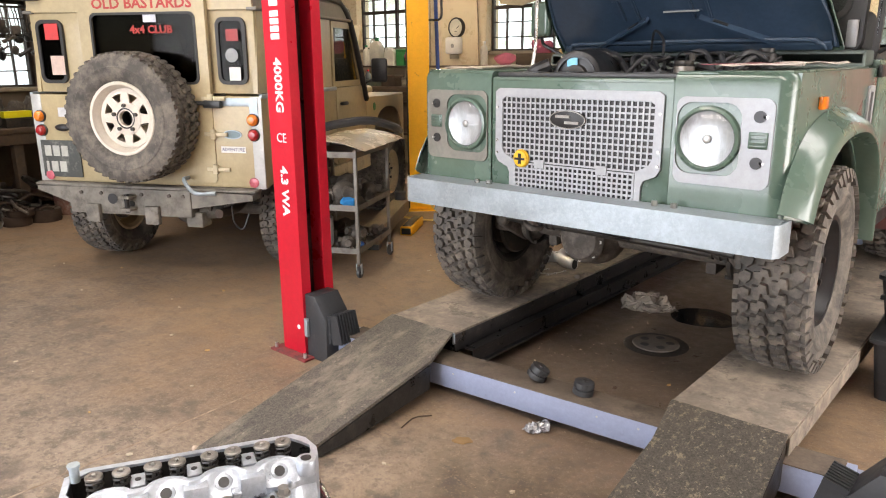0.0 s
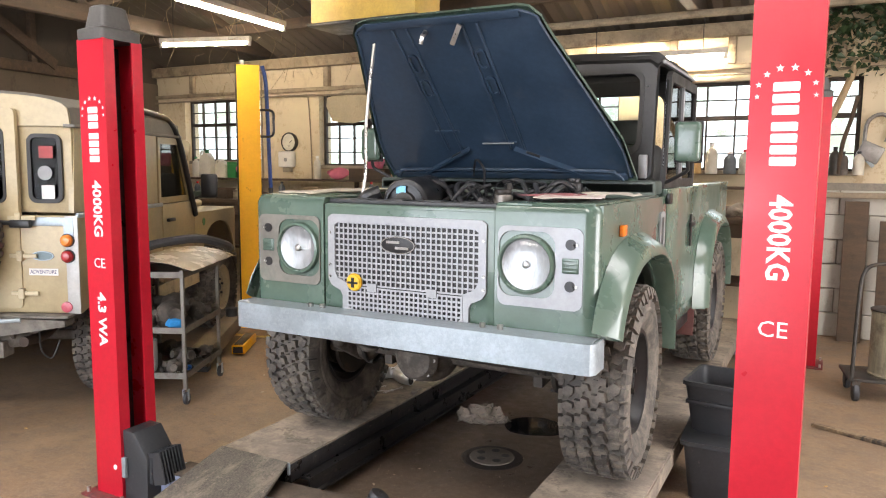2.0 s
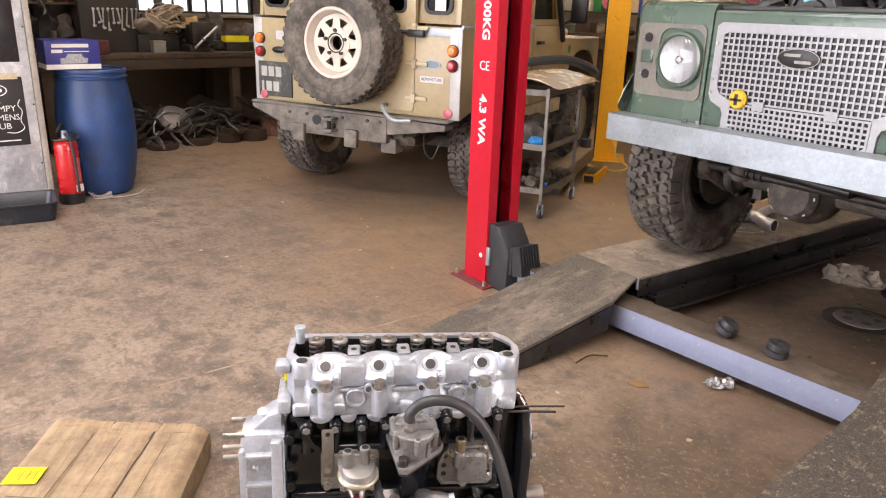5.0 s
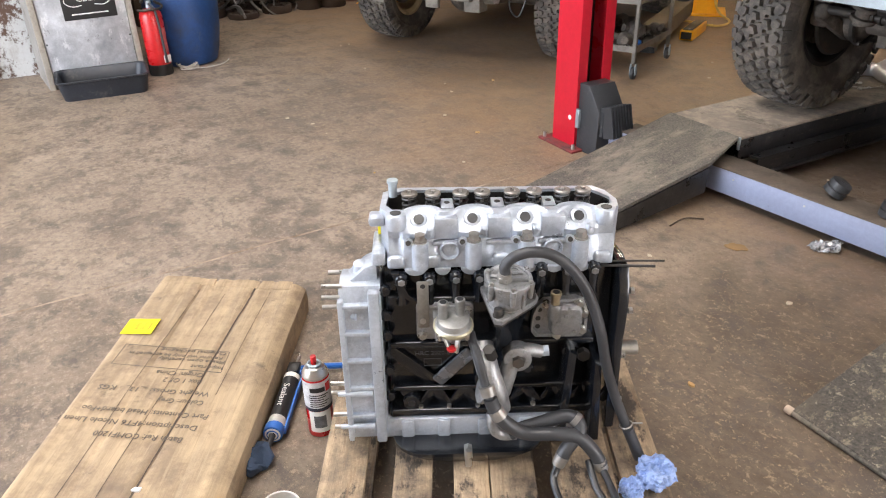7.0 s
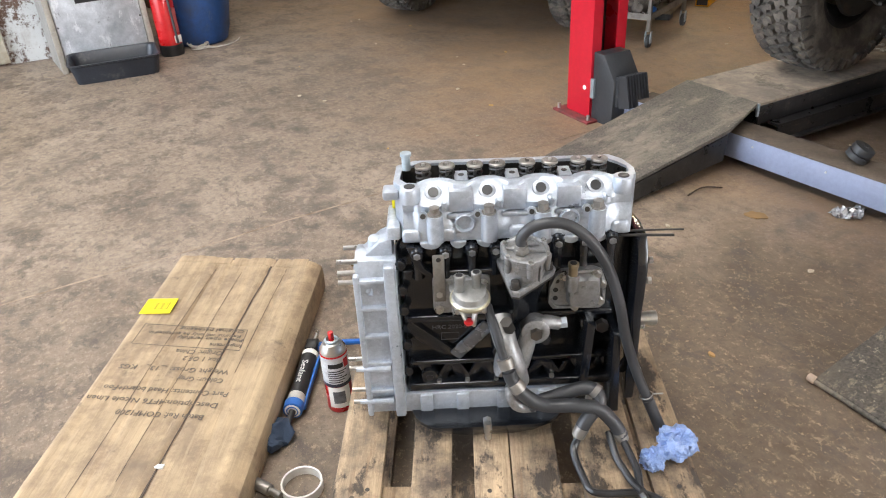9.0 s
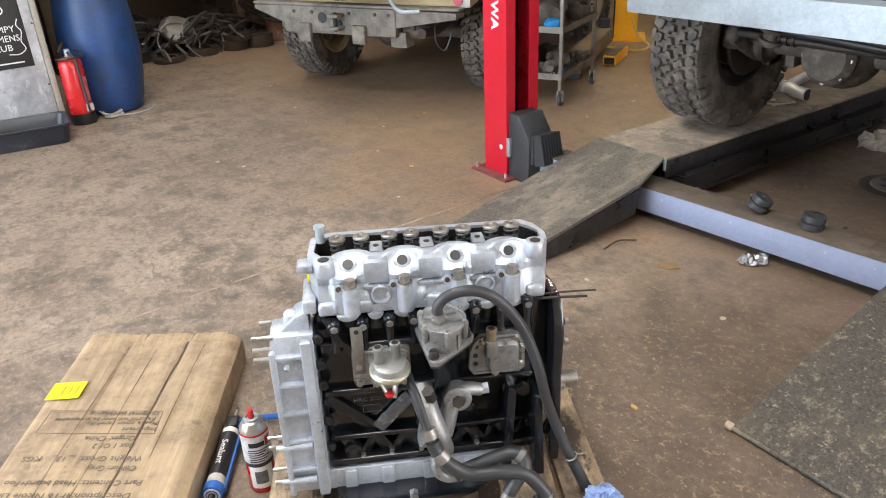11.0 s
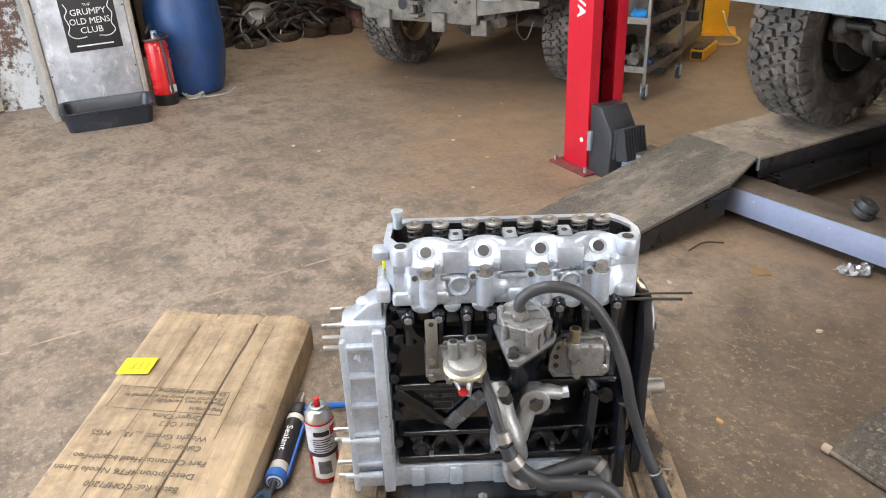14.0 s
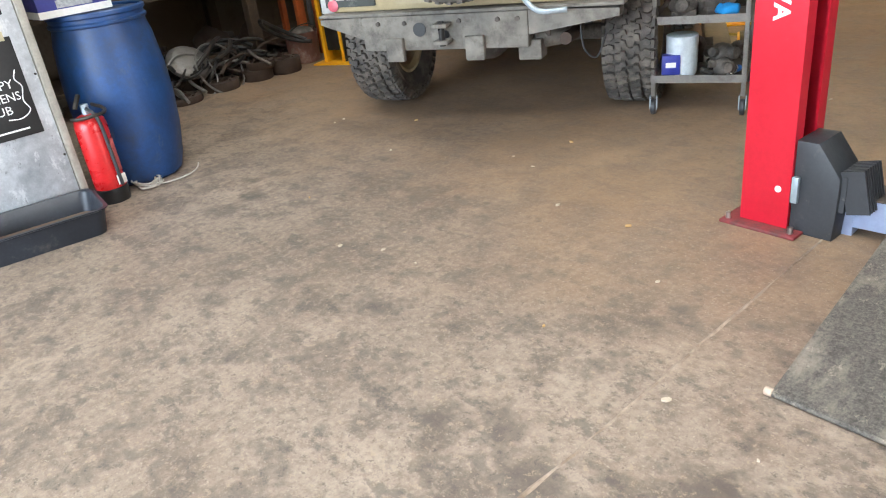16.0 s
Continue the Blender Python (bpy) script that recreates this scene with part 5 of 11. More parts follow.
k, _ = between((-0.13, 0.52, 1.315), (-0.2, 0.86, 1.325))
k = Matrix.Translation((-0.13, 0.519, 1.315)) @ k.to_3x3().to_4x4() @ Matrix.Rotation(math.pi, 4, "X")
part("cleaner_ring", lathe(bmesh.new(), [(0.082, 0.0), (0.084, 0.012), (0.076, 0.012), (0.074, 0.0)], 32, k), BLACK, ac)
part("cleaner_clamp", lathe(bmesh.new(), [(0.05, 0.0), (0.045, 0.02), (0.02, 0.022), (0, 0.015)], 24, k), DARK_METAL, ac)
part("sticker", box(bmesh.new(), -0.165, -0.118, 0.505, 0.508, 1.355, 1.388), mat("pale_blue_sticker", (0.2, 0.5, 0.7), 0.6), ac)
part("cleaner_intake", tube(bmesh.new(), [(-0.24, 0.5, 1.36), (-0.3, 0.47, 1.33), (-0.34, 0.5, 1.27)], 0.03, 10, 5), BLACK, ac)
bt = part("filter_bowl", rod(bmesh.new(), (0.23, 0.72, 1.18), (0.23, 0.72, 1.355), 0.041, seg=24, bev=0.008), WORN_STEEL, G, "grey steel filter bowl")
part("filter_head", rod(rod(bmesh.new(), (0.23, 0.72, 1.355), (0.23, 0.72, 1.375), 0.036, seg=24, bev=0.004), (0.25, 0.74, 1.375), (0.25, 0.74, 1.40), 0.012, seg=8), DARK_METAL, bt)
random.seed(5)
for k in range(30):
    x = random.uniform(-0.2, 0.45)
    pts = [(x, random.uniform(0.6, 0.85), random.uniform(1.25, 1.34))]
    for _ in range(3):
        q = pts[-1]
        pts.append((q[0] + random.uniform(-0.16, 0.16), q[1] + random.uniform(0.05, 0.16), 1.30 + random.uniform(-0.05, 0.1)))
    part("bay_hose", tube(bmesh.new(), pts, random.choice((0.006, 0.009, 0.012)), 7, 5), RUBBER_DARK, G)
for k in range(14):
    x = random.uniform(-0.35, 0.5)
    part("bay_wire", tube(bmesh.new(), [(x, 0.55 + 0.2 * random.random(), 1.30), (x + random.uniform(-0.08, 0.08), 0.85, 1.36 + 0.05 * random.random()), (x + random.uniform(-0.1, 0.1), 1.15, 1.36)], 0.0035, 6, 5), random.choice((BLACK, RUBBER_DARK, OIL_STEEL)), G)
part("reservoir", rod(rod(bmesh.new(), (0.42, 1.08, 1.30), (0.42, 1.08, 1.40), 0.04, seg=20, bev=0.006), (0.42, 1.08, 1.40), (0.42, 1.08, 1.42), 0.03, seg=20, bev=0.003), BLACK, G)
part("bonnet_cable", tube(bmesh.new(), [(-0.14, 1.2, 1.42), (-0.08, 1.1, 1.50), (0.0, 1.02, 1.46), (0.06, 0.9, 1.38), (0.12, 0.8, 1.34)], 0.006, 7, 6), BLACK, G)
part("brake_servo", rod(bmesh.new(), (0.33, 0.98, 1.27), (0.33, 1.22, 1.27), 0.1, seg=28, bev=0.02), BLACK, G)
for k in range(5):
    y = 0.48 + 0.13 * k
    part("bay_loom", tube(bmesh.new(), [(-0.36 + 0.02 * k, y, 1.26), (-0.28, y + 0.08, 1.33 + 0.01 * k), (-0.15, y + 0.2, 1.3)], 0.01, 7, 5), OIL_STEEL, G)

# bonnet, propped open
BL, BT = 0.96, 45.3
BM = Matrix.Translation((0.0, 1.27, 1.41)) @ Matrix.Rotation(radians(-BT), 4, "X")
# flat frame: x across, -y towards the free edge, z outwards
w0, w1 = 0.66, 0.455
bm = bmesh.new()
rows = []
for z, g in ((0.0, 0.0), (0.022, 0.004), (0.03, 0.022)):
    row = [(-w0 + g, 0, z), (w0 - g, 0, z), (w0 - 0.02 - g, -0.25, z)]
    row += [(w1 - g, -BL + 0.12, z), (w1 - 0.012 - g, -BL + 0.06 + g, z), (w1 - 0.05 - g, -BL + 0.012 + g, z), (w1 - 0.1, -BL + g, z)]
    row += [(-x, y, zz) for x, y, zz in row[::-1][:-2]]
    rows.append(row)
loft(bm, rows, True)
t = bmesh.new()
t.faces.new([t.verts.new(q) for q in rows[-1]])
join(bm, t)
bon = part("bonnet", bm, GREEN, G, "green bonnet standing open, navy underneath", BM)
bm = bmesh.new()
inner = [(x * 0.975, min(-0.012, y * 0.975), 0.004) for x, y, z in rows[0]]
prism(bm, [(x, y) for x, y, z in inner], 0.004, 0.010)
part("underside", bm, NAVY, bon, "navy painted underside")
for x, tilt in ((-0.2, 0.0), (0.13, 0.0)):
    for d in (-0.035, 0.035):
        part("rib", box(bmesh.new(), x + d - 0.006, x + d + 0.006, -BL + 0.06, -0.2, -0.006, 0.004, 0.002), NAVY, bon)
    for yy in (-0.72, -0.58):
        part("rib_slot", ring_plate(bmesh.new(), round_rect(x - 0.024, x + 0.024, yy - 0.05, yy + 0.05, 0.022, 5), round_rect(x - 0.014, x + 0.014, yy - 0.04, yy + 0.04, 0.013, 5), -0.006, 0.004), NAVY, bon)
for x, yy, w in ((-0.2, -0.32, 0.13), (0.06, -0.24, 0.16)):
    part("cross_rib", box(bmesh.new(), x - w / 2, x + w / 2, yy - 0.008, yy + 0.008, -0.004, 0.004, 0.002), NAVY, bon)
for s in (-1, 1):
    bm = bmesh.new()
    bar(bm, (s * 0.12, -0.21, 0.0), (s * 0.42, -0.05, 0.0), 0.012, 0.05)
    part("brace", bm, NAVY, bon)
    part("brace_slot", prism(bmesh.new(), round_rect(-0.035, 0.035, -0.01, 0.01, 0.009, 4), -0.012, -0.0005, Matrix.Translation((s * 0.2, -0.168, -0.002)) @ Matrix.Rotation(radians(s * 28), 4, "Z")), BLACK, bon)
part("edge_rail", box(bmesh.new(), -0.36, 0.36, -BL + 0.016, -BL + 0.05, -0.008, 0.004, 0.004), NAVY, bon)
for s in (-1, 1):
    part("side_flange", tube(bmesh.new(), [(s * (w0 - 0.03), -0.03, 0.0), (s * (w0 - 0.05), -0.26, 0.0), (s * (w1 - 0.012), -BL + 0.14, 0.0), (s * (w1 - 0.03), -BL + 0.06, 0.0), (s * (w1 - 0.1), -BL + 0.02, 0.0)], 0.007, 6, 4), NAVY, bon)
part("lower_lip", tube(bmesh.new(), [(-0.60, -0.012, -0.006), (-0.57, -0.055, -0.012), (-0.46, -0.075, -0.014), (0.46, -0.075, -0.014), (0.57, -0.055, -0.012), (0.60, -0.012, -0.006)], 0.009, 8, 5), NAVY, bon)
part("hinge_rail", box(bmesh.new(), -0.62, 0.62, -0.05, -0.012, -0.012, 0.004, 0.004), NAVY, bon)
part("bonnet_catch", tube(bmesh.new(), [(-0.08, -BL + 0.08, 0.0), (-0.08, -BL + 0.08, -0.04), (-0.09, -BL + 0.1, -0.055)], 0.01, 8, 4), STEEL, bon)
part("catch_hook", bar(bmesh.new(), (0.1, -BL + 0.05, -0.02), (0.05, -BL + 0.12, -0.05), 0.02, 0.012), STEEL, bon)
# bright steel rod put in as a highlight on the bonnet's underside
part("edge_glint", rod(bmesh.new(), (-0.03, -0.25, -0.012), (0.13, -0.25, -0.012), 0.004, seg=6), STEEL, bon)
# the open bonnet is sheared sideways to fit the camera's view
for ob in [bon] + list(bon.children):
    ob.data.transform(Matrix(((1, 0.033, 0, 0), (0, 1, 0, 0), (0, 0, 1, 0), (0, 0, 0, 1))))
part("bonnet_stay", tube(bmesh.new(), [(-0.30, 0.45, 1.33), (-0.315, 0.5, 1.45), (-0.33, 0.53, 1.66), (-0.36, 0.64, 2.0)], 0.0075, 8, 4), STEEL, G, "thin steel bonnet stay")

# scuttle, windscreen and cab
bm = bmesh.new()
box(bm, -0.74, 0.74, 1.28, 1.43, 1.345, 1.41, 0.012)
part("scuttle", bm, mat("dusty_green_scuttle", (0.07, 0.09, 0.08), 0.55, 0, 0.25, 5, (0.03, 0.03, 0.03), 0.35, 6), G)
WS = Matrix.Translation((0, 1.405, 1.40)) @ Matrix.Rotation(radians(-7), 4, "X") @ FACE_FRONT
ws = part("windscreen_frame", ring_plate(bmesh.new(), round_rect(-0.695, 0.695, 0, 0.60, 0.05, 6), round_rect(-0.63, 0.63, 0.14, 0.525, 0.06, 6), -0.02, 0.03, WS), BLACK, G, "black windscreen frame")
part("seal", ring_plate(bmesh.new(), round_rect(-0.64, 0.64, 0.13, 0.535, 0.062, 6), round_rect(-0.62, 0.62, 0.15, 0.515, 0.058, 6), 0.028, 0.036, WS), BLACK_VINYL, ws)
g = part("windscreen", prism(bmesh.new(), round_rect(-0.635, 0.635, 0.135, 0.53, 0.06, 6), 0.0, 0.004, WS), PANE, ws)
g.visible_shadow = False
for s in (-1, 1):
    part("screen_hinge", box(bmesh.new(), *sorted((s * 0.64, s * 0.68)), 1.35, 1.375, 1.42, 1.53, 0.006), ALU_PLATE, ws)
    part("vent_flap", box(bmesh.new(), *sorted((s * 0.1, s * 0.6)), 1.352, 1.362, 1.43, 1.51, 0.01), BLACK_VINYL, ws)
    part("cab_gutter", box(bmesh.new(), *sorted((s * 0.705, s * 0.725)), 1.48, 2.3, 1.96, 1.975, 0.003), ALU_PLATE, G)
rows = []
for y, top in ((1.43, 1.975), (1.47, 2.015), (1.6, 2.03), (2.1, 2.03), (2.26, 2.015), (2.3, 1.97)):
    rows.append([(-0.71, y, 1.96), (-0.705, y, top - 0.03), (-0.665, y, top), (-0.35, y, top + 0.01), (0, y, top + 0.013), (0.35, y, top + 0.01), (0.665, y, top), (0.705, y, top - 0.03), (0.71, y, 1.96)])
bm = bmesh.new()
loft(bm, rows)
part("cab_roof", solid(bm, 0.02), BLACK_VINYL, G, "black cab roof")
rear = part("cab_back", ring_plate(bmesh.new(), round_rect(-0.705, 0.705, 1.30, 1.98, 0.03, 5), round_rect(-0.56, 0.56, 1.45, 1.89, 0.06, 5), 0, 0.03, upright(0, 2.31, 0)), BLACK_VINYL, G)
g = part("rear_glass", prism(bmesh.new(), round_rect(-0.565, 0.565, 1.445, 1.895, 0.06, 5), 0.012, 0.016, upright(0, 2.31, 0)), PANE, rear)
g.visible_shadow = False
for x in (-0.36, 0.36):
    st = part("seat", box(bmesh.new(), x - 0.24, x + 0.24, 1.72, 2.18, 1.02, 1.2, 0.05, None, 3), SEAT, G)
    part("seat_back", box(bmesh.new(), x - 0.23, x + 0.23, 2.08, 2.2, 1.15, 1.6, 0.05, None, 3), SEAT, st)
    part("headrest", box(bmesh.new(), x - 0.12, x + 0.12, 2.1, 2.19, 1.60, 1.74, 0.035, None, 3), SEAT, st)
part("steering_wheel", lathe(bmesh.new(), [(0.19 + 0.015 * math.cos(a), 0.015 * math.sin(a)) for a in [2 * math.pi * i / 10 for i in range(10)]], 30, Matrix.Translation((-0.36, 1.62, 1.42)) @ Matrix.Rotation(radians(55), 4, "X"), True), BLACK, G)
part("dash", box(bmesh.new(), -0.68, 0.68, 1.42, 1.62, 1.22, 1.42, 0.03), BLACK_VINYL, G)
bm = box(bmesh.new(), -0.75, 0.75, 2.30, 3.6, 0.78, 0.82)
box(bm, -0.75, 0.75, 2.28, 2.31, 0.78, 1.36)
box(bm, -0.75, 0.75, 3.59, 3.62, 0.78, 1.36)
part("load_bed", bm, GREEN, G)

# chassis, axles and steering
bm = bmesh.new()
for x in (-0.43, 0.35):
    box(bm, x, x + 0.08, 0.36, 3.5, 0.745, 0.86, 0.006)
box(bm, -0.43, 0.43, 0.42, 0.5, 0.765, 0.85, 0.006)
box(bm, -0.43, 0.43, 1.5, 1.58, 0.745, 0.83, 0.006)
part("chassis", bm, GRIME, G)
for y, dx in ((FA, -0.16), (RA, 0.1)):
    ax = part("axle", rod(bmesh.new(), (-0.62, y, AX), (0.62, y, AX), 0.045), GRIME, G)
    part("differential", ball(bmesh.new(), (dx, y, AX), 0.14, 0.15, 0.14, 3), GRIME, ax)
    part("diff_cover", lathe(bmesh.new(), [(0.105, 0), (0.11, 0.02), (0.085, 0.05), (0.03, 0.065), (0, 0.066)], 24, upright(dx, y - 0.11, AX)), GRIME, ax)
    for a in range(8):
        part("cover_bolt", rod(bmesh.new(), (dx + 0.095 * math.cos(a * math.pi / 4), y - 0.145, AX + 0.095 * math.sin(a * math.pi / 4)), (dx + 0.095 * math.cos(a * math.pi / 4), y - 0.12, AX + 0.095 * math.sin(a * math.pi / 4)), 0.009, seg=6), STEEL, ax)
    for s in (-1, 1):
        part("swivel", ball(bmesh.new(), (s * 0.52, y, AX), 0.085, 0.085, 0.085, 3), GRIME, ax)
        spring = [(s * 0.40 + 0.06 * math.cos(q * 0.8), y + 0.06 * math.sin(q * 0.8), AX + 0.03 + q * 0.0068) for q in range(44)]
        part("coil_spring", tube(bmesh.new(), spring, 0.009, 6, 1), BLACK, ax)
        part("damper", rod(bmesh.new(), (s * 0.47, y + 0.09, AX), (s * 0.45, y + 0.1, AX + 0.42), 0.026), BLACK, ax)
        part("hub_flange", rod(bmesh.new(), (s * 0.52, y, AX), (s * 0.64, y, AX), 0.075, seg=18, bev=0.01), GRIME, ax)
part("track_rod", rod(bmesh.new(), (-0.56, FA - 0.2, 0.675), (0.56, FA - 0.2, 0.66), 0.017), DARK_METAL, G)
part("drag_link", rod(bmesh.new(), (-0.34, FA - 0.27, 0.745), (0.54, FA - 0.23, 0.675), 0.015), DARK_METAL, G)
part("steering_damper", rod(bmesh.new(), (-0.28, FA - 0.25, 0.715), (0.12, FA - 0.24, 0.69), 0.022), BLACK, G)
part("steering_box", box(bmesh.new(), -0.47, -0.37, 0.40, 0.54, 0.735, 0.86, 0.03, None, 3), GRIME, G)
for z0, z1, rr in ((0.64, 0.735, 0.03), (0.655, 0.672, 0.048), (0.70, 0.715, 0.048)):
    part("steering_joint", rod(bmesh.new(), (-0.36, FA - 0.22, z0), (-0.355, FA - 0.22, z1), rr, seg=18, bev=0.005), GRIME, G)
for x in (-0.33, -0.30, -0.27, 0.44, 0.47, 0.50):
    part("link_clamp", rod(bmesh.new(), (x, FA - 0.2, 0.672 - 0.013 * (x + 0.3)), (x + 0.012, FA - 0.2, 0.672 - 0.013 * (x + 0.3)), 0.024, seg=14), DARK_METAL, G)
for s in (-1, 1):
    part("ball_joint", ball(bmesh.new(), (s * 0.54, FA - 0.2, 0.665), 0.035), GRIME, G)
    part("brake_shield", lathe(bmesh.new(), [(0.075, 0.0), (0.15, 0.004), (0.158, 0.016), (0.152, 0.02), (0.14, 0.010), (0.075, 0.008)], 30, Matrix.Translation((s * 0.575, FA, AX)) @ Matrix.Rotation(radians(90 * s), 4, "Y")), DARK_METAL, G)
    part("steering_arm", bar(bmesh.new(), (s * 0.53, FA - 0.02, AX - 0.06), (s * 0.545, FA - 0.21, 0.66), 0.035, 0.05, None, 0.006), GRIME, G)
    part("spring_seat", rod(bmesh.new(), (s * 0.40, FA, AX + 0.02), (s * 0.40, FA, AX + 0.045), 0.085, seg=20), GRIME, G)
    part("swivel_seal", lathe(bmesh.new(), [(0.088, -0.012), (0.098, -0.008), (0.098, 0.008), (0.088, 0.012)], 24, Matrix.Translation((s * 0.475, FA, AX)) @ Matrix.Rotation(radians(90), 4, "Y")), DARK_METAL, G)
    for q in range(6):
        a = q * math.pi / 3
        part("seal_bolt", rod(bmesh.new(), (s * 0.45, FA + 0.092 * math.cos(a), AX + 0.092 * math.sin(a)), (s * 0.465, FA + 0.092 * math.cos(a), AX + 0.092 * math.sin(a)), 0.008, seg=6), DARK_METAL, G)
    part("brake_hose", tube(bmesh.new(), [(s * 0.42, FA - 0.1, 0.9), (s * 0.5, FA - 0.17, 0.82), (s * 0.56, FA - 0.19, 0.74), (s * 0.58, FA - 0.12, 0.70)], 0.007, 7, 5), RUBBER_DARK, G)
    part("chassis_outrigger", box(bmesh.new(), *sorted((s * 0.37, s * 0.46)), 0.40, 0.46, 0.745, 0.84, 0.01), GRIME, G)
    part("radius_arm", bar(bmesh.new(), (s * 0.38, FA - 0.02, 0.57), (s * 0.38, 1.62, 0.64), 0.04, 0.09), GRIME, G)
    part("brake_caliper", box(bmesh.new(), *sorted((s * 0.535, s * 0.62)), FA - 0.17, FA - 0.07, AX - 0.02, AX + 0.14, 0.02), GRIME, G)
part("gearbox", box(bmesh.new(), -0.16, 0.16, 1.1, 2.0, 0.55, 0.9, 0.05), GRIME, G)
part("engine_sump", box(bmesh.new(), -0.15, 0.15, 0.56, 1.1, 0.76, 1.0, 0.04), GRIME, G)
part("exhaust", tube(bmesh.new(), [(0.2, 1.0, 0.7), (0.24, 1.6, 0.58), (0.25, 2.4, 0.56), (0.3, 3.4, 0.7)], 0.028, 10, 5), RUSTY, G)
part("prop_shaft", rod(bmesh.new(), (-0.14, FA + 0.15, AX), (-0.05, 1.8, 0.62), 0.03), GRIME, G)

# what lies on the wings
bm = bmesh.new()
loft(bm, [[(-0.74 + 0.03 * i, 0.42 + 0.09 * j, 1.353 + 0.01 * noise.noise(Vector((i * 0.7, j * 0.6, 3)))) for i in range(8)] for j in range(10)])
lone("wing_cloth", solid(bm, 0.004), mat("paint_flecked_dust_sheet", (0.56, 0.50, 0.42), 0.9, 0, 0.2, 12, (0.3, 0.2, 0.14), 0.4, 12), pose(0.045, 0, 0), "pale stained dust sheet spread over the green wing", "dust sheet")
for x, y, a, c, w, h in ((0.60, 0.5, 12, (0.62, 0.55, 0.5), 0.24, 0.3), (0.52, 0.62, -14, (0.32, 0.1, 0.11), 0.2, 0.3), (0.66, 0.8, 25, (0.55, 0.5, 0.44), 0.2, 0.28)):
    bm = bmesh.new()
    loft(bm, [[(w * (i / 6 - 0.5), h * (j / 6 - 0.5), 0.008 * noise.noise(Vector((i * 0.5, j * 0.5, a)))) for i in range(7)] for j in range(7)])
    lone("paper_sheet", solid(bm, 0.002), mat("curled_paper", c, 0.8, 0, 0.12, 9), pose(x + 0.045, y, 1.356 + 0.002 * abs(a) / 5, 0, 0, a), "curled paper sheet lying on the green wing", "paper", "papers on the wing")


# ---- the cream hard-top ----
CW, RY = 0.83, -0.65
C = thing("cream_hardtop", pose(-3.204, 0.679, 0, 0, 0.4, 27.6) @ Matrix.Scale(0.961, 4), "old cream hard-top off-roader with a spare wheel on its back", "off-road vehicle")
# tub: rear panel and sides
bm = bmesh.new()
box(bm, -CW, CW, RY, RY + 0.03, 0.66, 1.235, 0.012)
part("rear_panel", bm, CREAM, C)
for s in (1, -1):
    low = arch(0, 0.60, 0.43, 14, 0, 180)
    bm = prism(bmesh.new(), [(RY + 0.02, 0.66)] + [q for q in low if q[1] > 0.62][::-1][::-1] + [(0.60, 0.64), (0.60, 1.235), (RY + 0.02, 1.235)], *sorted((s * (CW - 0.02), s * CW)), XZ)
    part("tub_side", bm, CREAM, C)
    part("waist_rail", box(bmesh.new(), *sorted((s * (CW - 0.01), s * (CW + 0.012))), RY, 0.6, 1.222, 1.25, 0.006), GALV, C)
    part("corner_capping", box(bmesh.new(), *sorted((s * (CW - 0.07), s * (CW + 0.004))), RY - 0.004, RY + 0.004, 0.66, 1.235, 0.002), mat("pale_grey_capping", (0.5, 0.5, 0.48), 0.5, 0.3, 0.15, 8), C)
    # upper side with a long window opening left plain, and the roof gutter
    bm = prism(bmesh.new(), [(RY + 0.03, 1.25), (0.60, 1.25), (0.60, 1.745), (RY + 0.07, 1.745)], *sorted((s * (CW - 0.06), s * (CW - 0.03))), XZ)
    part("upper_side", bm, CREAM, C)
    part("gutter", box(bmesh.new(), *sorted((s * (CW - 0.07), s * (CW + 0.0))), RY + 0.02, 1.05, 1.742, 1.762, 0.006), ROOF_GREY, C)
    # front door
    d = part("door", prism(bmesh.new(), [(0.615, 0.64), (1.27, 0.66), (1.29, 0.9), (1.29, 1.235), (0.615, 1.235)], *sorted((s * (CW - 0.03), s * (CW + 0.002))), XZ, 0.004), CREAM, C)
    outer = [(0.62, 1.24), (0.62, 1.735), (1.06, 1.735), (1.29, 1.24)]
    inner = [(0.66, 1.285), (0.66, 1.69), (1.03, 1.69), (1.22, 1.285)]
    part("window_surround", ring_plate(bmesh.new(), outer, inner, s * (CW - 0.055), s * (CW - 0.025), XZ), CREAM, d)
    g = part("door_glass", prism(bmesh.new(), inner, s * (CW - 0.044), s * (CW - 0.04), XZ), PANE_DARK, d)
    g.visible_shadow = False
    part("door_handle", box(bmesh.new(), *sorted((s * CW, s * (CW + 0.03))), 0.68, 0.8, 1.1, 1.125, 0.006), BLACK, d)
    part("door_mirror", box(bmesh.new(), *sorted((s * (CW + 0.06), s * (CW + 0.2))), 1.28, 1.31, 1.26, 1.46, 0.02), BLACK, C)
    part("mirror_arm", rod(bmesh.new(), (s * (CW - 0.02), 1.29, 1.24), (s * (CW + 0.1), 1.3, 1.30), 0.01), BLACK, C)
    # front wing
    low = arch(1.93, 0.60, 0.42, 14, 0, 180)
    bm = prism(bmesh.new(), [(1.30, 0.72)] + [q for q in low if q[1] > 0.62] + [(2.44, 0.66), (2.44, 1.10), (1.30, 1.135)], *sorted((s * (CW - 0.02), s * CW)), XZ)
    box(bm, *sorted((s * 0.5, s * CW)), 1.30, 2.44, 1.105, 1.125, 0.01)
    box(bm, *sorted((s * 0.45, s * CW)), 2.40, 2.44, 0.66, 1.11, 0.012)
    part("front_wing", bm, CREAM, C)
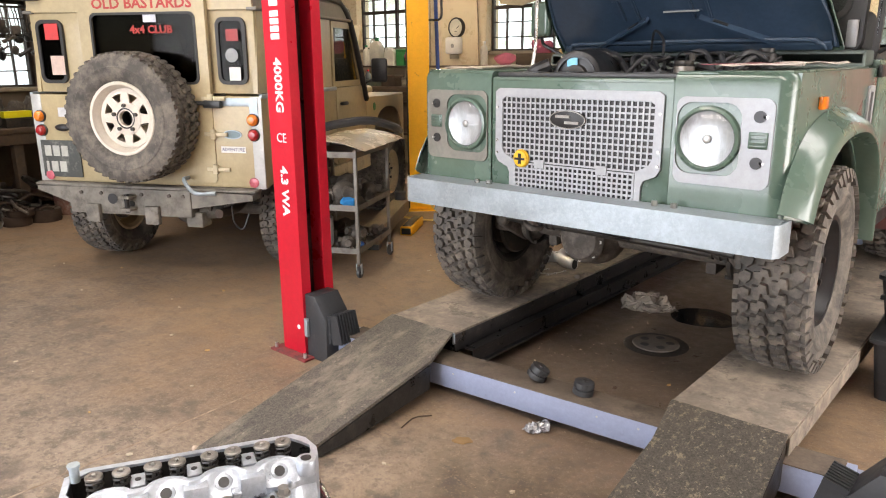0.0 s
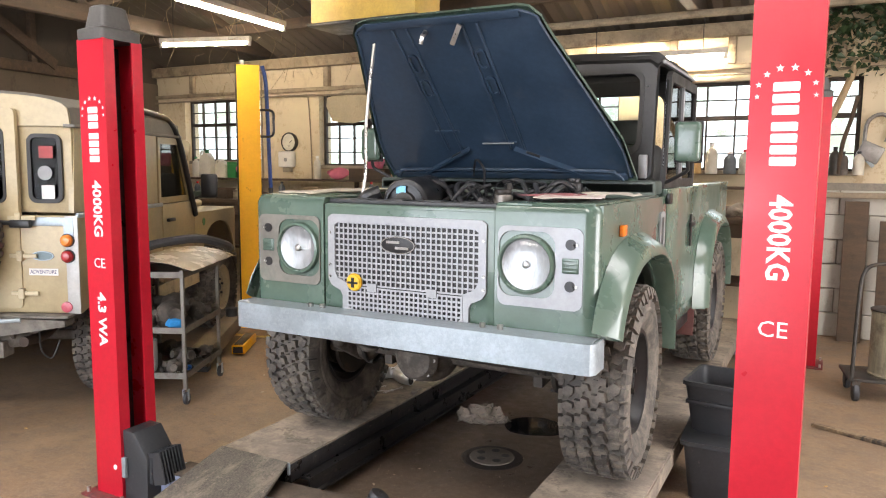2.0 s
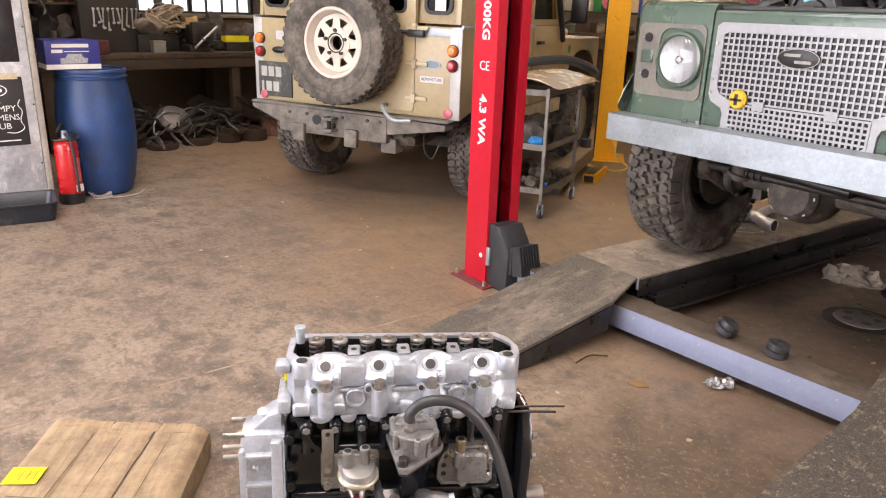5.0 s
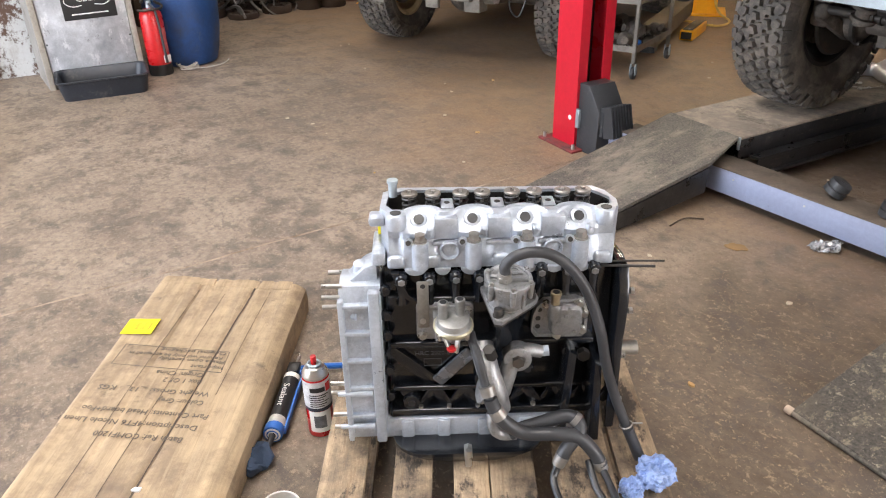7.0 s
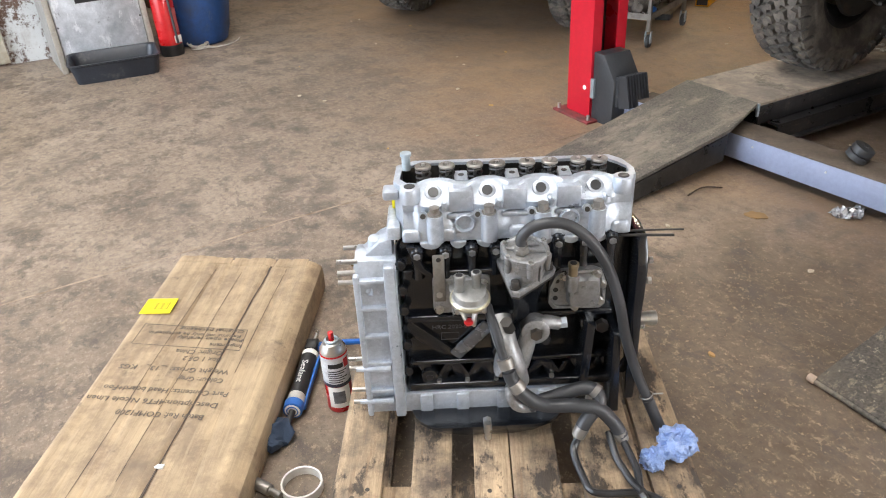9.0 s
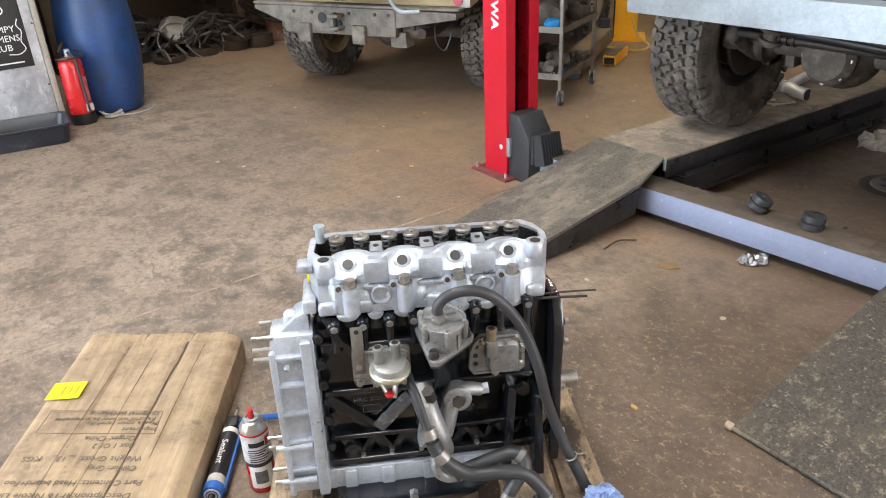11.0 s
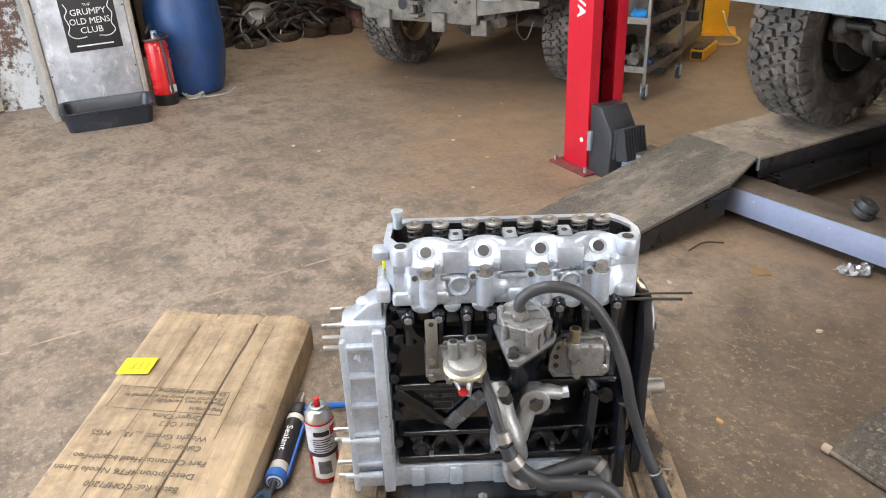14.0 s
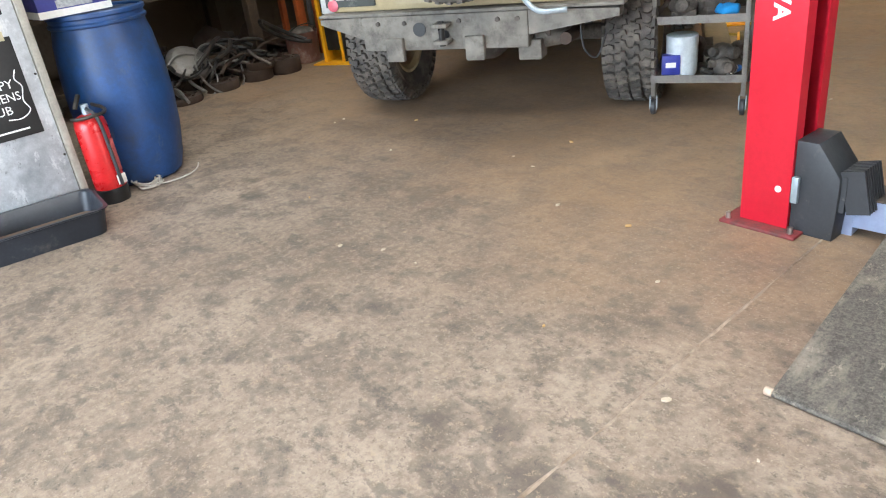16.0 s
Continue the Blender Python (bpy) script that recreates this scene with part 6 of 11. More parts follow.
    part("wing_badge", prism(bmesh.new(), [(1.52 + 0.035 * math.cos(a), 1.04 + 0.035 * math.sin(a)) for a in [2 * math.pi * i / 16 for i in range(16)]], s * CW, s * (CW + 0.003), XZ), GREEN_PLASTIC, C)
    part("sill", box(bmesh.new(), *sorted((s * (CW - 0.05), s * (CW - 0.004))), 0.45, 1.4, 0.52, 0.635, 0.01), CREAM_WORN, C)
    # outer roll-bar tube
    part("cage_tube", tube(bmesh.new(), [(s * 0.74, 0.0, 1.93), (s * 0.77, 0.7, 1.90), (s * 0.79, 0.92, 1.85), (s * 0.82, 1.05, 1.66), (s * 0.845, 1.24, 1.18), (s * 0.845, 1.27, 1.12)], 0.024, 10, 5), BLACK, C)
    for y, nm in ((0.0, "rear"), (1.93, "front")):
        wheel("cream", C, Matrix.Translation((s * 0.755, y, 0.39)) @ (Matrix() if s > 0 else FLIP), mat("cream_wheel_paint", (0.55, 0.44, 0.26), 0.5, 0, 0.15, 8, (0.2, 0.15, 0.1), 0.35, 7), 0.385, 0.125, 0.205, 8, "cream steel wheel with a mud tyre")
    # lamps on the rear panel
    for z, mt, nm in ((1.093, AMBER, "amber rear lamp"), (1.0, RED_LENS, "red rear lamp")):
        lp = part("rear_lamp", lathe(bmesh.new(), [(0.040, 0), (0.040, 0.012), (0.036, 0.016), (0.036, 0)], 20, upright(s * 0.775, RY, z)), BLACK, C, nm)
        part("lens", lathe(bmesh.new(), [(0.036, 0.008), (0.034, 0.028), (0.022, 0.042), (0, 0.046)], 20, upright(s * 0.775, RY, z)), mt, lp)
    part("reflector", lathe(bmesh.new(), [(0.032, 0), (0.032, 0.01), (0.02, 0.014), (0, 0.014)], 16, upright(s * 0.755, RY - 0.002, 0.70)), mat("faded_pink_reflector", (0.5, 0.1, 0.13), 0.3), C)
    # rear quarter windows
    x0, x1 = sorted((s * 0.545, s * 0.745))
    part("quarter_seal", ring_plate(bmesh.new(), round_rect(x0, x1, 1.305, 1.705, 0.05, 5), round_rect(x0 + 0.022, x1 - 0.022, 1.327, 1.683, 0.035, 5), 0.0, 0.018, upright(0, RY + 0.038, 0)), BLACK_VINYL, C)
    part("quarter_glass", prism(bmesh.new(), round_rect(x0 + 0.018, x1 - 0.018, 1.322, 1.688, 0.036, 5), 0.004, 0.008, upright(0, RY + 0.038, 0)), PANE_DIM, C)

# upper rear wall between gutter and waist, with the door opening
bm = bmesh.new()
for x0, x1, z0, z1 in ((-CW + 0.035, -0.345, 1.25, 1.745), (0.455, CW - 0.035, 1.25, 1.745), (-CW + 0.035, CW - 0.035, 1.7455, 1.80)):
    box(bm, x0, x1, RY + 0.042, RY + 0.07, z0, z1, 0.003)
part("upper_rear", bm, CREAM, C)
# roof: rounded section, cream rear rim
rows = []
for y, lift in ((RY + 0.03, -0.02), (RY + 0.08, 0.0), (0.3, 0.01), (0.95, 0.0), (1.08, -0.04)):
    row = []
    for i in range(17):
        u = -1 + i / 8
        row.append((0.80 * math.copysign(abs(math.sin(u * math.pi / 2)) ** 0.75, u), y, 1.762 + (0.195 + lift) * (max(0.0, math.cos(u * math.pi / 2))) ** 0.42))
    rows.append(row)
bm = bmesh.new()
loft(bm, rows)
part("roof", solid(bm, 0.012), ROOF_GREY, C, "dull grey rounded roof")
bm = bmesh.new()
t = bmesh.new()
t.faces.new([t.verts.new((x, RY + 0.024, z)) for x, y, z in rows[0]] + [t.verts.new((0.78, RY + 0.024, 1.75)), t.verts.new((-0.78, RY + 0.024, 1.75))])
join(bm, t)
part("roof_end", solid(bm, 0.02), CREAM, C)
part("roof_lamp", box(bmesh.new(), -0.79, -0.66, RY - 0.05, RY + 0.02, 1.82, 1.92, 0.02), BLACK, C)

# rear door with spare wheel
rd = part("rear_door", ring_plate(bmesh.new(), round_rect(-0.39, 0.50, 0.69, 1.845, 0.03, 5), round_rect(-0.30, 0.43, 1.31, 1.735, 0.04, 5), 0, 0.03, upright(0, RY + 0.02, 0)), CREAM, C, "cream rear door")
part("door_skin", box(bmesh.new(), -0.385, 0.495, RY + 0.012, RY + 0.022, 0.70, 1.31), CREAM, rd)
part("door_glass", prism(bmesh.new(), round_rect(-0.30, 0.43, 1.31, 1.735, 0.04, 5), 0.008, 0.012, upright(0, RY + 0.02, 0)), PANE_DIM, rd)
part("glass_seal", ring_plate(bmesh.new(), round_rect(-0.305, 0.435, 1.305, 1.74, 0.042, 5), round_rect(-0.29, 0.42, 1.32, 1.725, 0.036, 5), 0.028, 0.036, upright(0, RY + 0.02, 0)), BLACK_VINYL, rd)
lettering("glass_words", "4x4 CLUB", 0.065, FADED_RED, rd, upright(0.12, RY - 0.002, 1.635), 0.30, 0.002)
part("glass_sticker", box(bmesh.new(), 0.07, 0.16, RY - 0.002, RY + 0.0, 1.68, 1.725), mat("white_and_blue_sticker", (0.6, 0.62, 0.7), 0.5), rd)
lettering("roof_words", "RIDGE LANE", 0.086, FADED_RED, C, upright(0.07, RY + 0.0215, 1.888), 0.58, 0.0022)
lettering("door_words", "OLD BASTARDS", 0.086, FADED_RED, rd, upright(0.07, RY - 0.012, 1.79), 0.70, 0.0022)
for z in (0.78, 1.0, 1.22):
    part("door_hinge", box(box(bmesh.new(), 0.44, 0.60, RY - 0.025, RY - 0.012, z - 0.012, z + 0.012, 0.003), 0.485, 0.52, RY - 0.035, RY - 0.008, z - 0.03, z + 0.03, 0.006), CREAM_WORN, rd)
part("door_latch", box(bmesh.new(), 0.46, 0.58, RY - 0.05, RY - 0.012, 1.165, 1.21, 0.008), BLACK, rd)
part("latch_rod", rod(bmesh.new(), (0.3, RY - 0.03, 1.2), (0.48, RY - 0.03, 1.19), 0.013), BLACK, rd)
part("waist_strap", box(bmesh.new(), 0.56, CW - 0.02, RY - 0.006, RY + 0.002, 1.175, 1.225, 0.002), GALV, C)
part("stay_strap", box(bmesh.new(), CW - 0.075, CW - 0.02, RY - 0.008, RY - 0.004, 1.12, 1.22), GALV, C)
oval = [(0.066 * math.cos(2 * math.pi * i / 24), 0.028 * math.sin(2 * math.pi * i / 24)) for i in range(24)]
bd = part("oval_badge", prism(bmesh.new(), oval, 0, 0.004, upright(0.625, RY - 0.003, 1.0)), mat("grey_oval_badge", (0.12, 0.16, 0.17), 0.4, 0.4), C, "grey oval badge")
part("badge_rim", ring_plate(bmesh.new(), oval, [(x * 0.9, y * 0.82) for x, y in oval], 0.004, 0.006, upright(0.625, RY - 0.003, 1.0)), GALV, bd)
stk = part("adventure_sticker", box(bmesh.new(), 0.54, 0.71, RY - 0.004, RY - 0.0005, 0.885, 0.925), PAPER, C)
lettering("sticker_words", "ADVENTURE", 0.032, mat("dark_blue_print", (0.03, 0.04, 0.14), 0.6), stk, upright(0.625, RY - 0.005, 0.905), 0.155)
pl = part("number_plate", box(bmesh.new(), -0.80, -0.50, RY - 0.012, RY - 0.001, 0.69, 0.935, 0.004), mat("dusty_black_plate", (0.06, 0.065, 0.06), 0.7, 0, 0.3, 12, (0.26, 0.26, 0.23), 0.42, 9), C, "dusty old number plate")
for x0, w, z in ((-0.77, 0.05, 0.865), (-0.705, 0.05, 0.865), (-0.64, 0.05, 0.865), (-0.77, 0.02, 0.76), (-0.73, 0.05, 0.76), (-0.665, 0.05, 0.76)):
    part("plate_bar", box(bmesh.new(), x0, x0 + w, RY - 0.0145, RY - 0.012, z - 0.035, z + 0.035), mat("greyed_plate_white", (0.42, 0.42, 0.38), 0.7, 0, 0.2, 20), pl)
part("handle_oval", ball(bmesh.new(), (-0.61, RY - 0.01, 1.02), 0.06, 0.02, 0.025), BLACK, C)
for x, z, w, h, c in ((-0.62, 1.63, 0.10, 0.1, (0.6, 0.05, 0.05)), (-0.6, 1.42, 0.1, 0.12, (0.6, 0.45, 0.38)), (0.66, 1.6, 0.08, 0.07, (0.35, 0.06, 0.06)), (0.665, 1.37, 0.075, 0.08, (0.65, 0.65, 0.62)), (-0.6, 1.12, 0.07, 0.06, (0.55, 0.55, 0.55))):
    part("sticker", box(bmesh.new(), x - w / 2, x + w / 2, RY - 0.0035 if z < 1.2 else RY + 0.012, RY - 0.0005 if z < 1.2 else RY + 0.016, z - h / 2, z + h / 2), mat("window_sticker", c, 0.6, 0, 0.15, 25), C)
part("round_sticker", rod(bmesh.new(), (0.65, RY + 0.012, 1.48), (0.65, RY + 0.016, 1.48), 0.042, seg=20), mat("grey_round_sticker", (0.3, 0.31, 0.31), 0.6, 0, 0.2, 40), C)
part("side_sticker", box(bmesh.new(), CW - 0.03, CW - 0.026, -0.28, -0.16, 1.5, 1.6), GREEN_PLASTIC, C)

# spare wheel: face outwards, to -y
SP = Matrix.Translation((0.03, RY - 0.15, 1.107)) @ Matrix.Rotation(radians(-90), 4, "Z")
wheel("spare", C, SP, mat("chalky_white_wheel_paint", (0.62, 0.56, 0.48), 0.55, 0, 0.12, 9, (0.4, 0.3, 0.22), 0.3, 8), 0.40, 0.125, 0.217, 8, "white eight-spoke spare wheel on the rear door")
part("spare_bracket", rod(bmesh.new(), (0.04, RY + 0.02, 1.105), (0.04, RY - 0.12, 1.105), 0.05), BLACK, C)

# rear crossmember, step, tow gear and exhaust
bm = bmesh.new()
box(bm, -0.55, 0.35, RY - 0.1, RY + 0.02, 0.47, 0.645, 0.01)
prism(bm, [(-0.80, 0.64), (-0.80, 0.615), (-0.55, 0.53), (-0.55, 0.645)], -RY - 0.02, -RY + 0.09, FACE_FRONT)
prism(bm, [(0.35, 0.645), (0.35, 0.53), (0.78, 0.60), (0.78, 0.635)], -RY - 0.02, -RY + 0.09, FACE_FRONT)
cm = part("rear_crossmember", bm, MUDDY, C, "muddy galvanised rear crossmember")
for x, z, r in ((-0.22, 0.575, 0.035), (-0.08, 0.545, 0.022)):
    part("crossmember_hole", rod(bmesh.new(), (x, RY - 0.104, z), (x, RY - 0.098, z), r, seg=18), BLACK, cm)
part("tow_pin", rod(bmesh.new(), (-0.08, RY - 0.15, 0.5), (-0.08, RY - 0.15, 0.62), 0.016), OIL_STEEL, cm)
for z0 in (0.51, 0.59):
    part("tow_jaw", box(bmesh.new(), -0.12, -0.04, RY - 0.18, RY - 0.1, z0, z0 + 0.02, 0.004), MUDDY, cm)
for x in (-0.36, 0.08):
    part("crossmember_pad", box(bmesh.new(), x - 0.05, x + 0.05, RY - 0.135, RY - 0.1, 0.42, 0.54, 0.008), MUDDY, cm)
for x in (-0.45, -0.3, 0.0, 0.2, 0.3):
    part("crossmember_bolt", rod(bmesh.new(), (x, RY - 0.112, 0.61), (x, RY - 0.1, 0.61), 0.012, seg=6), GRIME, cm)
part("grab_handle", tube(bmesh.new(), [(0.3, RY - 0.02, 0.72), (0.33, RY - 0.12, 0.72), (0.42, RY - 0.16, 0.65), (0.55, RY - 0.13, 0.645)], 0.013, 8, 5), GALV, C)
part("step_ledge", box(bmesh.new(), -0.81, 0.80, RY - 0.09, RY - 0.001, 0.646, 0.662, 0.004), MUDDY, C)
part("tail_pipe", tube(bmesh.new(), [(0.52, RY - 0.06, 0.50), (0.52, RY + 0.2, 0.5), (0.45, 0.1, 0.62), (0.4, 1.0, 0.55)], 0.03, 12, 5), RUSTY, C)
part("exhaust_box", rod(bmesh.new(), (0.34, RY + 0.0, 0.49), (0.46, RY + 0.1, 0.49), 0.05, seg=18, bev=0.01), MUDDY, C)
part("tow_bracket", box(bmesh.new(), 0.28, 0.40, RY - 0.06, RY + 0.05, 0.40, 0.5, 0.01), MUDDY, C)
part("hanging_wire", tube(bmesh.new(), [(0.58, RY, 0.55), (0.6, RY - 0.02, 0.44), (0.66, RY - 0.02, 0.40), (0.7, RY, 0.5)], 0.005, 6, 5), BLACK, C)
bm = bmesh.new()
for x in (-0.43, 0.35):
    box(bm, x, x + 0.08, RY, 2.5, 0.5, 0.64, 0.006)
part("chassis", bm, GRIME, C)
for y in (0.0, 1.93):
    ax = part("axle", rod(bmesh.new(), (-0.66, y, 0.39), (0.66, y, 0.39), 0.045), GRIME, C)
    part("differential", ball(bmesh.new(), (-0.12, y, 0.39), 0.14, 0.15, 0.14, 3), GRIME, ax)
    for s in (-1, 1):
        part("coil_spring", tube(bmesh.new(), [(s * 0.45 + 0.06 * math.cos(q * 0.8), y + 0.06 * math.sin(q * 0.8), 0.4 + q * 0.0066) for q in range(38)], 0.009, 6, 1), BLACK, ax)
part("bonnet", box(bmesh.new(), -0.52, 0.52, 1.33, 2.42, 1.115, 1.19, 0.03, None, 3), CREAM, C)
part("scuttle", box(bmesh.new(), -CW + 0.01, CW - 0.01, 1.20, 1.34, 0.9, 1.24, 0.02), CREAM, C)
ws2 = part("windscreen_frame", ring_plate(bmesh.new(), round_rect(-0.76, 0.76, 0, 0.53, 0.04, 4), round_rect(-0.70, 0.70, 0.07, 0.47, 0.05, 4), -0.02, 0.02, Matrix.Translation((0, 1.26, 1.235)) @ Matrix.Rotation(radians(-20), 4, "X") @ FACE_FRONT), CREAM, C)
g = part("windscreen", prism(bmesh.new(), round_rect(-0.70, 0.70, 0.07, 0.47, 0.05, 4), -0.002, 0.002, Matrix.Translation((0, 1.26, 1.235)) @ Matrix.Rotation(radians(-20), 4, "X") @ FACE_FRONT), PANE, ws2)
g.visible_shadow = False
part("front_bumper", box(bmesh.new(), -0.8, 0.8, 2.5, 2.6, 0.52, 0.64, 0.01), BLACK, C)
part("nose", box(bmesh.new(), -0.45, 0.45, 2.36, 2.44, 0.66, 1.12, 0.01), CREAM, C)
for s in (-1, 1):
    part("seat_back", box(bmesh.new(), s * 0.4 - 0.23, s * 0.4 + 0.23, 0.62, 0.74, 0.95, 1.5, 0.05), SEAT, C)
part("load_floor", box(bmesh.new(), -CW + 0.03, CW - 0.03, RY + 0.04, 1.25, 0.70, 0.74), GRIME, C)
part("net_line", tube(bmesh.new(), [(-0.05, RY + 0.1, 1.3), (0.25, RY + 0.1, 1.5), (0.45, RY + 0.12, 1.66)], 0.004, 6, 3), GALV, C)
part("net_line", tube(bmesh.new(), [(0.15, RY + 0.1, 1.3), (0.3, RY + 0.1, 1.55), (0.2, RY + 0.12, 1.7)], 0.004, 6, 3), GALV, C)


# ---- two-post lift and trolley beside it ----
def yellow_post(m, label):
    p = thing("yellow_lift_post", m, label, "lift post", "posts of the yellow lift")
    bm = prism(bmesh.new(), [(-0.093, -0.09), (0.093, -0.09), (0.093, 0.16), (0.07, 0.16), (0.07, -0.065), (-0.07, -0.065), (-0.07, 0.16), (-0.093, 0.16)], 0.012, 2.24)
    part("column", bm, YELLOW, p, "scratched yellow steel column")
    part("column_edge", box(bmesh.new(), -0.106, -0.0935, -0.085, 0.15, 0.012, 2.24, 0.002), OIL_STEEL, p)
    part("base_plate", box(bmesh.new(), -0.17, 0.17, -0.17, 0.22, 0, 0.012, 0.003), YELLOW, p)
    part("carriage", box(bmesh.new(), -0.065, 0.065, -0.06, 0.14, 0.1, 0.55, 0.01), OIL_STEEL, p)
    part("top_cap", rod(bmesh.new(), (-0.05, 0.02, 2.24), (-0.05, 0.02, 2.29), 0.02), GALV, p)
    part("hose_guide", tube(bmesh.new(), [(0.094, 0.1, 1.88), (0.20, 0.1, 1.87), (0.21, 0.1, 1.78), (0.20, 0.1, 1.66), (0.094, 0.1, 1.65)], 0.011, 8, 4), OIL_STEEL, p)
    part("air_hose", tube(bmesh.new(), [(0.12, 0.1, 2.26), (0.15, 0.12, 2.1), (0.165, 0.12, 1.6), (0.175, 0.11, 1.2)], 0.017, 8, 5), mat("blue_air_hose", (0.03, 0.08, 0.36), 0.45), p, "blue hose down the column")
    part("lower_hose", tube(bmesh.new(), [(0.175, 0.11, 1.2), (0.18, 0.1, 0.8), (0.19, 0.1, 0.3)], 0.02, 8, 5), RUBBER_DARK, p)
    return p


yellow_post(pose(-3.2, 2.95, 0, 0, 0, 43) @ Matrix.Scale(1.05, 4), "tall yellow steel lift post with a blue hose")
yellow_post(pose(-5.35, 0.9, 0, 0, 0, 206), "yellow steel lift post behind the cream vehicle")
arm = thing("floor_beam", pose(-2.71, 2.277, 0, 0, 0, 30), "stub of yellow steel box beam on the concrete floor", "steel beam", "beams of the yellow lift")
part("arm_tube", box(bmesh.new(), 0, 0.10, -0.32, 0.1, 0.004, 0.075, 0.006), YELLOW, arm)
part("arm_mouth", box(bmesh.new(), 0.012, 0.088, -0.324, -0.3195, 0.014, 0.064), BLACK, arm)
part("arm_top", box(bmesh.new(), 0.015, 0.085, -0.3, 0.08, 0.0755, 0.084, 0.002), OIL_STEEL, arm)
far_arm = thing("floor_beam", pose(-2.37, 1.5, 0, 0, 0, 33.4), "dusty steel box beam lying under the cream vehicle", "steel beam", "beams of the yellow lift")
part("arm_tube", box(bmesh.new(), -0.07, 0.07, 0.0, 1.25, 0.05, 0.17, 0.008), mat("dusty_brown_arm", (0.2, 0.155, 0.10), 0.8, 0, 0.3, 8), far_arm)
part("arm_pad", rod(bmesh.new(), (0, 1.2, 0.17), (0, 1.2, 0.24), 0.05), RUBBER_DARK, far_arm)
part("arm_foot", box(bmesh.new(), -0.05, 0.05, 0.05, 0.15, 0, 0.05), OIL_STEEL, far_arm)
bm = tube(bmesh.new(), [(-3.0, 2.45, 0.02), (-2.85, 2.38, 0.05), (-2.66, 2.5, 0.03), (-2.72, 2.72, 0.03), (-2.95, 2.84, 0.06), (-3.05, 2.86, 0.2)], 0.009, 8, 6)
lone("air_line", bm, mat("pale_yellow_hose", (0.62, 0.45, 0.12), 0.5), Matrix(), "pale yellow air line curled on the floor by the lift", "hose")

TRO = pose(-2.31, 0.80, 0, 0, 0, 26) @ Matrix.Scale(0.975, 4)
T = thing("tool_trolley", TRO, "three-tier steel workshop trolley on castors, loaded with parts", "trolley")
TW, TD = 0.43, 0.62
TROLLEY_STEEL = mat("grubby_trolley_steel", (0.19, 0.175, 0.155), 0.55, 0.5, 0.3, 8, (0.08, 0.065, 0.05), 0.4, 9)
for x in (0, TW):
    for y in (0, TD):
        leg = part("leg", box(bmesh.new(), x - 0.011, x + 0.011, y - 0.011, y + 0.011, 0.10, 0.86, 0.002), TROLLEY_STEEL, T)
        part("castor", lathe(bmesh.new(), [(0.0, 0.012), (0.036, 0.012), (0.04, 0.007), (0.04, -0.007), (0.036, -0.012), (0, -0.012)], 18, Matrix.Translation((x, y + 0.012, 0.04)) @ Matrix.Rotation(radians(90), 4, "Y")), RUBBER_DARK, leg)
        part("castor_fork", box(box(bmesh.new(), x - 0.019, x - 0.014, y - 0.008, y + 0.02, 0.03, 0.1), x + 0.014, x + 0.019, y - 0.008, y + 0.02, 0.03, 0.1), GALV, leg)
for z, nm in ((0.84, "top_tray"), (0.49, "middle_shelf"), (0.20, "bottom_shelf")):
    bm = box(bmesh.new(), -0.012, TW + 0.012, -0.012, TD + 0.012, z - 0.028, z - 0.022)
    for a in ((-0.014, TW + 0.014, -0.014, -0.008), (-0.014, TW + 0.014, TD + 0.008, TD + 0.014), (-0.014, -0.008, -0.014, TD + 0.014), (TW + 0.008, TW + 0.014, -0.014, TD + 0.014)):
        box(bm, *a, z - 0.03, z + 0.008)
    part(nm, bm, TROLLEY_STEEL, T)


def on_trolley(x, y, z, turn=0):
    return TRO @ pose(x, y, z, 0, 0, turn)


random.seed(11)
# a part-wrapped wing panel lying over the top tray
bm = bmesh.new()
loft(bm, [[(-0.06 + 0.6 * i / 12, -0.1 + 0.8 * j / 9, 0.87 + 0.06 * math.sin(i / 12 * math.pi) + 0.012 * noise.noise(Vector((i * 0.9, j * 0.8, 2)))) for i in range(13)] for j in range(10)])
lone("plastic_sheet", solid(bm, 0.003), mat("crumpled_clear_sheet", (0.55, 0.46, 0.33), 0.25, 0, 0.15, 9, bump=0.3, bump_scale=20), TRO, "crumpled cream-tinted plastic sheet over the trolley's top tray", "plastic sheet")
bm = tube(bmesh.new(), [(0.05, 0.1, 0.95), (0.2, 0.2, 1.0), (0.4, 0.35, 1.02), (0.52, 0.5, 0.97), (0.5, 0.7, 0.92)], 0.03, 10, 5)
lone("rubber_duct", bm, RUBBER_DARK, TRO, "thick black rubber duct lying on the trolley", "duct")
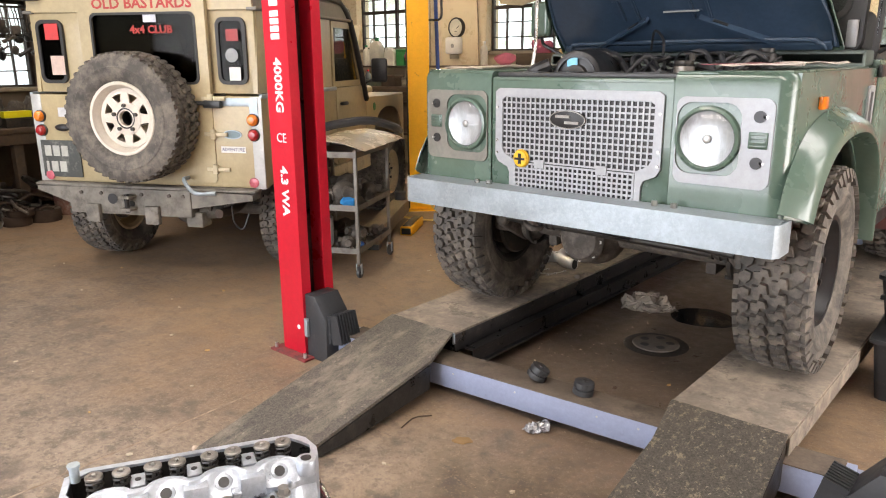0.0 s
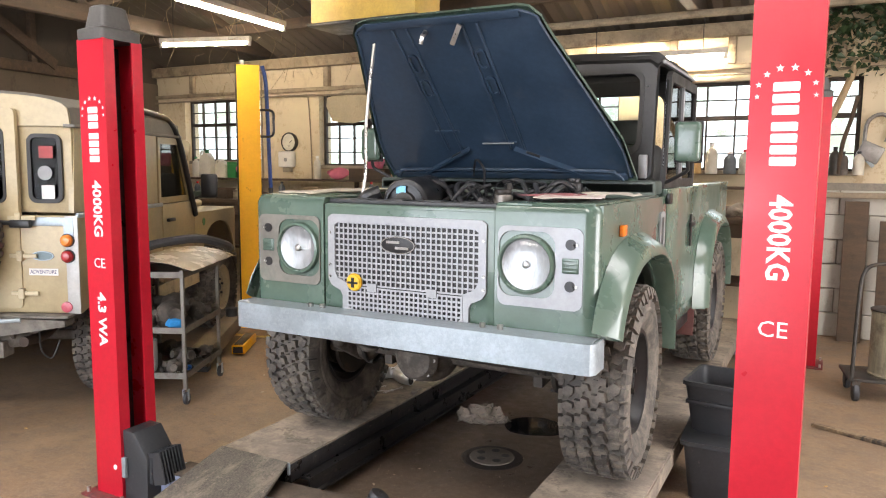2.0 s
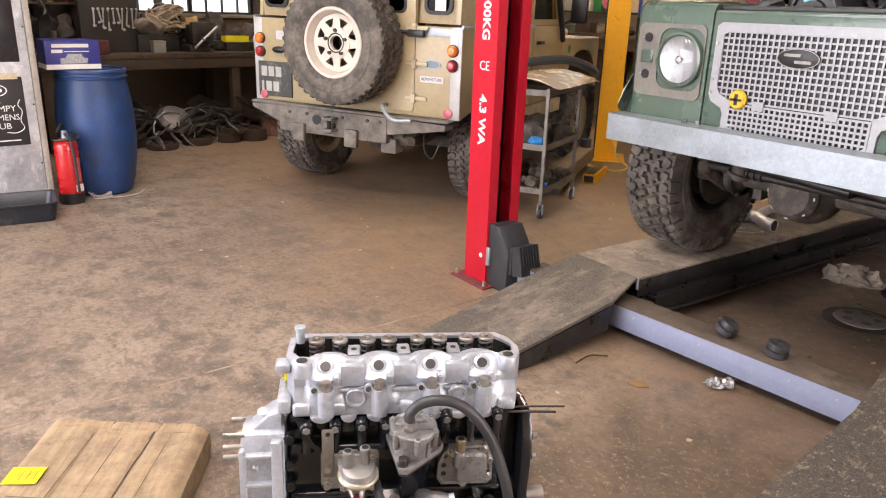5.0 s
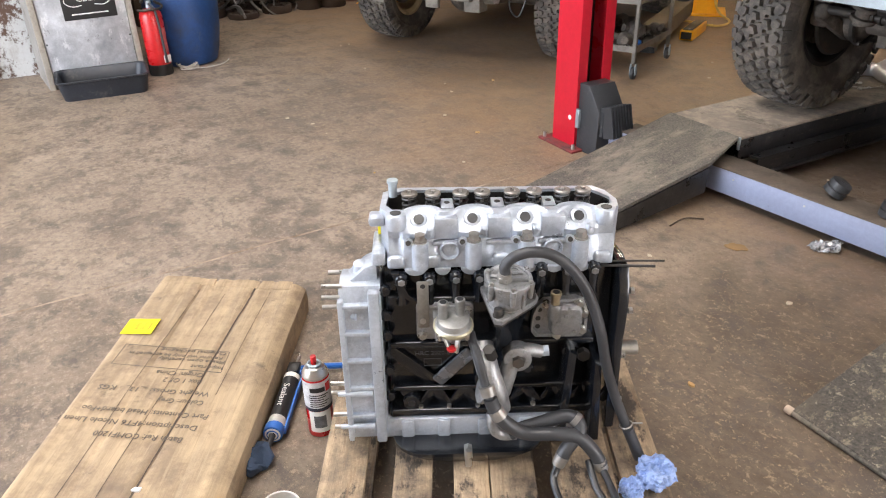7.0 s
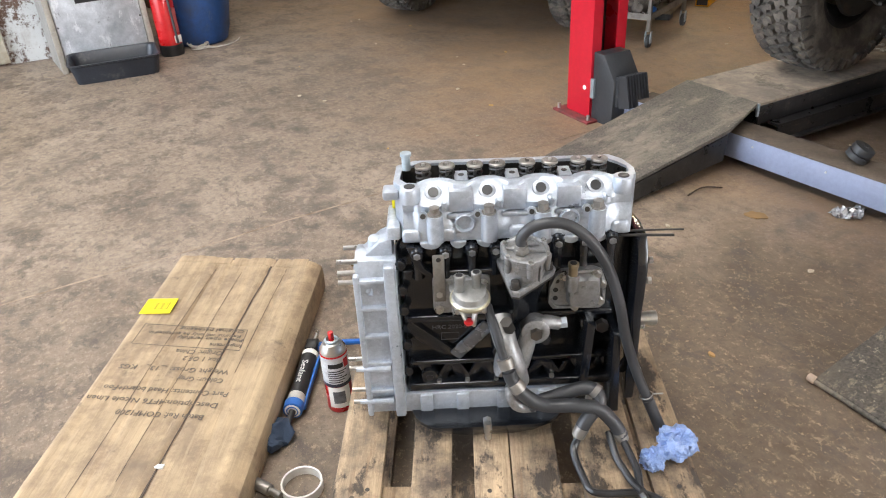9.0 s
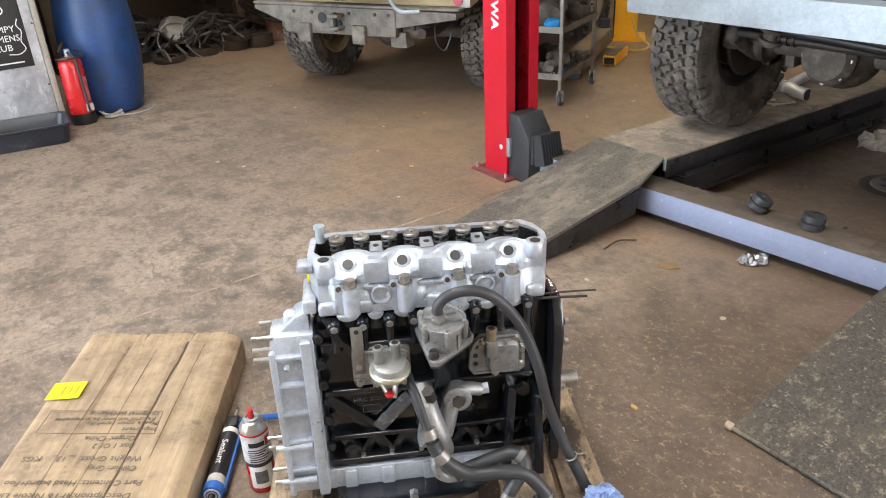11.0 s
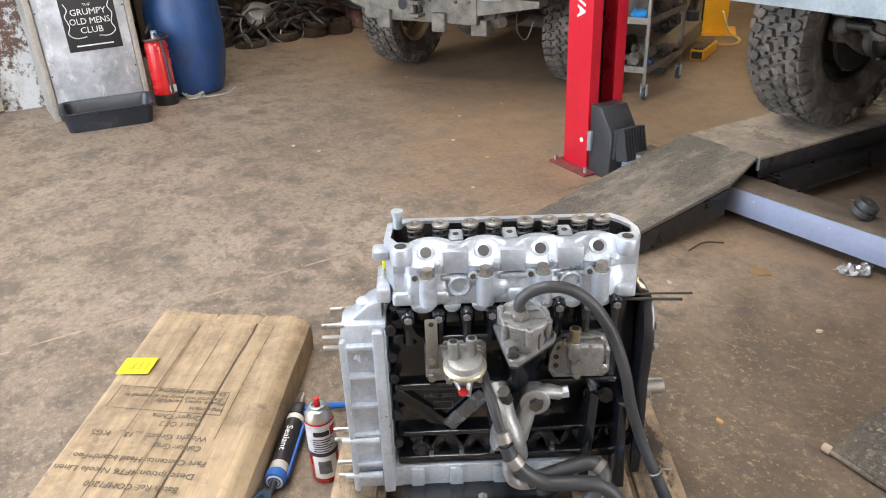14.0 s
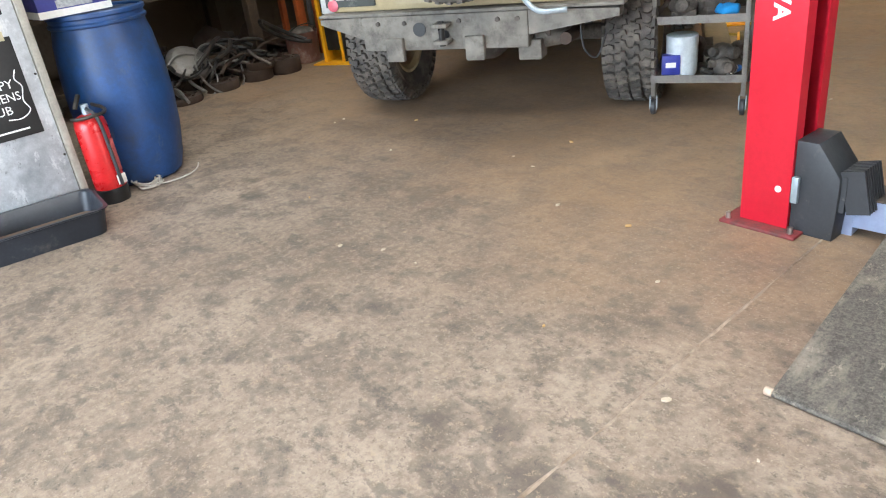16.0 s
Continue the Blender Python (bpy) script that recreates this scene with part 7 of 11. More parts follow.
for k, (x, y, z, r) in enumerate(((0.12, 0.15, 0.47, 0.07), (0.26, 0.2, 0.47, 0.09), (0.2, 0.42, 0.47, 0.1), (0.36, 0.40, 0.47, 0.07), (0.1, 0.34, 0.47, 0.06), (0.33, 0.08, 0.18, 0.055), (0.3, 0.3, 0.18, 0.07), (0.15, 0.45, 0.18, 0.075), (0.37, 0.5, 0.18, 0.05))):
    bm = ball(bmesh.new(), (0, 0, r * 0.9), r, r * 0.9, r * 0.9, 2)
    rod(bm, (0, -r * 1.3, r), (0, r * 1.2, r * 1.1), r * 0.45, seg=12)
    rod(bm, (-r, 0, r * 0.7), (r * 1.3, 0, r * 1.3), r * 0.35, seg=10)
    box(bm, -r * 0.8, r * 0.9, -r * 0.6, r * 0.5, 0, r * 0.5, 0.006)
    lone("gearbox_part", crumple(bm, 18, 0.006, k), GRIME, on_trolley(x, y, z - 0.005, 40 * k), "greasy cast metal part on a trolley shelf", "machine part", "greasy parts on the trolley")
bm = ball(bmesh.new(), (0, 0, 0.03), 0.06, 0.04, 0.035, 3)
lone("blue_rag", crumple(bm, 22, 0.02, 3), mat("bright_blue_cloth", (0.02, 0.25, 0.6), 0.85), on_trolley(0.33, 0.1, 0.468), "crumpled bright blue rag on the trolley shelf", "rag")
bm = lathe(bmesh.new(), [(0.07, 0.0), (0.078, 0.02), (0.08, 0.2), (0.072, 0.205), (0.0, 0.205)], 20)
lone("plastic_tub", bm, mat("translucent_white_plastic", (0.6, 0.66, 0.7), 0.4), on_trolley(0.12, 0.12, 0.182), "translucent white plastic tub on the trolley's bottom shelf", "plastic tub")
for k in range(9):
    x, y = random.uniform(0.22, 0.4), random.uniform(0.06, 0.5)
    bm = rod(bmesh.new(), (-0.05, 0, 0.014), (0.06, 0.01, 0.014), 0.013, seg=10)
    ball(bm, (0.06, 0.01, 0.02), 0.022, 0.016, 0.018, 2)
    lone("loose_fitting", bm, random.choice((STEEL, OIL_STEEL, BLUE_TOOL, DARK_METAL)), on_trolley(x, y, 0.18, random.uniform(0, 360)), "small metal fitting lying on the trolley's bottom shelf", "metal fitting", "fittings on the trolley")
pb = thing("blue_carton", on_trolley(0.035, 0.02, 0.178, 8), "small blue and white carton on the trolley's bottom shelf", "carton")
part("carton_body", box(bmesh.new(), 0, 0.09, 0, 0.06, 0.0, 0.12, 0.002), mat("deep_blue_print", (0.02, 0.03, 0.26), 0.5), pb)
part("carton_band", box(bmesh.new(), -0.001, 0.091, -0.001, 0.061, 0.002, 0.022), PAPER, pb)
part("carton_mark", box(bmesh.new(), 0.02, 0.07, -0.0015, -0.0005, 0.06, 0.085), PAPER, pb)


# ---- the engine on its pallet ----
PT = 0.134  # top of the pallet
PAL = pose(0.395, -1.511, 0, 0, 0, 60.5) @ Matrix.Scale(0.945, 4)
P = thing("pallet", PAL, "rough pine pallet carrying the engine, stained with oil", "pallet")
PV0, PV1 = -0.30, 0.885
for u0, u1 in ((-0.40, -0.302), (-0.24, -0.157), (-0.11, -0.034), (-0.031, 0.066), (0.112, 0.235), (0.248, 0.345)):
    bm = box(bmesh.new(), u0, u1, PV0 + random.uniform(-0.008, 0.008), PV1 + random.uniform(-0.012, 0.006), PT - 0.02, PT, 0.002)
    part("deck_board", bm, PALLET_WOOD, P)
for v in (PV0 + 0.05, 0.25, PV1 - 0.06):
    part("cross_board", box(bmesh.new(), -0.40, 0.345, v - 0.045, v + 0.045, PT - 0.04, PT - 0.0205, 0.002), PALLET_WOOD, P)
    for u in (-0.35, -0.03, 0.29):
        part("block", box(bmesh.new(), u - 0.05, u + 0.05, v - 0.045, v + 0.045, 0.02, PT - 0.04, 0.003), PALLET_WOOD, P)
for u in (-0.35, -0.03, 0.29):
    part("bottom_board", box(bmesh.new(), u - 0.05, u + 0.05, PV0, PV1, 0, 0.02, 0.002), PALLET_WOOD, P)
for u, v in ((-0.36, -0.25), (-0.33, -0.23), (-0.2, -0.26), (-0.08, -0.24), (0.02, -0.25), (0.15, -0.26), (0.3, -0.24), (0.28, 0.8), (-0.37, 0.83), (-0.2, 0.84)):
    part("nail_head", rod(bmesh.new(), (u, v, PT - 0.001), (u, v, PT + 0.0008), 0.005, seg=8), DARK_METAL, P)

ENG = pose(0.395, -1.525, -0.013, 0, 0.5, 62.7) @ Matrix.Scale(0.945, 4)
E = thing("engine", ENG, "rebuilt black diesel engine with bare aluminium head on a pallet", "engine")
# block
bm = bmesh.new()
prism(bm, [(-0.242, 0.235), (0.225, 0.235), (0.228, 0.40), (0.236, 0.42), (0.232, 0.575), (0.215, 0.603), (-0.232, 0.603), (-0.242, 0.58)], -0.168, -0.02, FACE_FRONT, 0.006)
prism(bm, [(-0.235, 0.425), (0.20, 0.425), (0.20, 0.535), (-0.235, 0.535)], -0.03, 0.0, FACE_FRONT, 0.008)
prism(bm, [(-0.235, 0.53), (0.20, 0.53), (0.20, 0.60), (-0.235, 0.60)], -0.03, -0.014, FACE_FRONT, 0.004)
blk = part("cylinder_block", bm, BLOCK_BLACK, E, "gloss black painted cylinder block")
part("block_ledge", box(bmesh.new(), -0.235, 0.20, -0.014, 0.022, 0.414, 0.43, 0.006, None, 3), BLOCK_BLACK, blk)
part("crankcase_face", prism(bmesh.new(), [(-0.235, 0.245), (0.20, 0.245), (0.20, 0.42), (-0.235, 0.42)], -0.03, -0.008, FACE_FRONT, 0.006), BLOCK_BLACK, blk)
part("pan_rail", box(bmesh.new(), -0.238, 0.215, -0.026, 0.02, 0.238, 0.258, 0.006, None, 3), BLOCK_BLACK, blk)
part("lower_rail", box(bmesh.new(), -0.23, 0.2, -0.014, 0.02, 0.300, 0.312, 0.005, None, 3), BLOCK_BLACK, blk)
for k in range(7):
    x = -0.205 + k * 0.066
    part("web_rib", bar(bmesh.new(), (x, -0.004, 0.304), (x + 0.03, -0.008, 0.256), 0.012, 0.028, None, 0.004), BLOCK_BLACK, blk)
    part("web_rib", bar(bmesh.new(), (x + 0.036, -0.008, 0.256), (x + 0.064, -0.004, 0.304), 0.009, 0.022, None, 0.003), BLOCK_BLACK, blk)
part("v_rib", bar(bmesh.new(), (-0.235, 0.002, 0.404), (-0.137, 0.002, 0.314), 0.012, 0.03, None, 0.004), BLOCK_BLACK, blk)
# this arm of the V is a brighter grey than the other
part("v_rib", bar(bmesh.new(), (-0.058, -0.004, 0.398), (-0.134, -0.004, 0.318), 0.012, 0.03, None, 0.005), mat("bright_grey_rib", (0.20, 0.21, 0.23), 0.25, 0.6, 0.3, 20), blk)
# columns under the head, each with a screwed boss
for x, z in ((-0.201, 0.584), (-0.1445, 0.585), (-0.092, 0.587), (-0.045, 0.588), (0.079, 0.598), (0.131, 0.599), (0.185, 0.600)):
    t = bmesh.new()
    loft(t, [[(x + a * g, 0.012 - b3, zz) for a, b3 in ((-0.016, 0.0), (-0.015, 0.014), (-0.009, 0.024), (0.0, 0.027), (0.009, 0.024), (0.015, 0.014), (0.016, 0.0))] for zz, g in ((z + 0.012, 1.1), (z - 0.01, 1.0), (z - 0.03, 0.8), (z - 0.05, 0.72), (z - 0.062, 0.9))], False, None, False)
    part("head_column", t, BLOCK_BLACK, blk)
    bs = part("gallery_boss", rod(bmesh.new(), (x, 0.0, z + 0.002), (x, -0.021, z - 0.002), 0.0145, 0.0125, seg=18, bev=0.004), BLOCK_BLACK, blk)
    part("core_plug", rod(bmesh.new(), (x, -0.02, z - 0.002), (x, -0.0245, z - 0.003), 0.0075, seg=6), DULL_ALU, bs)
part("sweep_web", prism(bmesh.new(), [(-0.222, 0.60), (-0.205, 0.60), (-0.196, 0.57), (-0.186, 0.548), (-0.168, 0.534), (-0.168, 0.526), (-0.192, 0.536), (-0.208, 0.556)], 0.0, 0.016, FACE_FRONT, 0.004), BLOCK_BLACK, blk)
part("column_foot", box(bmesh.new(), -0.165, -0.03, -0.01, 0.01, 0.524, 0.538, 0.005, None, 3), BLOCK_BLACK, blk)
for z in (0.56, 0.50, 0.45, 0.36, 0.29):
    part("flange_pad", rod(bmesh.new(), (-0.236, -0.004, z), (-0.236, -0.02, z), 0.012, seg=14, bev=0.004), BLOCK_BLACK, blk)
for x, z in ((-0.19, 0.276), (0.15, 0.40), (0.06, 0.36), (-0.035, 0.335)):
    mb = part("mount_boss", rod(bmesh.new(), (x, 0.01, z), (x, -0.024, z), 0.019 if z != 0.36 else 0.014, seg=20, bev=0.005), BLOCK_BLACK, blk)
    part("mount_hole", rod(bmesh.new(), (x, -0.0235, z), (x, -0.0255, z), 0.008), BLACK, mb)
for x in (-0.17, -0.108, -0.045, 0.02, 0.077, 0.133):
    part("pan_bolt", rod(bmesh.new(), (x, -0.018, 0.256), (x, -0.018, 0.264), 0.0055, seg=6), STEEL, blk)
raised = mat("raised_cast_letters", (0.05, 0.052, 0.056), 0.4)
lettering("cast_mark", "HRC 2020-0", 0.014, raised, blk, upright(-0.142, -0.0085, 0.398), 0.074)
part("mark_frame", ring_plate(bmesh.new(), [(-0.161, 0.366), (-0.123, 0.366), (-0.123, 0.384), (-0.161, 0.384)], [(-0.1602, 0.3668), (-0.1238, 0.3668), (-0.1238, 0.3832), (-0.1602, 0.3832)], 0.008, 0.0095, FACE_FRONT), raised, blk)
# timing end on the right
bm = bmesh.new()
prism(bm, [(-0.034, 0.2), (-0.02, 0.2), (0.02, 0.235), (0.2, 0.26), (0.22, 0.57), (0.05, 0.6), (-0.004, 0.596), (-0.022, 0.57), (-0.034, 0.53), (-0.03, 0.46), (-0.026, 0.42), (-0.032, 0.36), (-0.034, 0.27)], 0.236, 0.258, XZ, 0.004)
part("timing_case", bm, BLOCK_BLACK, E)
for y, z in ((-0.04, 0.545), (-0.045, 0.50), (-0.035, 0.38), (-0.05, 0.27)):
    part("case_bolt", rod(bmesh.new(), (0.262, y + 0.025, z), (0.27, y + 0.025, z), 0.008, seg=6), STEEL, E)
part("side_bracket", prism(bmesh.new(), [(0.125, 0.215), (0.145, 0.215), (0.155, 0.42), (0.138, 0.43)], 0.0, 0.06, FACE_FRONT, 0.003), BLOCK_BLACK, E)
part("side_bracket", prism(bmesh.new(), [(0.192, 0.2), (0.215, 0.2), (0.205, 0.40), (0.19, 0.41)], -0.01, 0.075, FACE_FRONT, 0.003), BLOCK_BLACK, E)
part("bracket_bolt", rod(bmesh.new(), (0.173, -0.03, 0.405), (0.173, -0.045, 0.405), 0.014, seg=6), OIL_STEEL, E)
part("crank_nose", rod(bmesh.new(), (0.26, 0.07, 0.34), (0.322, 0.07, 0.34), 0.016, seg=16), STEEL, E)
# ladder frame and sump
part("ladder_frame", box(bmesh.new(), -0.262, 0.18, -0.03, 0.2, 0.184, 0.2375, 0.006), CAST_ALU, E, "bare aluminium ladder frame")
for x in (-0.2, -0.12, -0.03, 0.06, 0.14):
    part("frame_pad", box(bmesh.new(), x - 0.014, x + 0.014, -0.036, -0.028, 0.188, 0.234, 0.004), CAST_ALU, E)
rows = [[(x, y, z) for x, y in round_rect(-0.235 + g, 0.105 - g, -0.092 + g * 0.35, 0.22 - g, 0.075, 6)] for z, g in ((0.19, 0.0), (0.182, 0.0), (0.178, 0.006), (0.165, 0.02), (0.152, 0.045), (0.147, 0.062))]
bm = bmesh.new()
loft(bm, rows, True, None, True)
sp = part("sump", bm, BLOCK_BLACK, E, "gloss black sump")
part("drain_plug", rod(rod(bmesh.new(), (-0.07, -0.07, 0.19), (-0.07, -0.102, 0.186), 0.010, seg=6), (-0.07, -0.098, 0.206), (-0.07, -0.098, 0.162), 0.0075, seg=10), STEEL, sp)

# flywheel housing on the left
house = [(-0.03, 0.19), (-0.035, 0.30), (-0.03, 0.545), (-0.014, 0.572), (0.015, 0.58), (0.07, 0.565), (0.13, 0.53), (0.185, 0.46), (0.21, 0.34), (0.20, 0.19)]
inner = [(-0.012, 0.21), (-0.015, 0.30), (-0.012, 0.535), (0.0, 0.556), (0.02, 0.562), (0.062, 0.548), (0.116, 0.515), (0.168, 0.45), (0.192, 0.34), (0.182, 0.21)]
hs = part("flywheel_housing", ring_plate(bmesh.new(), house, inner, -0.326, -0.268, XZ), CAST_ALU, E, "pale cast aluminium flywheel housing")
part("housing_back", prism(bmesh.new(), house, -0.268, -0.244, XZ), CAST_ALU, hs)
part("housing_dark", prism(bmesh.new(), inner, -0.276, -0.269, XZ), DARK_METAL, hs)
for z in (0.26, 0.335, 0.405, 0.475, 0.54):
    part("housing_rib", box(bmesh.new(), -0.324, -0.262, -0.044, -0.028, z - 0.004, z + 0.004, 0.002), CAST_ALU, hs)
part("housing_face", prism(bmesh.new(), [(-0.02, 0.40), (-0.02, 0.54), (-0.006, 0.562), (0.018, 0.57), (0.066, 0.556), (0.122, 0.522), (0.176, 0.455), (0.188, 0.40)], -0.325, -0.312, XZ, 0.003), CAST_ALU, hs)
for k in range(5):
    part("inner_fin", box(bmesh.new(), -0.318, -0.277, -0.014, 0.17 - 0.012 * max(0, k - 4), 0.225 + 0.036 * k, 0.231 + 0.036 * k), CAST_ALU, hs)
part("housing_rim", box(bmesh.new(), -0.268, -0.246, -0.05, -0.028, 0.19, 0.575, 0.004), CAST_ALU, hs)
part("housing_rim", box(bmesh.new(), -0.33, -0.318, -0.045, -0.028, 0.19, 0.555, 0.004), CAST_ALU, hs)
part("top_web", prism(bmesh.new(), [(-0.318, 0.565), (-0.25, 0.565), (-0.25, 0.615), (-0.275, 0.605)], -0.06, 0.0, FACE_FRONT, 0.003), CAST_ALU, hs)
dome = [(0.0, -0.335), (0.03, -0.334), (0.05, -0.326), (0.060, -0.31), (0.064, -0.29), (0.064, -0.25)]
part("housing_dome", lathe(bmesh.new(), dome, 32, Matrix.Translation((0, 0.035, 0.512)) @ Matrix.Rotation(radians(90), 4, "Y")), CAST_ALU, hs, "rounded dome of the housing")
part("dome_stub", rod(bmesh.new(), (-0.285, 0.03, 0.57), (-0.285, 0.025, 0.605), 0.017, 0.014, seg=18, bev=0.004), CAST_ALU, hs)
for y0, z0, y1, z1 in ((-0.03, 0.50, 0.05, 0.572), (0.09, 0.55, 0.17, 0.46)):
    part("dome_web", bar(bmesh.new(), (-0.30, y0, z0), (-0.262, y1, z1), 0.012, 0.03, None, 0.004), CAST_ALU, hs)
for y, z in ((-0.012, 0.572), (-0.018, 0.55), (-0.022, 0.53), (-0.022, 0.335), (-0.022, 0.31), (-0.022, 0.25), (-0.022, 0.215), (0.1, 0.54), (0.17, 0.46)):
    part("stud", rod(bmesh.new(), (-0.32, y, z), (-0.362, y, z), 0.005, seg=10), STEEL, hs)
for z in (0.322, 0.232):
    part("stud_sleeve", rod(bmesh.new(), (-0.27, -0.042, z), (-0.345, -0.042, z), 0.008, 0.005, seg=10), CAST_ALU, hs)

# cylinder head
HT = 0.716
bm = bmesh.new()
LOBES = (-0.163, -0.058, 0.046, 0.152)


def head_line(z, y, lobe):
    """The head's outline at one height, its front drawn in or out at the four injector lobes."""
    pts = []
    for i in range(81):
        x = -0.224 + 0.446 * i / 80
        w = max(max(0.0, math.cos(min(1.0, abs(x - c) / 0.038) * math.pi / 2)) ** 0.5 for c in LOBES)
        pts.append((x, y + lobe * w, z))
    return pts + [(x, max(v, y + 0.012), z) for x, v in ((0.232, 0.03), (0.235, 0.06), (0.222, 0.105), (0.2, 0.13), (-0.2, 0.142), (-0.236, 0.12), (-0.24, 0.045))]


loft(bm, [head_line(z, y, w) for z, y, w in ((0.606, -0.002, -0.006), (0.640, -0.002, -0.008), (0.652, 0.004, -0.008), (0.664, 0.012, -0.010), (0.68, 0.010, -0.012), (0.69, 0.012, -0.004), (HT - 0.005, 0.018, 0.020), (HT - 0.001, 0.0195, 0.021), (HT, 0.022, 0.021))], True)
mid = [(x, y) for x, y, z in head_line(HT, 0.022, 0.021)]
gal = [(x * 0.95, y + 0.011 if y < 0.1 else y - 0.014) for x, y in mid]
loft(bm, [[(x, y, HT) for x, y in mid], [(x, y, HT) for x, y in gal], [(x, y, HT - 0.006) for x, y in gal]], True)
well = loft(bmesh.new(), [[(x, y, HT - 0.006) for x, y in gal], [(x, y, HT - 0.055) for x, y in gal]], True)
t = bmesh.new()
t.faces.new([t.verts.new((x, y, HT - 0.055)) for x, y in gal])
join(bm, t)
box(bm, -0.228, 0.222, -0.006, 0.14, 0.604, 0.622, 0.004)
hd = part("cylinder_head", bm, CAST_ALU, E, "bright bare aluminium cylinder head")
# black here covers both oil and the shade deep in the gallery
part("oil_gallery", well, OIL_STEEL, hd, "inner walls black with oil and painted-in shade")
part("gallery_floor", prism(bmesh.new(), [(x * 0.985, y) for x, y in gal], HT - 0.054, HT - 0.05), OIL_STEEL, hd)
for k, x in enumerate((-0.181, -0.134, -0.078, -0.034, 0.026, 0.071, 0.128, 0.17)):
    v = part("valve_spring", tube(bmesh.new(), [(x + 0.0145 * math.cos(q * 0.9), 0.078 + 0.0145 * math.sin(q * 0.9), HT - 0.05 + q * 0.00172) for q in range(36)], 0.0028, 6, 1), OIL_STEEL, hd)
    part("retainer", lathe(bmesh.new(), [(0.0, 0.004), (0.006, 0.004), (0.0075, 0.0055), (0.0145, 0.0055), (0.0165, 0.004), (0.0165, 0.0), (0, -0.001)], 24, Matrix.Translation((x, 0.078, HT + 0.012))), WORN_STEEL, v)
    part("valve_stem", rod(bmesh.new(), (x, 0.078, HT - 0.05), (x, 0.078, HT + 0.0205), 0.0036), STEEL, v)
for x in (-0.106, -0.004, 0.1):
    part("rocker_pedestal", box(bmesh.new(), x - 0.014, x + 0.014, 0.052, 0.10, HT - 0.052, HT - 0.006, 0.004), CAST_ALU, hd)
    part("pedestal_bore", rod(bmesh.new(), (x, 0.076, HT - 0.0065), (x, 0.076, HT - 0.005), 0.006), BLACK, hd)
for x in (-0.208, 0.205):
    part("rim_boss", rod(bmesh.new(), (x, 0.018 if x > 0 else 0.012, HT - 0.03), (x, 0.018 if x > 0 else 0.012, HT + 0.003), 0.02, seg=18, bev=0.003), CAST_ALU, hd)
    part("rim_hole", rod(bmesh.new(), (x, 0.018 if x > 0 else 0.012, HT + 0.002), (x, 0.018 if x > 0 else 0.012, HT + 0.004), 0.011), BLACK, hd)
for x in LOBES:
    p0 = Vector((x, 0.021, 0.699))
    tilt = Vector((0, -0.72, 0.69))
    ij = part("injector_boss", rod(bmesh.new(), p0 - tilt * 0.012, p0 + tilt * 0.004, 0.0185, 0.0165, seg=22, bev=0.003), CAST_ALU, hd)
    part("injector_bore", rod(bmesh.new(), p0 + tilt * 0.003, p0 + tilt * 0.0047, 0.0105, seg=18), BLACK, ij)
    part("clamp_pad", crumple(box(bmesh.new(), x + 0.012, x + 0.027, -0.006, 0.03, 0.672, 0.69, 0.005, None, 3), 90, 0.004, 3), CAST_ALU, ij)
    part("clamp_stud", rod(bmesh.new(), (x + 0.021, -0.004, 0.69), (x + 0.021, -0.009, 0.694), 0.005), CAST_ALU, ij)
    x += 0.003
    cb2 = part("bolt_column", rod(bmesh.new(), (x - 0.002, -0.012, 0.61), (x - 0.002, -0.012, 0.668), 0.0165, seg=18), CAST_ALU, hd)
    part("head_bolt", rod(rod(bmesh.new(), (x - 0.002, -0.012, 0.668), (x - 0.002, -0.012, 0.671), 0.014, seg=18), (x - 0.002, -0.012, 0.671), (x - 0.002, -0.012, 0.684), 0.011, seg=6), WORN_STEEL, cb2)
    part("glow_plug_boss", rod(bmesh.new(), (x - 0.022, 0.0, 0.662), (x - 0.024, -0.016, 0.668), 0.009), CAST_ALU, hd)
    part("glow_plug", rod(bmesh.new(), (x - 0.024, -0.016, 0.668), (x - 0.025, -0.022, 0.67), 0.005), DARK_METAL, hd)
for a, b3 in zip(LOBES, LOBES[1:]):
    part("side_panel", box(bmesh.new(), a + 0.030, b3 - 0.029, 0.002, 0.03, 0.664, 0.709, 0.003), CAST_ALU, hd)
    part("panel_rib", box(bmesh.new(), a + 0.026, b3 - 0.024, -0.004, 0.02, 0.652, 0.661, 0.003), CAST_ALU, hd)
for x in (-0.104, 0.1):
    part("core_ring", lathe(bmesh.new(), [(0.021, 0), (0.0205, 0.008), (0.0185, 0.010), (0.0165, 0.009), (0.0145, 0.002), (0.006, 0.0045), (0, 0.005)], 28, upright(x, 0.0, 0.643)), CAST_ALU, hd)
for x in (-0.21, -0.14, 0.0, 0.2):
    part("casting_pad", box(bmesh.new(), x - 0.018, x + 0.018, -0.012, 0.02, 0.606, 0.634, 0.008, None, 3), CAST_ALU, hd)
# scalloped lower flange of the head
for x, w in ((-0.172, 0.022), (-0.118, 0.016), (-0.062, 0.02), (0.052, 0.018), (0.105, 0.018), (0.157, 0.02)):
    t = bmesh.new()
    prism(t, [(x + w * math.cos(a), 0.606 + 0.016 * math.sin(a)) for a in [math.pi + math.pi * i / 10 for i in range(11)]], -0.012, 0.012, FACE_FRONT, 0.003)
    part("flange_scallop", t, CAST_ALU, hd)
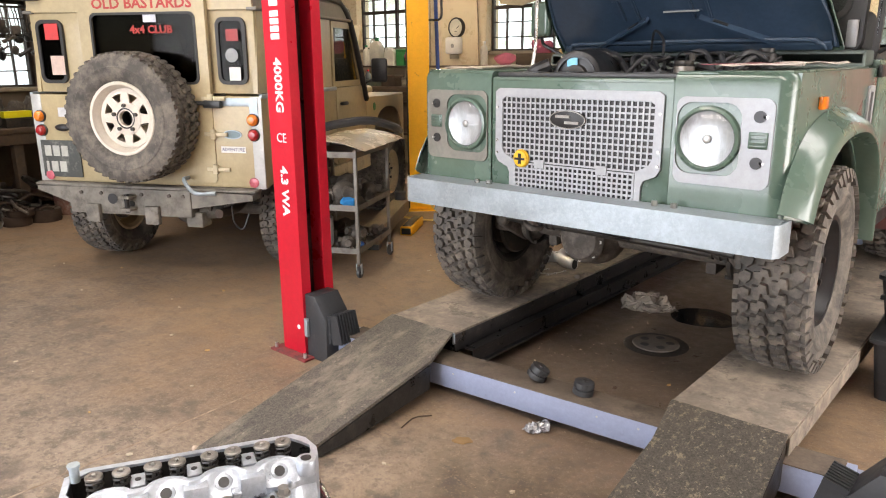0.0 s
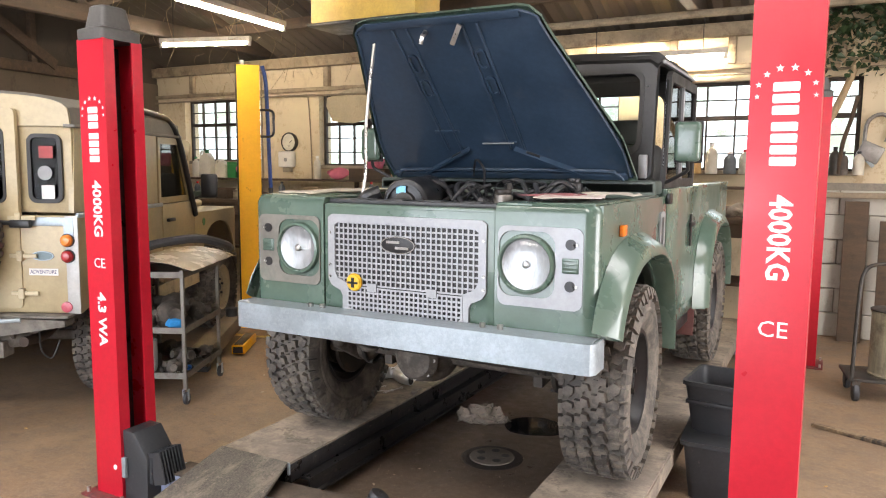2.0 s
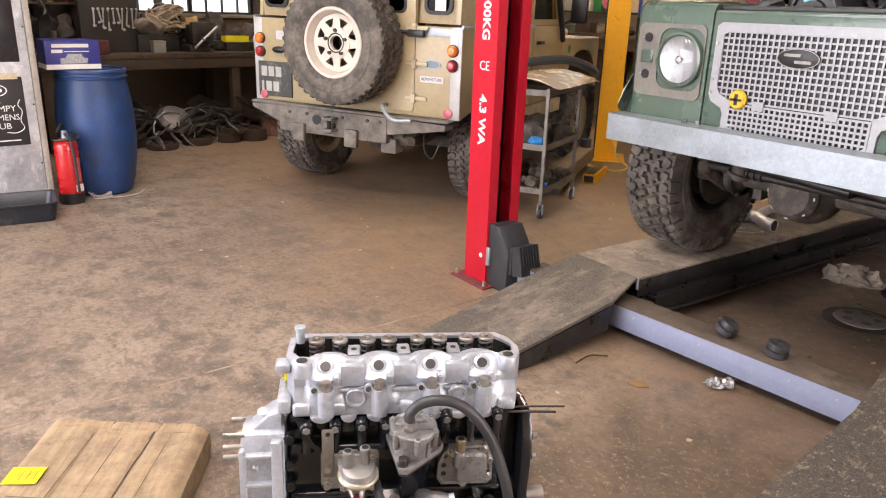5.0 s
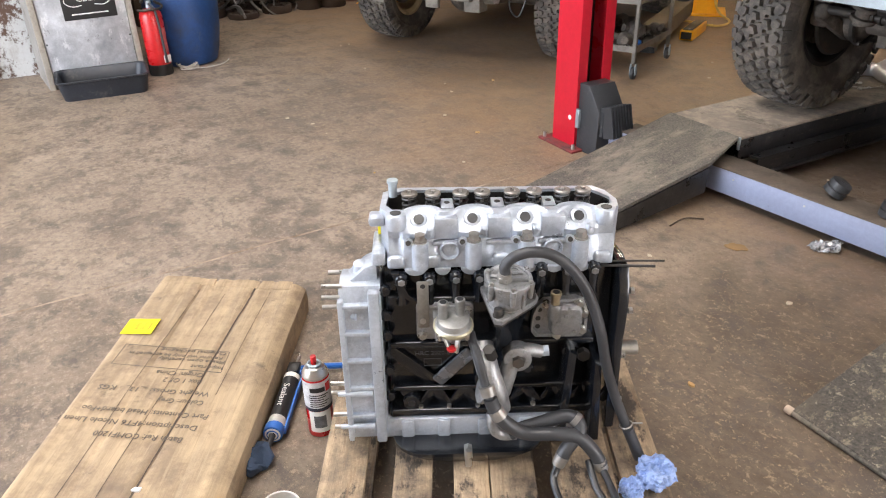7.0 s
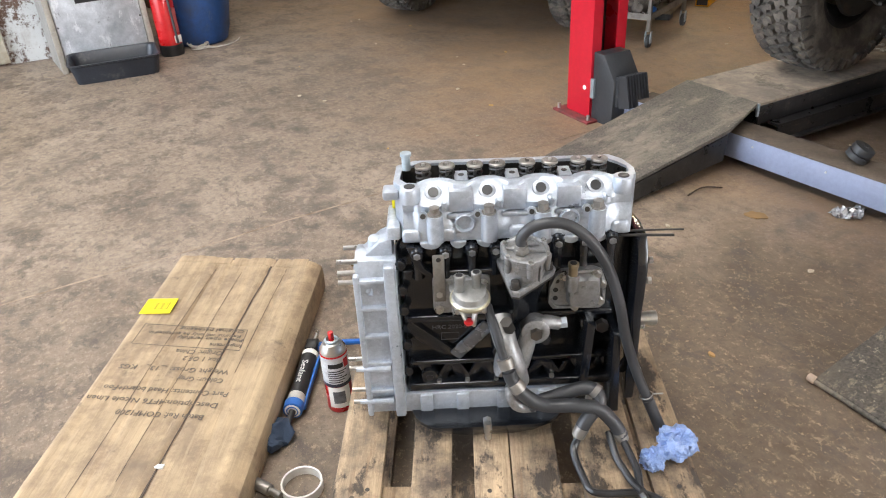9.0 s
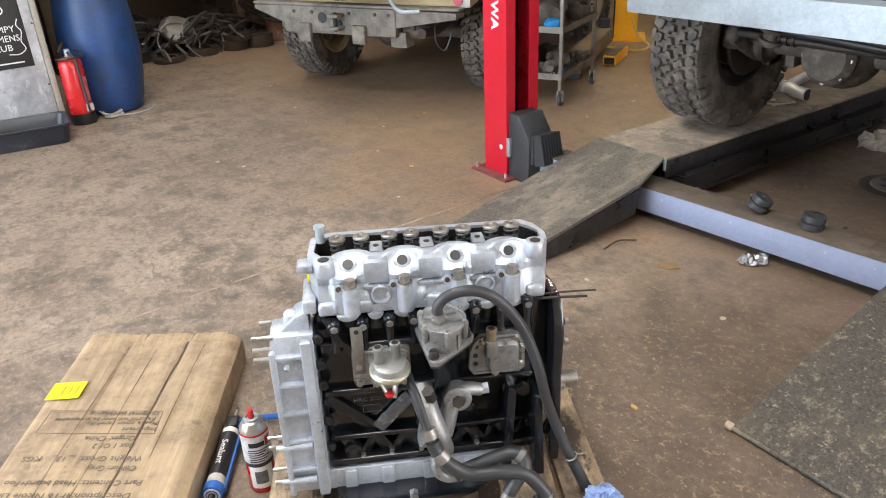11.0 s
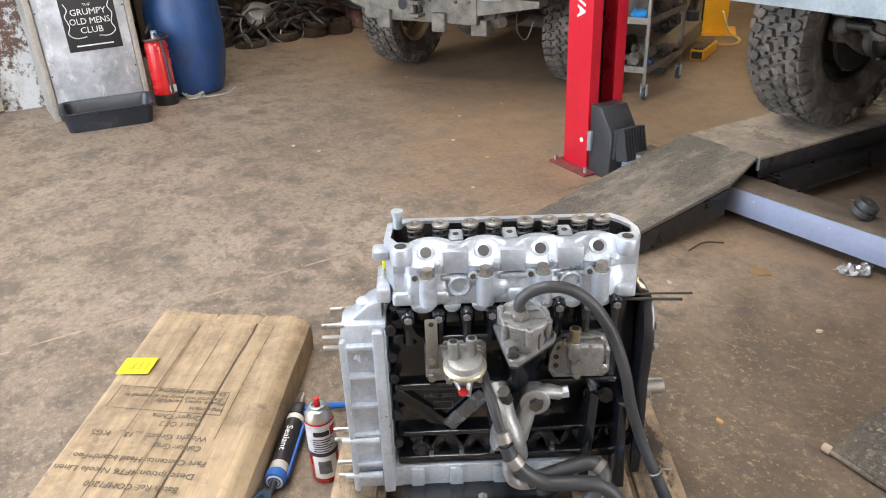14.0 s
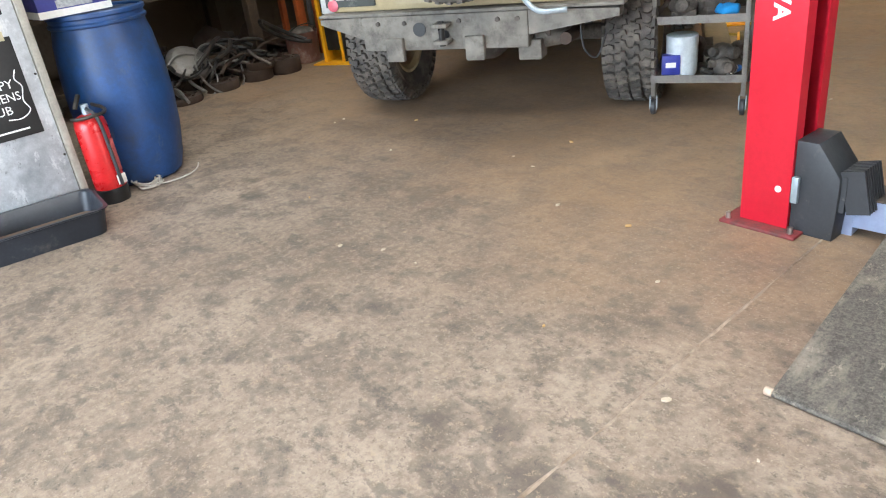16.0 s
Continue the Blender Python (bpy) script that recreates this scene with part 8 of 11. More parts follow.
part("water_stub", rod(rod(bmesh.new(), (-0.215, 0.10, HT), (-0.215, 0.10, HT + 0.034), 0.009, seg=14), (-0.215, 0.10, HT + 0.03), (-0.215, 0.10, HT + 0.036), 0.0115, seg=14), GALV, hd)
part("end_lug", box(bmesh.new(), -0.262, -0.23, 0.02, 0.06, 0.685, 0.705, 0.006), CAST_ALU, hd)
part("end_lug", box(bmesh.new(), -0.258, -0.23, -0.004, 0.1, 0.61, 0.64, 0.006), CAST_ALU, hd)
part("yellow_tag", prism(bmesh.new(), [(0.078 + 0.011 * math.cos(a), 0.662 + 0.021 * math.sin(a)) for a in [2 * math.pi * i / 20 for i in range(20)]], -0.2475, -0.236, XZ, 0.001), LABEL_YELLOW, hd, "oval yellow paint mark")
part("end_plug", lathe(bmesh.new(), [(0.026, 0.0), (0.026, 0.006), (0.022, 0.007), (0.018, 0.002), (0, 0.001)], 26, Matrix.Translation((-0.242, 0.09, 0.54)) @ Matrix.Rotation(radians(-90), 4, "Y")), BLOCK_BLACK, blk)
part("wire_bunch", tube(bmesh.new(), [(0.19, 0.0, 0.598), (0.25, -0.005, 0.598), (0.308, -0.012, 0.599)], 0.003, 6, 4), OIL_STEEL, E)
part("wire_bunch", tube(bmesh.new(), [(0.19, 0.008, 0.6), (0.25, 0.008, 0.602), (0.33, 0.0, 0.604)], 0.0022, 6, 4), OIL_STEEL, E)

# vacuum pump on its black tower, with the long hose
tri = [(-0.026, -0.136), (-0.012, -0.14), (0.062, -0.07), (0.068, -0.056), (0.05, 0.0), (-0.045, 0.0)]
bm = bmesh.new()
loft(bm, [[(0.004 + (x - 0.004) * g, y * h, z) for x, y in tri] for z, g, h in ((0.552, 0.92, 0.92), (0.538, 0.84, 0.8), (0.50, 0.66, 0.6), (0.45, 0.5, 0.42), (0.425, 0.6, 0.3))], True, None, True)
part("pump_tower", bm, BLOCK_BLACK, E)
up = Vector((0.02, -0.12, 0.99)).normalized()
p0 = Vector((0.004, -0.078, 0.566))
lid = Matrix.Translation(p0 + up * 0.056) @ up.to_track_quat("Z", "Y").to_matrix().to_4x4()
vp = part("vacuum_pump", lathe(bmesh.new(), [(0, -0.062), (0.034, -0.062), (0.0355, -0.058), (0.0355, -0.052), (0.0385, -0.048), (0.039, -0.014), (0.041, -0.012), (0.041, -0.003), (0, -0.003)], 36, lid), DULL_ALU, E, "round cast vacuum pump")
part("pump_lid", lathe(bmesh.new(), [(0.041, -0.002), (0.0445, -0.002), (0.0445, 0.004), (0.043, 0.0055), (0.0385, 0.0055), (0.037, 0.0015), (0.02, 0.0005), (0, 0.001)], 36, lid), DULL_ALU, vp)
part("lid_rib", bar(bmesh.new(), lid @ Vector((-0.034, 0.012, 0.003)), lid @ Vector((0.034, -0.014, 0.003)), 0.008, 0.006, None, 0.002), DULL_ALU, vp)
part("lid_rib", bar(bmesh.new(), lid @ Vector((0.004, 0.018, 0.002)), lid @ Vector((0.03, 0.01, 0.002)), 0.006, 0.005, None, 0.002), DULL_ALU, vp)
part("lid_ring", lathe(bmesh.new(), [(0.011, 0), (0.011, 0.004), (0.008, 0.004), (0.008, 0.001)], 20, lid @ Matrix.Translation((0.016, 0.02, 0))), DULL_ALU, vp)
part("pump_flange", prism(bmesh.new(), tri, 0.5525, 0.5645, None, 0.003), DULL_ALU, vp)
part("flange_gasket", prism(bmesh.new(), [(x * 0.985, y * 0.985) for x, y in tri], 0.548, 0.5525, None, 0.0005), DARK_METAL, vp)
for k in range(6):
    a = radians(25 + 60 * k)
    q = Vector((0.0435 * math.cos(a), 0.0435 * math.sin(a), 0))
    part("screw_lug", rod(bmesh.new(), lid @ (q - Vector((0, 0, 0.03))), lid @ (q + Vector((0, 0, 0.005))), 0.005, 0.0072, seg=12), DULL_ALU, vp)
    part("pump_screw", rod(bmesh.new(), lid @ (q + Vector((0, 0, 0.004))), lid @ (q + Vector((0, 0, 0.009))), 0.0046, seg=6), STEEL, vp)
for x, y in ((-0.018, -0.122), (0.053, -0.058)):
    part("flange_bolt", rod(rod(bmesh.new(), (x, y, 0.564), (x, y, 0.567), 0.0105, seg=16), (x, y, 0.566), (x, y, 0.58), 0.0085, seg=12, bev=0.001), DARK_METAL, vp)
part("body_rib", bar(bmesh.new(), lid @ Vector((0.02, -0.035, -0.05)), lid @ Vector((0.02, -0.035, -0.015)), 0.005, 0.006, None, 0.002), DULL_ALU, vp)
part("hose_socket", rod(rod(bmesh.new(), lid @ Vector((-0.01, -0.004, 0.001)), lid @ Vector((-0.01, -0.004, 0.012)), 0.0145, seg=6, bev=0.001), lid @ Vector((-0.01, -0.004, 0.011)), lid @ Vector((-0.01, -0.004, 0.02)), 0.0125, seg=16), WORN_STEEL, vp)
h0 = lid @ Vector((-0.01, -0.004, 0.016))
part("vacuum_hose", tube(bmesh.new(), [h0, (-0.004, -0.094, 0.656), (0.012, -0.098, 0.677), (0.044, -0.1, 0.687), (0.083, -0.1, 0.679), (0.123, -0.1, 0.645), (0.159, -0.1, 0.585), (0.187, -0.1, 0.504), (0.208, -0.095, 0.416), (0.24, -0.09, 0.32), (0.279, -0.1, 0.226), (0.299, -0.105, 0.179)], 0.0105, 12, 5), RUBBER_DARK, E, "long black rubber hose")
part("hose_tip", rod(bmesh.new(), (0.268, -0.098, 0.252), (0.300, -0.105, 0.176), 0.0122, 0.0128, seg=16), RUBBER_DARK, E)
part("hose_mouth", rod(bmesh.new(), (0.2998, -0.105, 0.1765), (0.3008, -0.1053, 0.1745), 0.009, seg=14), BLACK, E)
part("wire_clip", lathe(bmesh.new(), [(0.0128, -0.002), (0.0148, 0.0), (0.0128, 0.002)], 18, Matrix.Translation((0.264, -0.097, 0.262)) @ Vector((0.35, -0.08, -0.9)).to_track_quat("Z", "Y").to_matrix().to_4x4()), WORN_STEEL, E)
part("clip_tail", rod(bmesh.new(), (0.277, -0.1, 0.268), (0.296, -0.105, 0.272), 0.0018, seg=6), WORN_STEEL, E)
# fuel pump
PUMP_ZINC = mat("zinc_plated_pump", (0.30, 0.297, 0.285), 0.45, 0.6, 0.25, 20, (0.2, 0.19, 0.17), 0.4, 22)
fp = part("fuel_pump", prism(bmesh.new(), [(x, z) for x, z in round_rect(-0.174, -0.056, 0.437, 0.527, 0.014, 4)], 0.0, 0.013, FACE_FRONT, 0.003), DULL_ALU, E, "cast fuel lift pump with two outlets")
part("pump_gasket", prism(bmesh.new(), [(x, z) for x, z in round_rect(-0.168, -0.06, 0.442, 0.522, 0.012, 4)], 0.012, 0.019, FACE_FRONT, 0.004), DULL_ALU, fp)
part("pump_neck", prism(bmesh.new(), [(-0.135, 0.455), (-0.072, 0.455), (-0.066, 0.515), (-0.14, 0.515)], 0.015, 0.05, FACE_FRONT, 0.006), DULL_ALU, fp)
fax = Matrix.Translation((-0.100, -0.064, 0.506)) @ Vector((0.0, -0.16, 0.98)).to_track_quat("Z", "Y").to_matrix().to_4x4()
part("pump_body", lathe(bmesh.new(), [(0, -0.04), (0.012, -0.04), (0.018, -0.034), (0.024, -0.012), (0.036, -0.006), (0.037, -0.002), (0, -0.002)], 36, fax), DULL_ALU, fp)
part("pump_rim", lathe(bmesh.new(), [(0.037, -0.003), (0.0395, -0.003), (0.0405, 0.0), (0.0405, 0.003), (0.038, 0.006), (0.035, 0.006)], 36, fax), mat("yellow_passivated_steel", (0.42, 0.385, 0.27), 0.35, 0.6, 0.25, 20), fp, "yellowish crimped rim")
part("pump_dome", lathe(bmesh.new(), [(0.037, 0.006), (0.034, 0.007), (0.033, 0.009), (0.033, 0.017), (0.0315, 0.020), (0.024, 0.022), (0, 0.0225)], 36, fax), PUMP_ZINC, fp)
for d, e in ((-0.020, 0.002), (0.0135, 0.010)):
    a = fax @ Vector((d, e, 0.022))
    part("outlet", rod(rod(bmesh.new(), a - Vector((0, 0, 0.004)), a + Vector((0, 0.0, 0.032)), 0.0095, seg=18), a + Vector((0, 0, 0.024)), a + Vector((0, 0, 0.034)), 0.0105, seg=18, bev=0.001), PUMP_ZINC, fp)
    part("outlet_bore", rod(bmesh.new(), a + Vector((0, 0, 0.0335)), a + Vector((0, 0, 0.035)), 0.0068), BLACK, fp)
for d in (-0.028, 0.006, 0.026):
    part("rim_screw", rod(bmesh.new(), fax @ Vector((d, -0.028, -0.012)), fax @ Vector((d, -0.028, 0.001)), 0.0045, seg=8), STEEL, fp)
part("primer_lever", bar(bar(bmesh.new(), (-0.122, -0.07, 0.49), (-0.108, -0.082, 0.462), 0.008, 0.006, None, 0.001), (-0.09, -0.08, 0.495), (-0.096, -0.086, 0.455), 0.010, 0.006, None, 0.001), STEEL, fp)
part("red_cap", lathe(bmesh.new(), [(0, -0.006), (0.006, -0.005), (0.0095, 0), (0.009, 0.005), (0, 0.008)], 16, Matrix.Translation((-0.105, -0.084, 0.462))), RED_GLOSS, fp, "red plastic cap")
part("lift_tab", box(bmesh.new(), -0.171, -0.147, -0.026, -0.0215, 0.475, 0.585, 0.003), WORN_STEEL, fp)
part("tab_hole", rod(bmesh.new(), (-0.159, -0.0262, 0.575), (-0.159, -0.027, 0.575), 0.005), BLACK, fp)
for x, z in ((-0.162, 0.452), (-0.16, 0.492), (-0.066, 0.45), (-0.07, 0.512)):
    part("pump_bolt", rod(rod(bmesh.new(), (x, -0.018, z), (x, -0.0215, z), 0.0095, seg=16), (x, -0.021, z), (x, -0.028, z), 0.007, seg=6), STEEL, fp)
# side cover with breather stub
plate = [(0.064, 0.452), (0.074, 0.438), (0.17, 0.436), (0.181, 0.446), (0.18, 0.50), (0.172, 0.522), (0.155, 0.53), (0.088, 0.526), (0.074, 0.512), (0.066, 0.49)]
sc = part("side_cover", prism(bmesh.new(), plate, -0.005, 0.012, FACE_FRONT, 0.003), DULL_ALU, E, "cast side cover with a pipe stub")
part("cover_rim", ring_plate(bmesh.new(), plate, [(0.122 + (x - 0.122) * 0.9, 0.482 + (z - 0.482) * 0.88) for x, z in plate], 0.012, 0.0165, FACE_FRONT), DULL_ALU, sc)
dome = round_rect(0.101, 0.166, 0.449, 0.518, 0.012, 4)
bm = bmesh.new()
loft(bm, [[(0.1335 + (x - 0.1335) * g, -d, 0.4835 + (z - 0.4835) * g) for x, z in dome] for d, g in ((0.01, 1.06), (0.022, 1.0), (0.030, 0.97), (0.034, 0.88), (0.0345, 0.6))], True, None, True)
part("cover_face", bm, DULL_ALU, sc)
part("stub_boss", rod(bmesh.new(), (0.109, -0.024, 0.49), (0.109, -0.026, 0.526), 0.0155, 0.013, seg=18, bev=0.002), DULL_ALU, sc)
part("breather_stub", rod(rod(bmesh.new(), (0.109, -0.026, 0.525), (0.109, -0.027, 0.55), 0.0095, seg=18), (0.109, -0.027, 0.546), (0.109, -0.027, 0.554), 0.0112, seg=18, bev=0.001), mat("brassy_stub", (0.42, 0.35, 0.24), 0.35, 0.8), sc)
part("stub_bore", rod(bmesh.new(), (0.109, -0.027, 0.5535), (0.109, -0.027, 0.555), 0.007), BLACK, sc)
for x, z in ((0.138, 0.512), (0.117, 0.482), (0.132, 0.498), (0.15, 0.46)):
    part("cover_pip", rod(bmesh.new(), (x, -0.03, z), (x, -0.037, z + 0.001), 0.006, 0.0045, seg=12), DULL_ALU, sc)
for x, z in ((0.078, 0.462), (0.078, 0.482), (0.08, 0.503)):
    part("cover_slot", rod(bmesh.new(), (x, -0.0118, z), (x, -0.0128, z), 0.0055, seg=12), BLACK, sc)
for x, z in ((0.17, 0.455), (0.172, 0.495), (0.16, 0.52), (0.118, 0.443), (0.093, 0.518)):
    part("cover_bolt", rod(rod(bmesh.new(), (x, -0.012, z), (x, -0.0185, z), 0.0095, seg=16), (x, -0.018, z), (x, -0.026, z), 0.0068, seg=6), STEEL, sc)
# oil adaptor and its hoses
oa = part("oil_adaptor", tube(bmesh.new(), [(-0.04, -0.03, 0.43), (-0.03, -0.075, 0.40), (-0.012, -0.09, 0.35), (0.0, -0.075, 0.30)], lambda u: 0.026 - 0.006 * u, 14, 5), DULL_ALU, E, "cast oil filter adaptor")
part("adaptor_arm", tube(bmesh.new(), [(0.0, -0.062, 0.335), (0.012, -0.058, 0.375), (0.024, -0.052, 0.412), (0.05, -0.05, 0.43), (0.082, -0.046, 0.422)], lambda u: 0.021 - 0.008 * u, 14, 5), DULL_ALU, oa)
part("arm_boss", lathe(bmesh.new(), [(0.03, -0.03), (0.029, -0.002), (0.026, 0.0), (0.016, 0.0), (0.014, -0.003), (0, -0.003)], 28, upright(0.032, -0.066, 0.415)), DULL_ALU, oa)
part("filter_pad", lathe(bmesh.new(), [(0, 0), (0.034, 0), (0.036, 0.004), (0.036, 0.012), (0.03, 0.016), (0, 0.016)], 26, Matrix.Translation((-0.03, -0.075, 0.355)) @ Matrix.Rotation(radians(-70), 4, "Y")), DULL_ALU, oa)
part("arm_bolt", rod(bmesh.new(), (0.032, -0.06, 0.415), (0.032, -0.076, 0.415), 0.013, seg=6), DARK_METAL, oa)
part("arm_end", rod(bmesh.new(), (0.08, -0.045, 0.422), (0.098, -0.045, 0.424), 0.012, seg=6), CAST_ALU, oa)
part("union_nut", rod(bmesh.new(), (-0.022, -0.07, 0.43), (-0.03, -0.078, 0.455), 0.013, seg=6), DARK_METAL, oa)
part("thin_hose", tube(bmesh.new(), [(-0.064, -0.04, 0.47), (-0.06, -0.062, 0.458), (-0.052, -0.08, 0.44), (-0.039, -0.1, 0.392), (-0.026, -0.113, 0.352)], 0.0095, 10, 5), RUBBER_DARK, E)
part("oil_hose", tube(bmesh.new(), [(-0.028, -0.112, 0.358), (-0.02, -0.116, 0.336), (0.002, -0.125, 0.305), (0.045, -0.13, 0.278), (0.107, -0.135, 0.278), (0.154, -0.135, 0.267), (0.187, -0.14, 0.232), (0.205, -0.148, 0.202)], 0.0148, 12, 6), RUBBER_DARK, E, "black oil hose with steel ends")
part("oil_hose", tube(bmesh.new(), [(0.018, -0.1, 0.25), (0.04, -0.1, 0.262), (0.075, -0.1, 0.275), (0.128, -0.1, 0.293), (0.152, -0.11, 0.292), (0.158, -0.125, 0.273), (0.131, -0.14, 0.242), (0.121, -0.146, 0.225)], 0.0148, 12, 6), RUBBER_DARK, E, "black oil hose with steel ends")
part("union_pipe", tube(bmesh.new(), [(-0.02, -0.09, 0.30), (-0.018, -0.1, 0.27), (0.0, -0.1, 0.25), (0.03, -0.1, 0.25)], 0.013, 12, 5), DULL_ALU, E)
for a, b2 in (((-0.018, -0.117, 0.332), (-0.006, -0.122, 0.315)), ((0.148, -0.107, 0.2945), (0.157, -0.113, 0.289)), ((-0.036, -0.104, 0.384), (-0.03, -0.11, 0.365))):
    part("hose_clip", rod(bmesh.new(), a, b2, 0.0165, seg=16), WORN_STEEL, E)
for a, b2 in (((0.199, -0.146, 0.212), (0.208, -0.15, 0.19)), ((0.123, -0.145, 0.228), (0.113, -0.149, 0.206))):
    part("hose_ferrule", rod(bmesh.new(), a, b2, 0.0155, 0.0135, seg=14), WORN_STEEL, E)
# three bent pipes that leave the hoses and come together on the boards
for pts in (((0.117, -0.149, 0.213), (0.112, -0.152, 0.200), (0.103, -0.164, 0.186), (0.104, -0.19, 0.176), (0.113, -0.232, 0.169), (0.119, -0.255, 0.167), (0.135, -0.266, 0.167), (0.166, -0.269, 0.167), (0.209, -0.269, 0.167), (0.24, -0.282, 0.167), (0.262, -0.30, 0.164)),
            ((0.205, -0.149, 0.197), (0.211, -0.17, 0.19), (0.218, -0.21, 0.184), (0.219, -0.235, 0.182), (0.215, -0.27, 0.178), (0.222, -0.29, 0.170), (0.236, -0.31, 0.164)),
            ((0.180, -0.14, 0.205), (0.182, -0.165, 0.195), (0.186, -0.195, 0.184), (0.192, -0.212, 0.180), (0.204, -0.25, 0.177), (0.216, -0.281, 0.184))):
    part("oil_pipe", tube(bmesh.new(), pts, 0.0078, 10, 4), BLACK, E, "bent gloss black steel pipe")

# ---- things round the engine ----
k = PAL
for nm, (u, v), c, rr in (("used_glove", (0.315, -0.15), BLUE_GLOVE, 0.039), ("used_glove", (0.258, -0.185), BLUE_GLOVE, 0.0265)):
    bm = ball(bmesh.new(), (0, 0, rr * 0.75), rr, rr * 0.9, rr * 0.75, 5)
    crumple(bm, 0.9 / rr, rr * 0.35, rr * 100)
    crumple(bm, 2.6 / rr, rr * 0.3, 3)
    crumple(bm, 5 / rr, rr * 0.2, 9)
    for v2 in bm.verts:
        v2.co.z = max(v2.co.z, 0.001)
    lone(nm, bm, c, k @ pose(u, v, PT, 0, 0, 30), "crumpled pale blue nitrile glove on the pallet", "glove", "crumpled gloves")


def spanner(length, w, material, m, label):
    bm = bmesh.new()
    prism(bm, [(-length / 2, -w * 0.3), (length / 2, -w * 0.3), (length / 2, w * 0.3), (-length / 2, w * 0.3)], 0.003, 0.003 + w * 0.35, None, 0.001)
    ring_plate(bm, [(length / 2 + w * 0.8 * math.cos(a), w * 0.8 * math.sin(a)) for a in [2 * math.pi * i / 18 for i in range(18)]], [(length / 2 + w * 0.45 * math.cos(a), w * 0.45 * math.sin(a)) for a in [2 * math.pi * i / 18 for i in range(18)]], 0.001, 0.003 + w * 0.5)
    prism(bm, [(-length / 2 + 0.002, -w * 0.3), (-length / 2 - w * 0.6, -w * 0.8), (-length / 2 - w * 1.3, -w * 0.7), (-length / 2 - w * 0.7, -w * 0.2), (-length / 2 - w * 0.7, w * 0.2), (-length / 2 - w * 1.3, w * 0.7), (-length / 2 - w * 0.6, w * 0.8), (-length / 2 + 0.002, w * 0.3)], 0.002, 0.003 + w * 0.45)
    return lone("spanner", bm, material, m, label, "spanner", "spanners")


def driver(m, grip, label):
    d = thing("screwdriver", m, label, "screwdriver", "hand tools on the pallet")
    part("grip", lathe(bmesh.new(), [(0, 0), (0.008, 0.002), (0.0105, 0.02), (0.009, 0.05), (0.0115, 0.09), (0.009, 0.112), (0.006, 0.118), (0, 0.118)], 18, Matrix.Translation((0, 0, 0.0118)) @ Matrix.Rotation(radians(90), 4, "Y")), grip, d)
    part("shank", rod(bmesh.new(), (0.115, 0, 0.0118), (0.23, 0, 0.008), 0.0042), STEEL, d)


for u, v, a, ln in ((-0.19, 0.56, 8, 0.17), (-0.12, 0.62, 4, 0.2), (-0.1, 0.60, 12, 0.18), (-0.05, 0.57, 10, 0.16), (-0.16, 0.50, 16, 0.15), (-0.06, 0.52, 2, 0.2)):
    spanner(ln, 0.013, STEEL, k @ pose(u, v, PT, 0, 0, a), "worn steel spanner lying on the pallet boards")
driver(k @ pose(-0.375, 0.44, PT, 0, 0, 4), mat("dark_grey_grip", (0.05, 0.05, 0.055), 0.5), "screwdriver with a dark grey grip on the pallet")
driver(k @ pose(-0.385, 0.385, PT, 0, 0, 6), RED_HANDLE, "screwdriver with a dark red grip on the pallet")
for z, (u, v), a, mt in ((PT, (-0.25, 0.70), -6, WORN_STEEL), (PT, (-0.26, 0.735), -14, WORN_STEEL)):
    pl2 = thing("pliers", k @ pose(u, v, z, 0, 0, a), "pair of worn steel pliers on the pallet", "pliers", "hand tools on the pallet")
    for s in (-1, 1):
        part("plier_arm", tube(bmesh.new(), [(-0.12, s * 0.022, 0.01), (-0.06, s * 0.026, 0.01), (0.0, s * 0.008, 0.01), (0.06, s * 0.004, 0.01)], 0.0052, 8, 4), mt, pl2)
    part("pivot", rod(bmesh.new(), (0, 0, 0.0), (0, 0, 0.022), 0.011), mt, pl2)
lone("steel_bar", rod(bmesh.new(), (-0.10, 0, 0.011), (0.1, 0.01, 0.011), 0.011), DARK_METAL, k @ pose(-0.28, 0.61, PT, 0, 0, 6), "short dark steel bar on the pallet", "steel bar")
lone("brass_rod", rod(bmesh.new(), (-0.1, 0, 0.007), (0.07, 0, 0.007), 0.006), mat("dull_brass", (0.36, 0.27, 0.12), 0.4, 0.8), k @ pose(-0.37, 0.655, PT, 0, 0, 4), "thin brass rod overhanging the pallet's edge", "brass rod")
bm = bmesh.new()
loft(bm, [[(0.13 * i / 8, 0.035 * (j - 1.5), 0.012 + 0.02 * math.sin(i / 8 * 3.1) - 0.004 * (j - 1.5) ** 2) for i in range(9)] for j in range(4)])
lone("blue_cloth", solid(bm, 0.003), BLUE_GLOVE, k @ pose(-0.10, 0.44, PT, 0, 0, 5), "folded pale blue cloth lying on the pallet", "cloth")

# flat-pack carton on the floor
CB = Matrix(((0.5225, -0.8526, 0, -0.762), (0.8526, 0.5225, 0, -2.02), (0, 0, 1, 0), (0, 0, 0, 1))) @ Matrix.Scale(0.906, 4)  # x across its end, -y along it
K = thing("flat_carton", CB, "long flat brown cardboard carton with printed lines, lying on the floor", "carton")
KL, KW, KH = 1.42, 0.51, 0.105


def seam_x(y):
    """Where the torn lengthwise seam runs."""
    return 0.347 + 0.046 * y + 0.0025 * noise.noise(Vector((y * 9, 3, 1)))


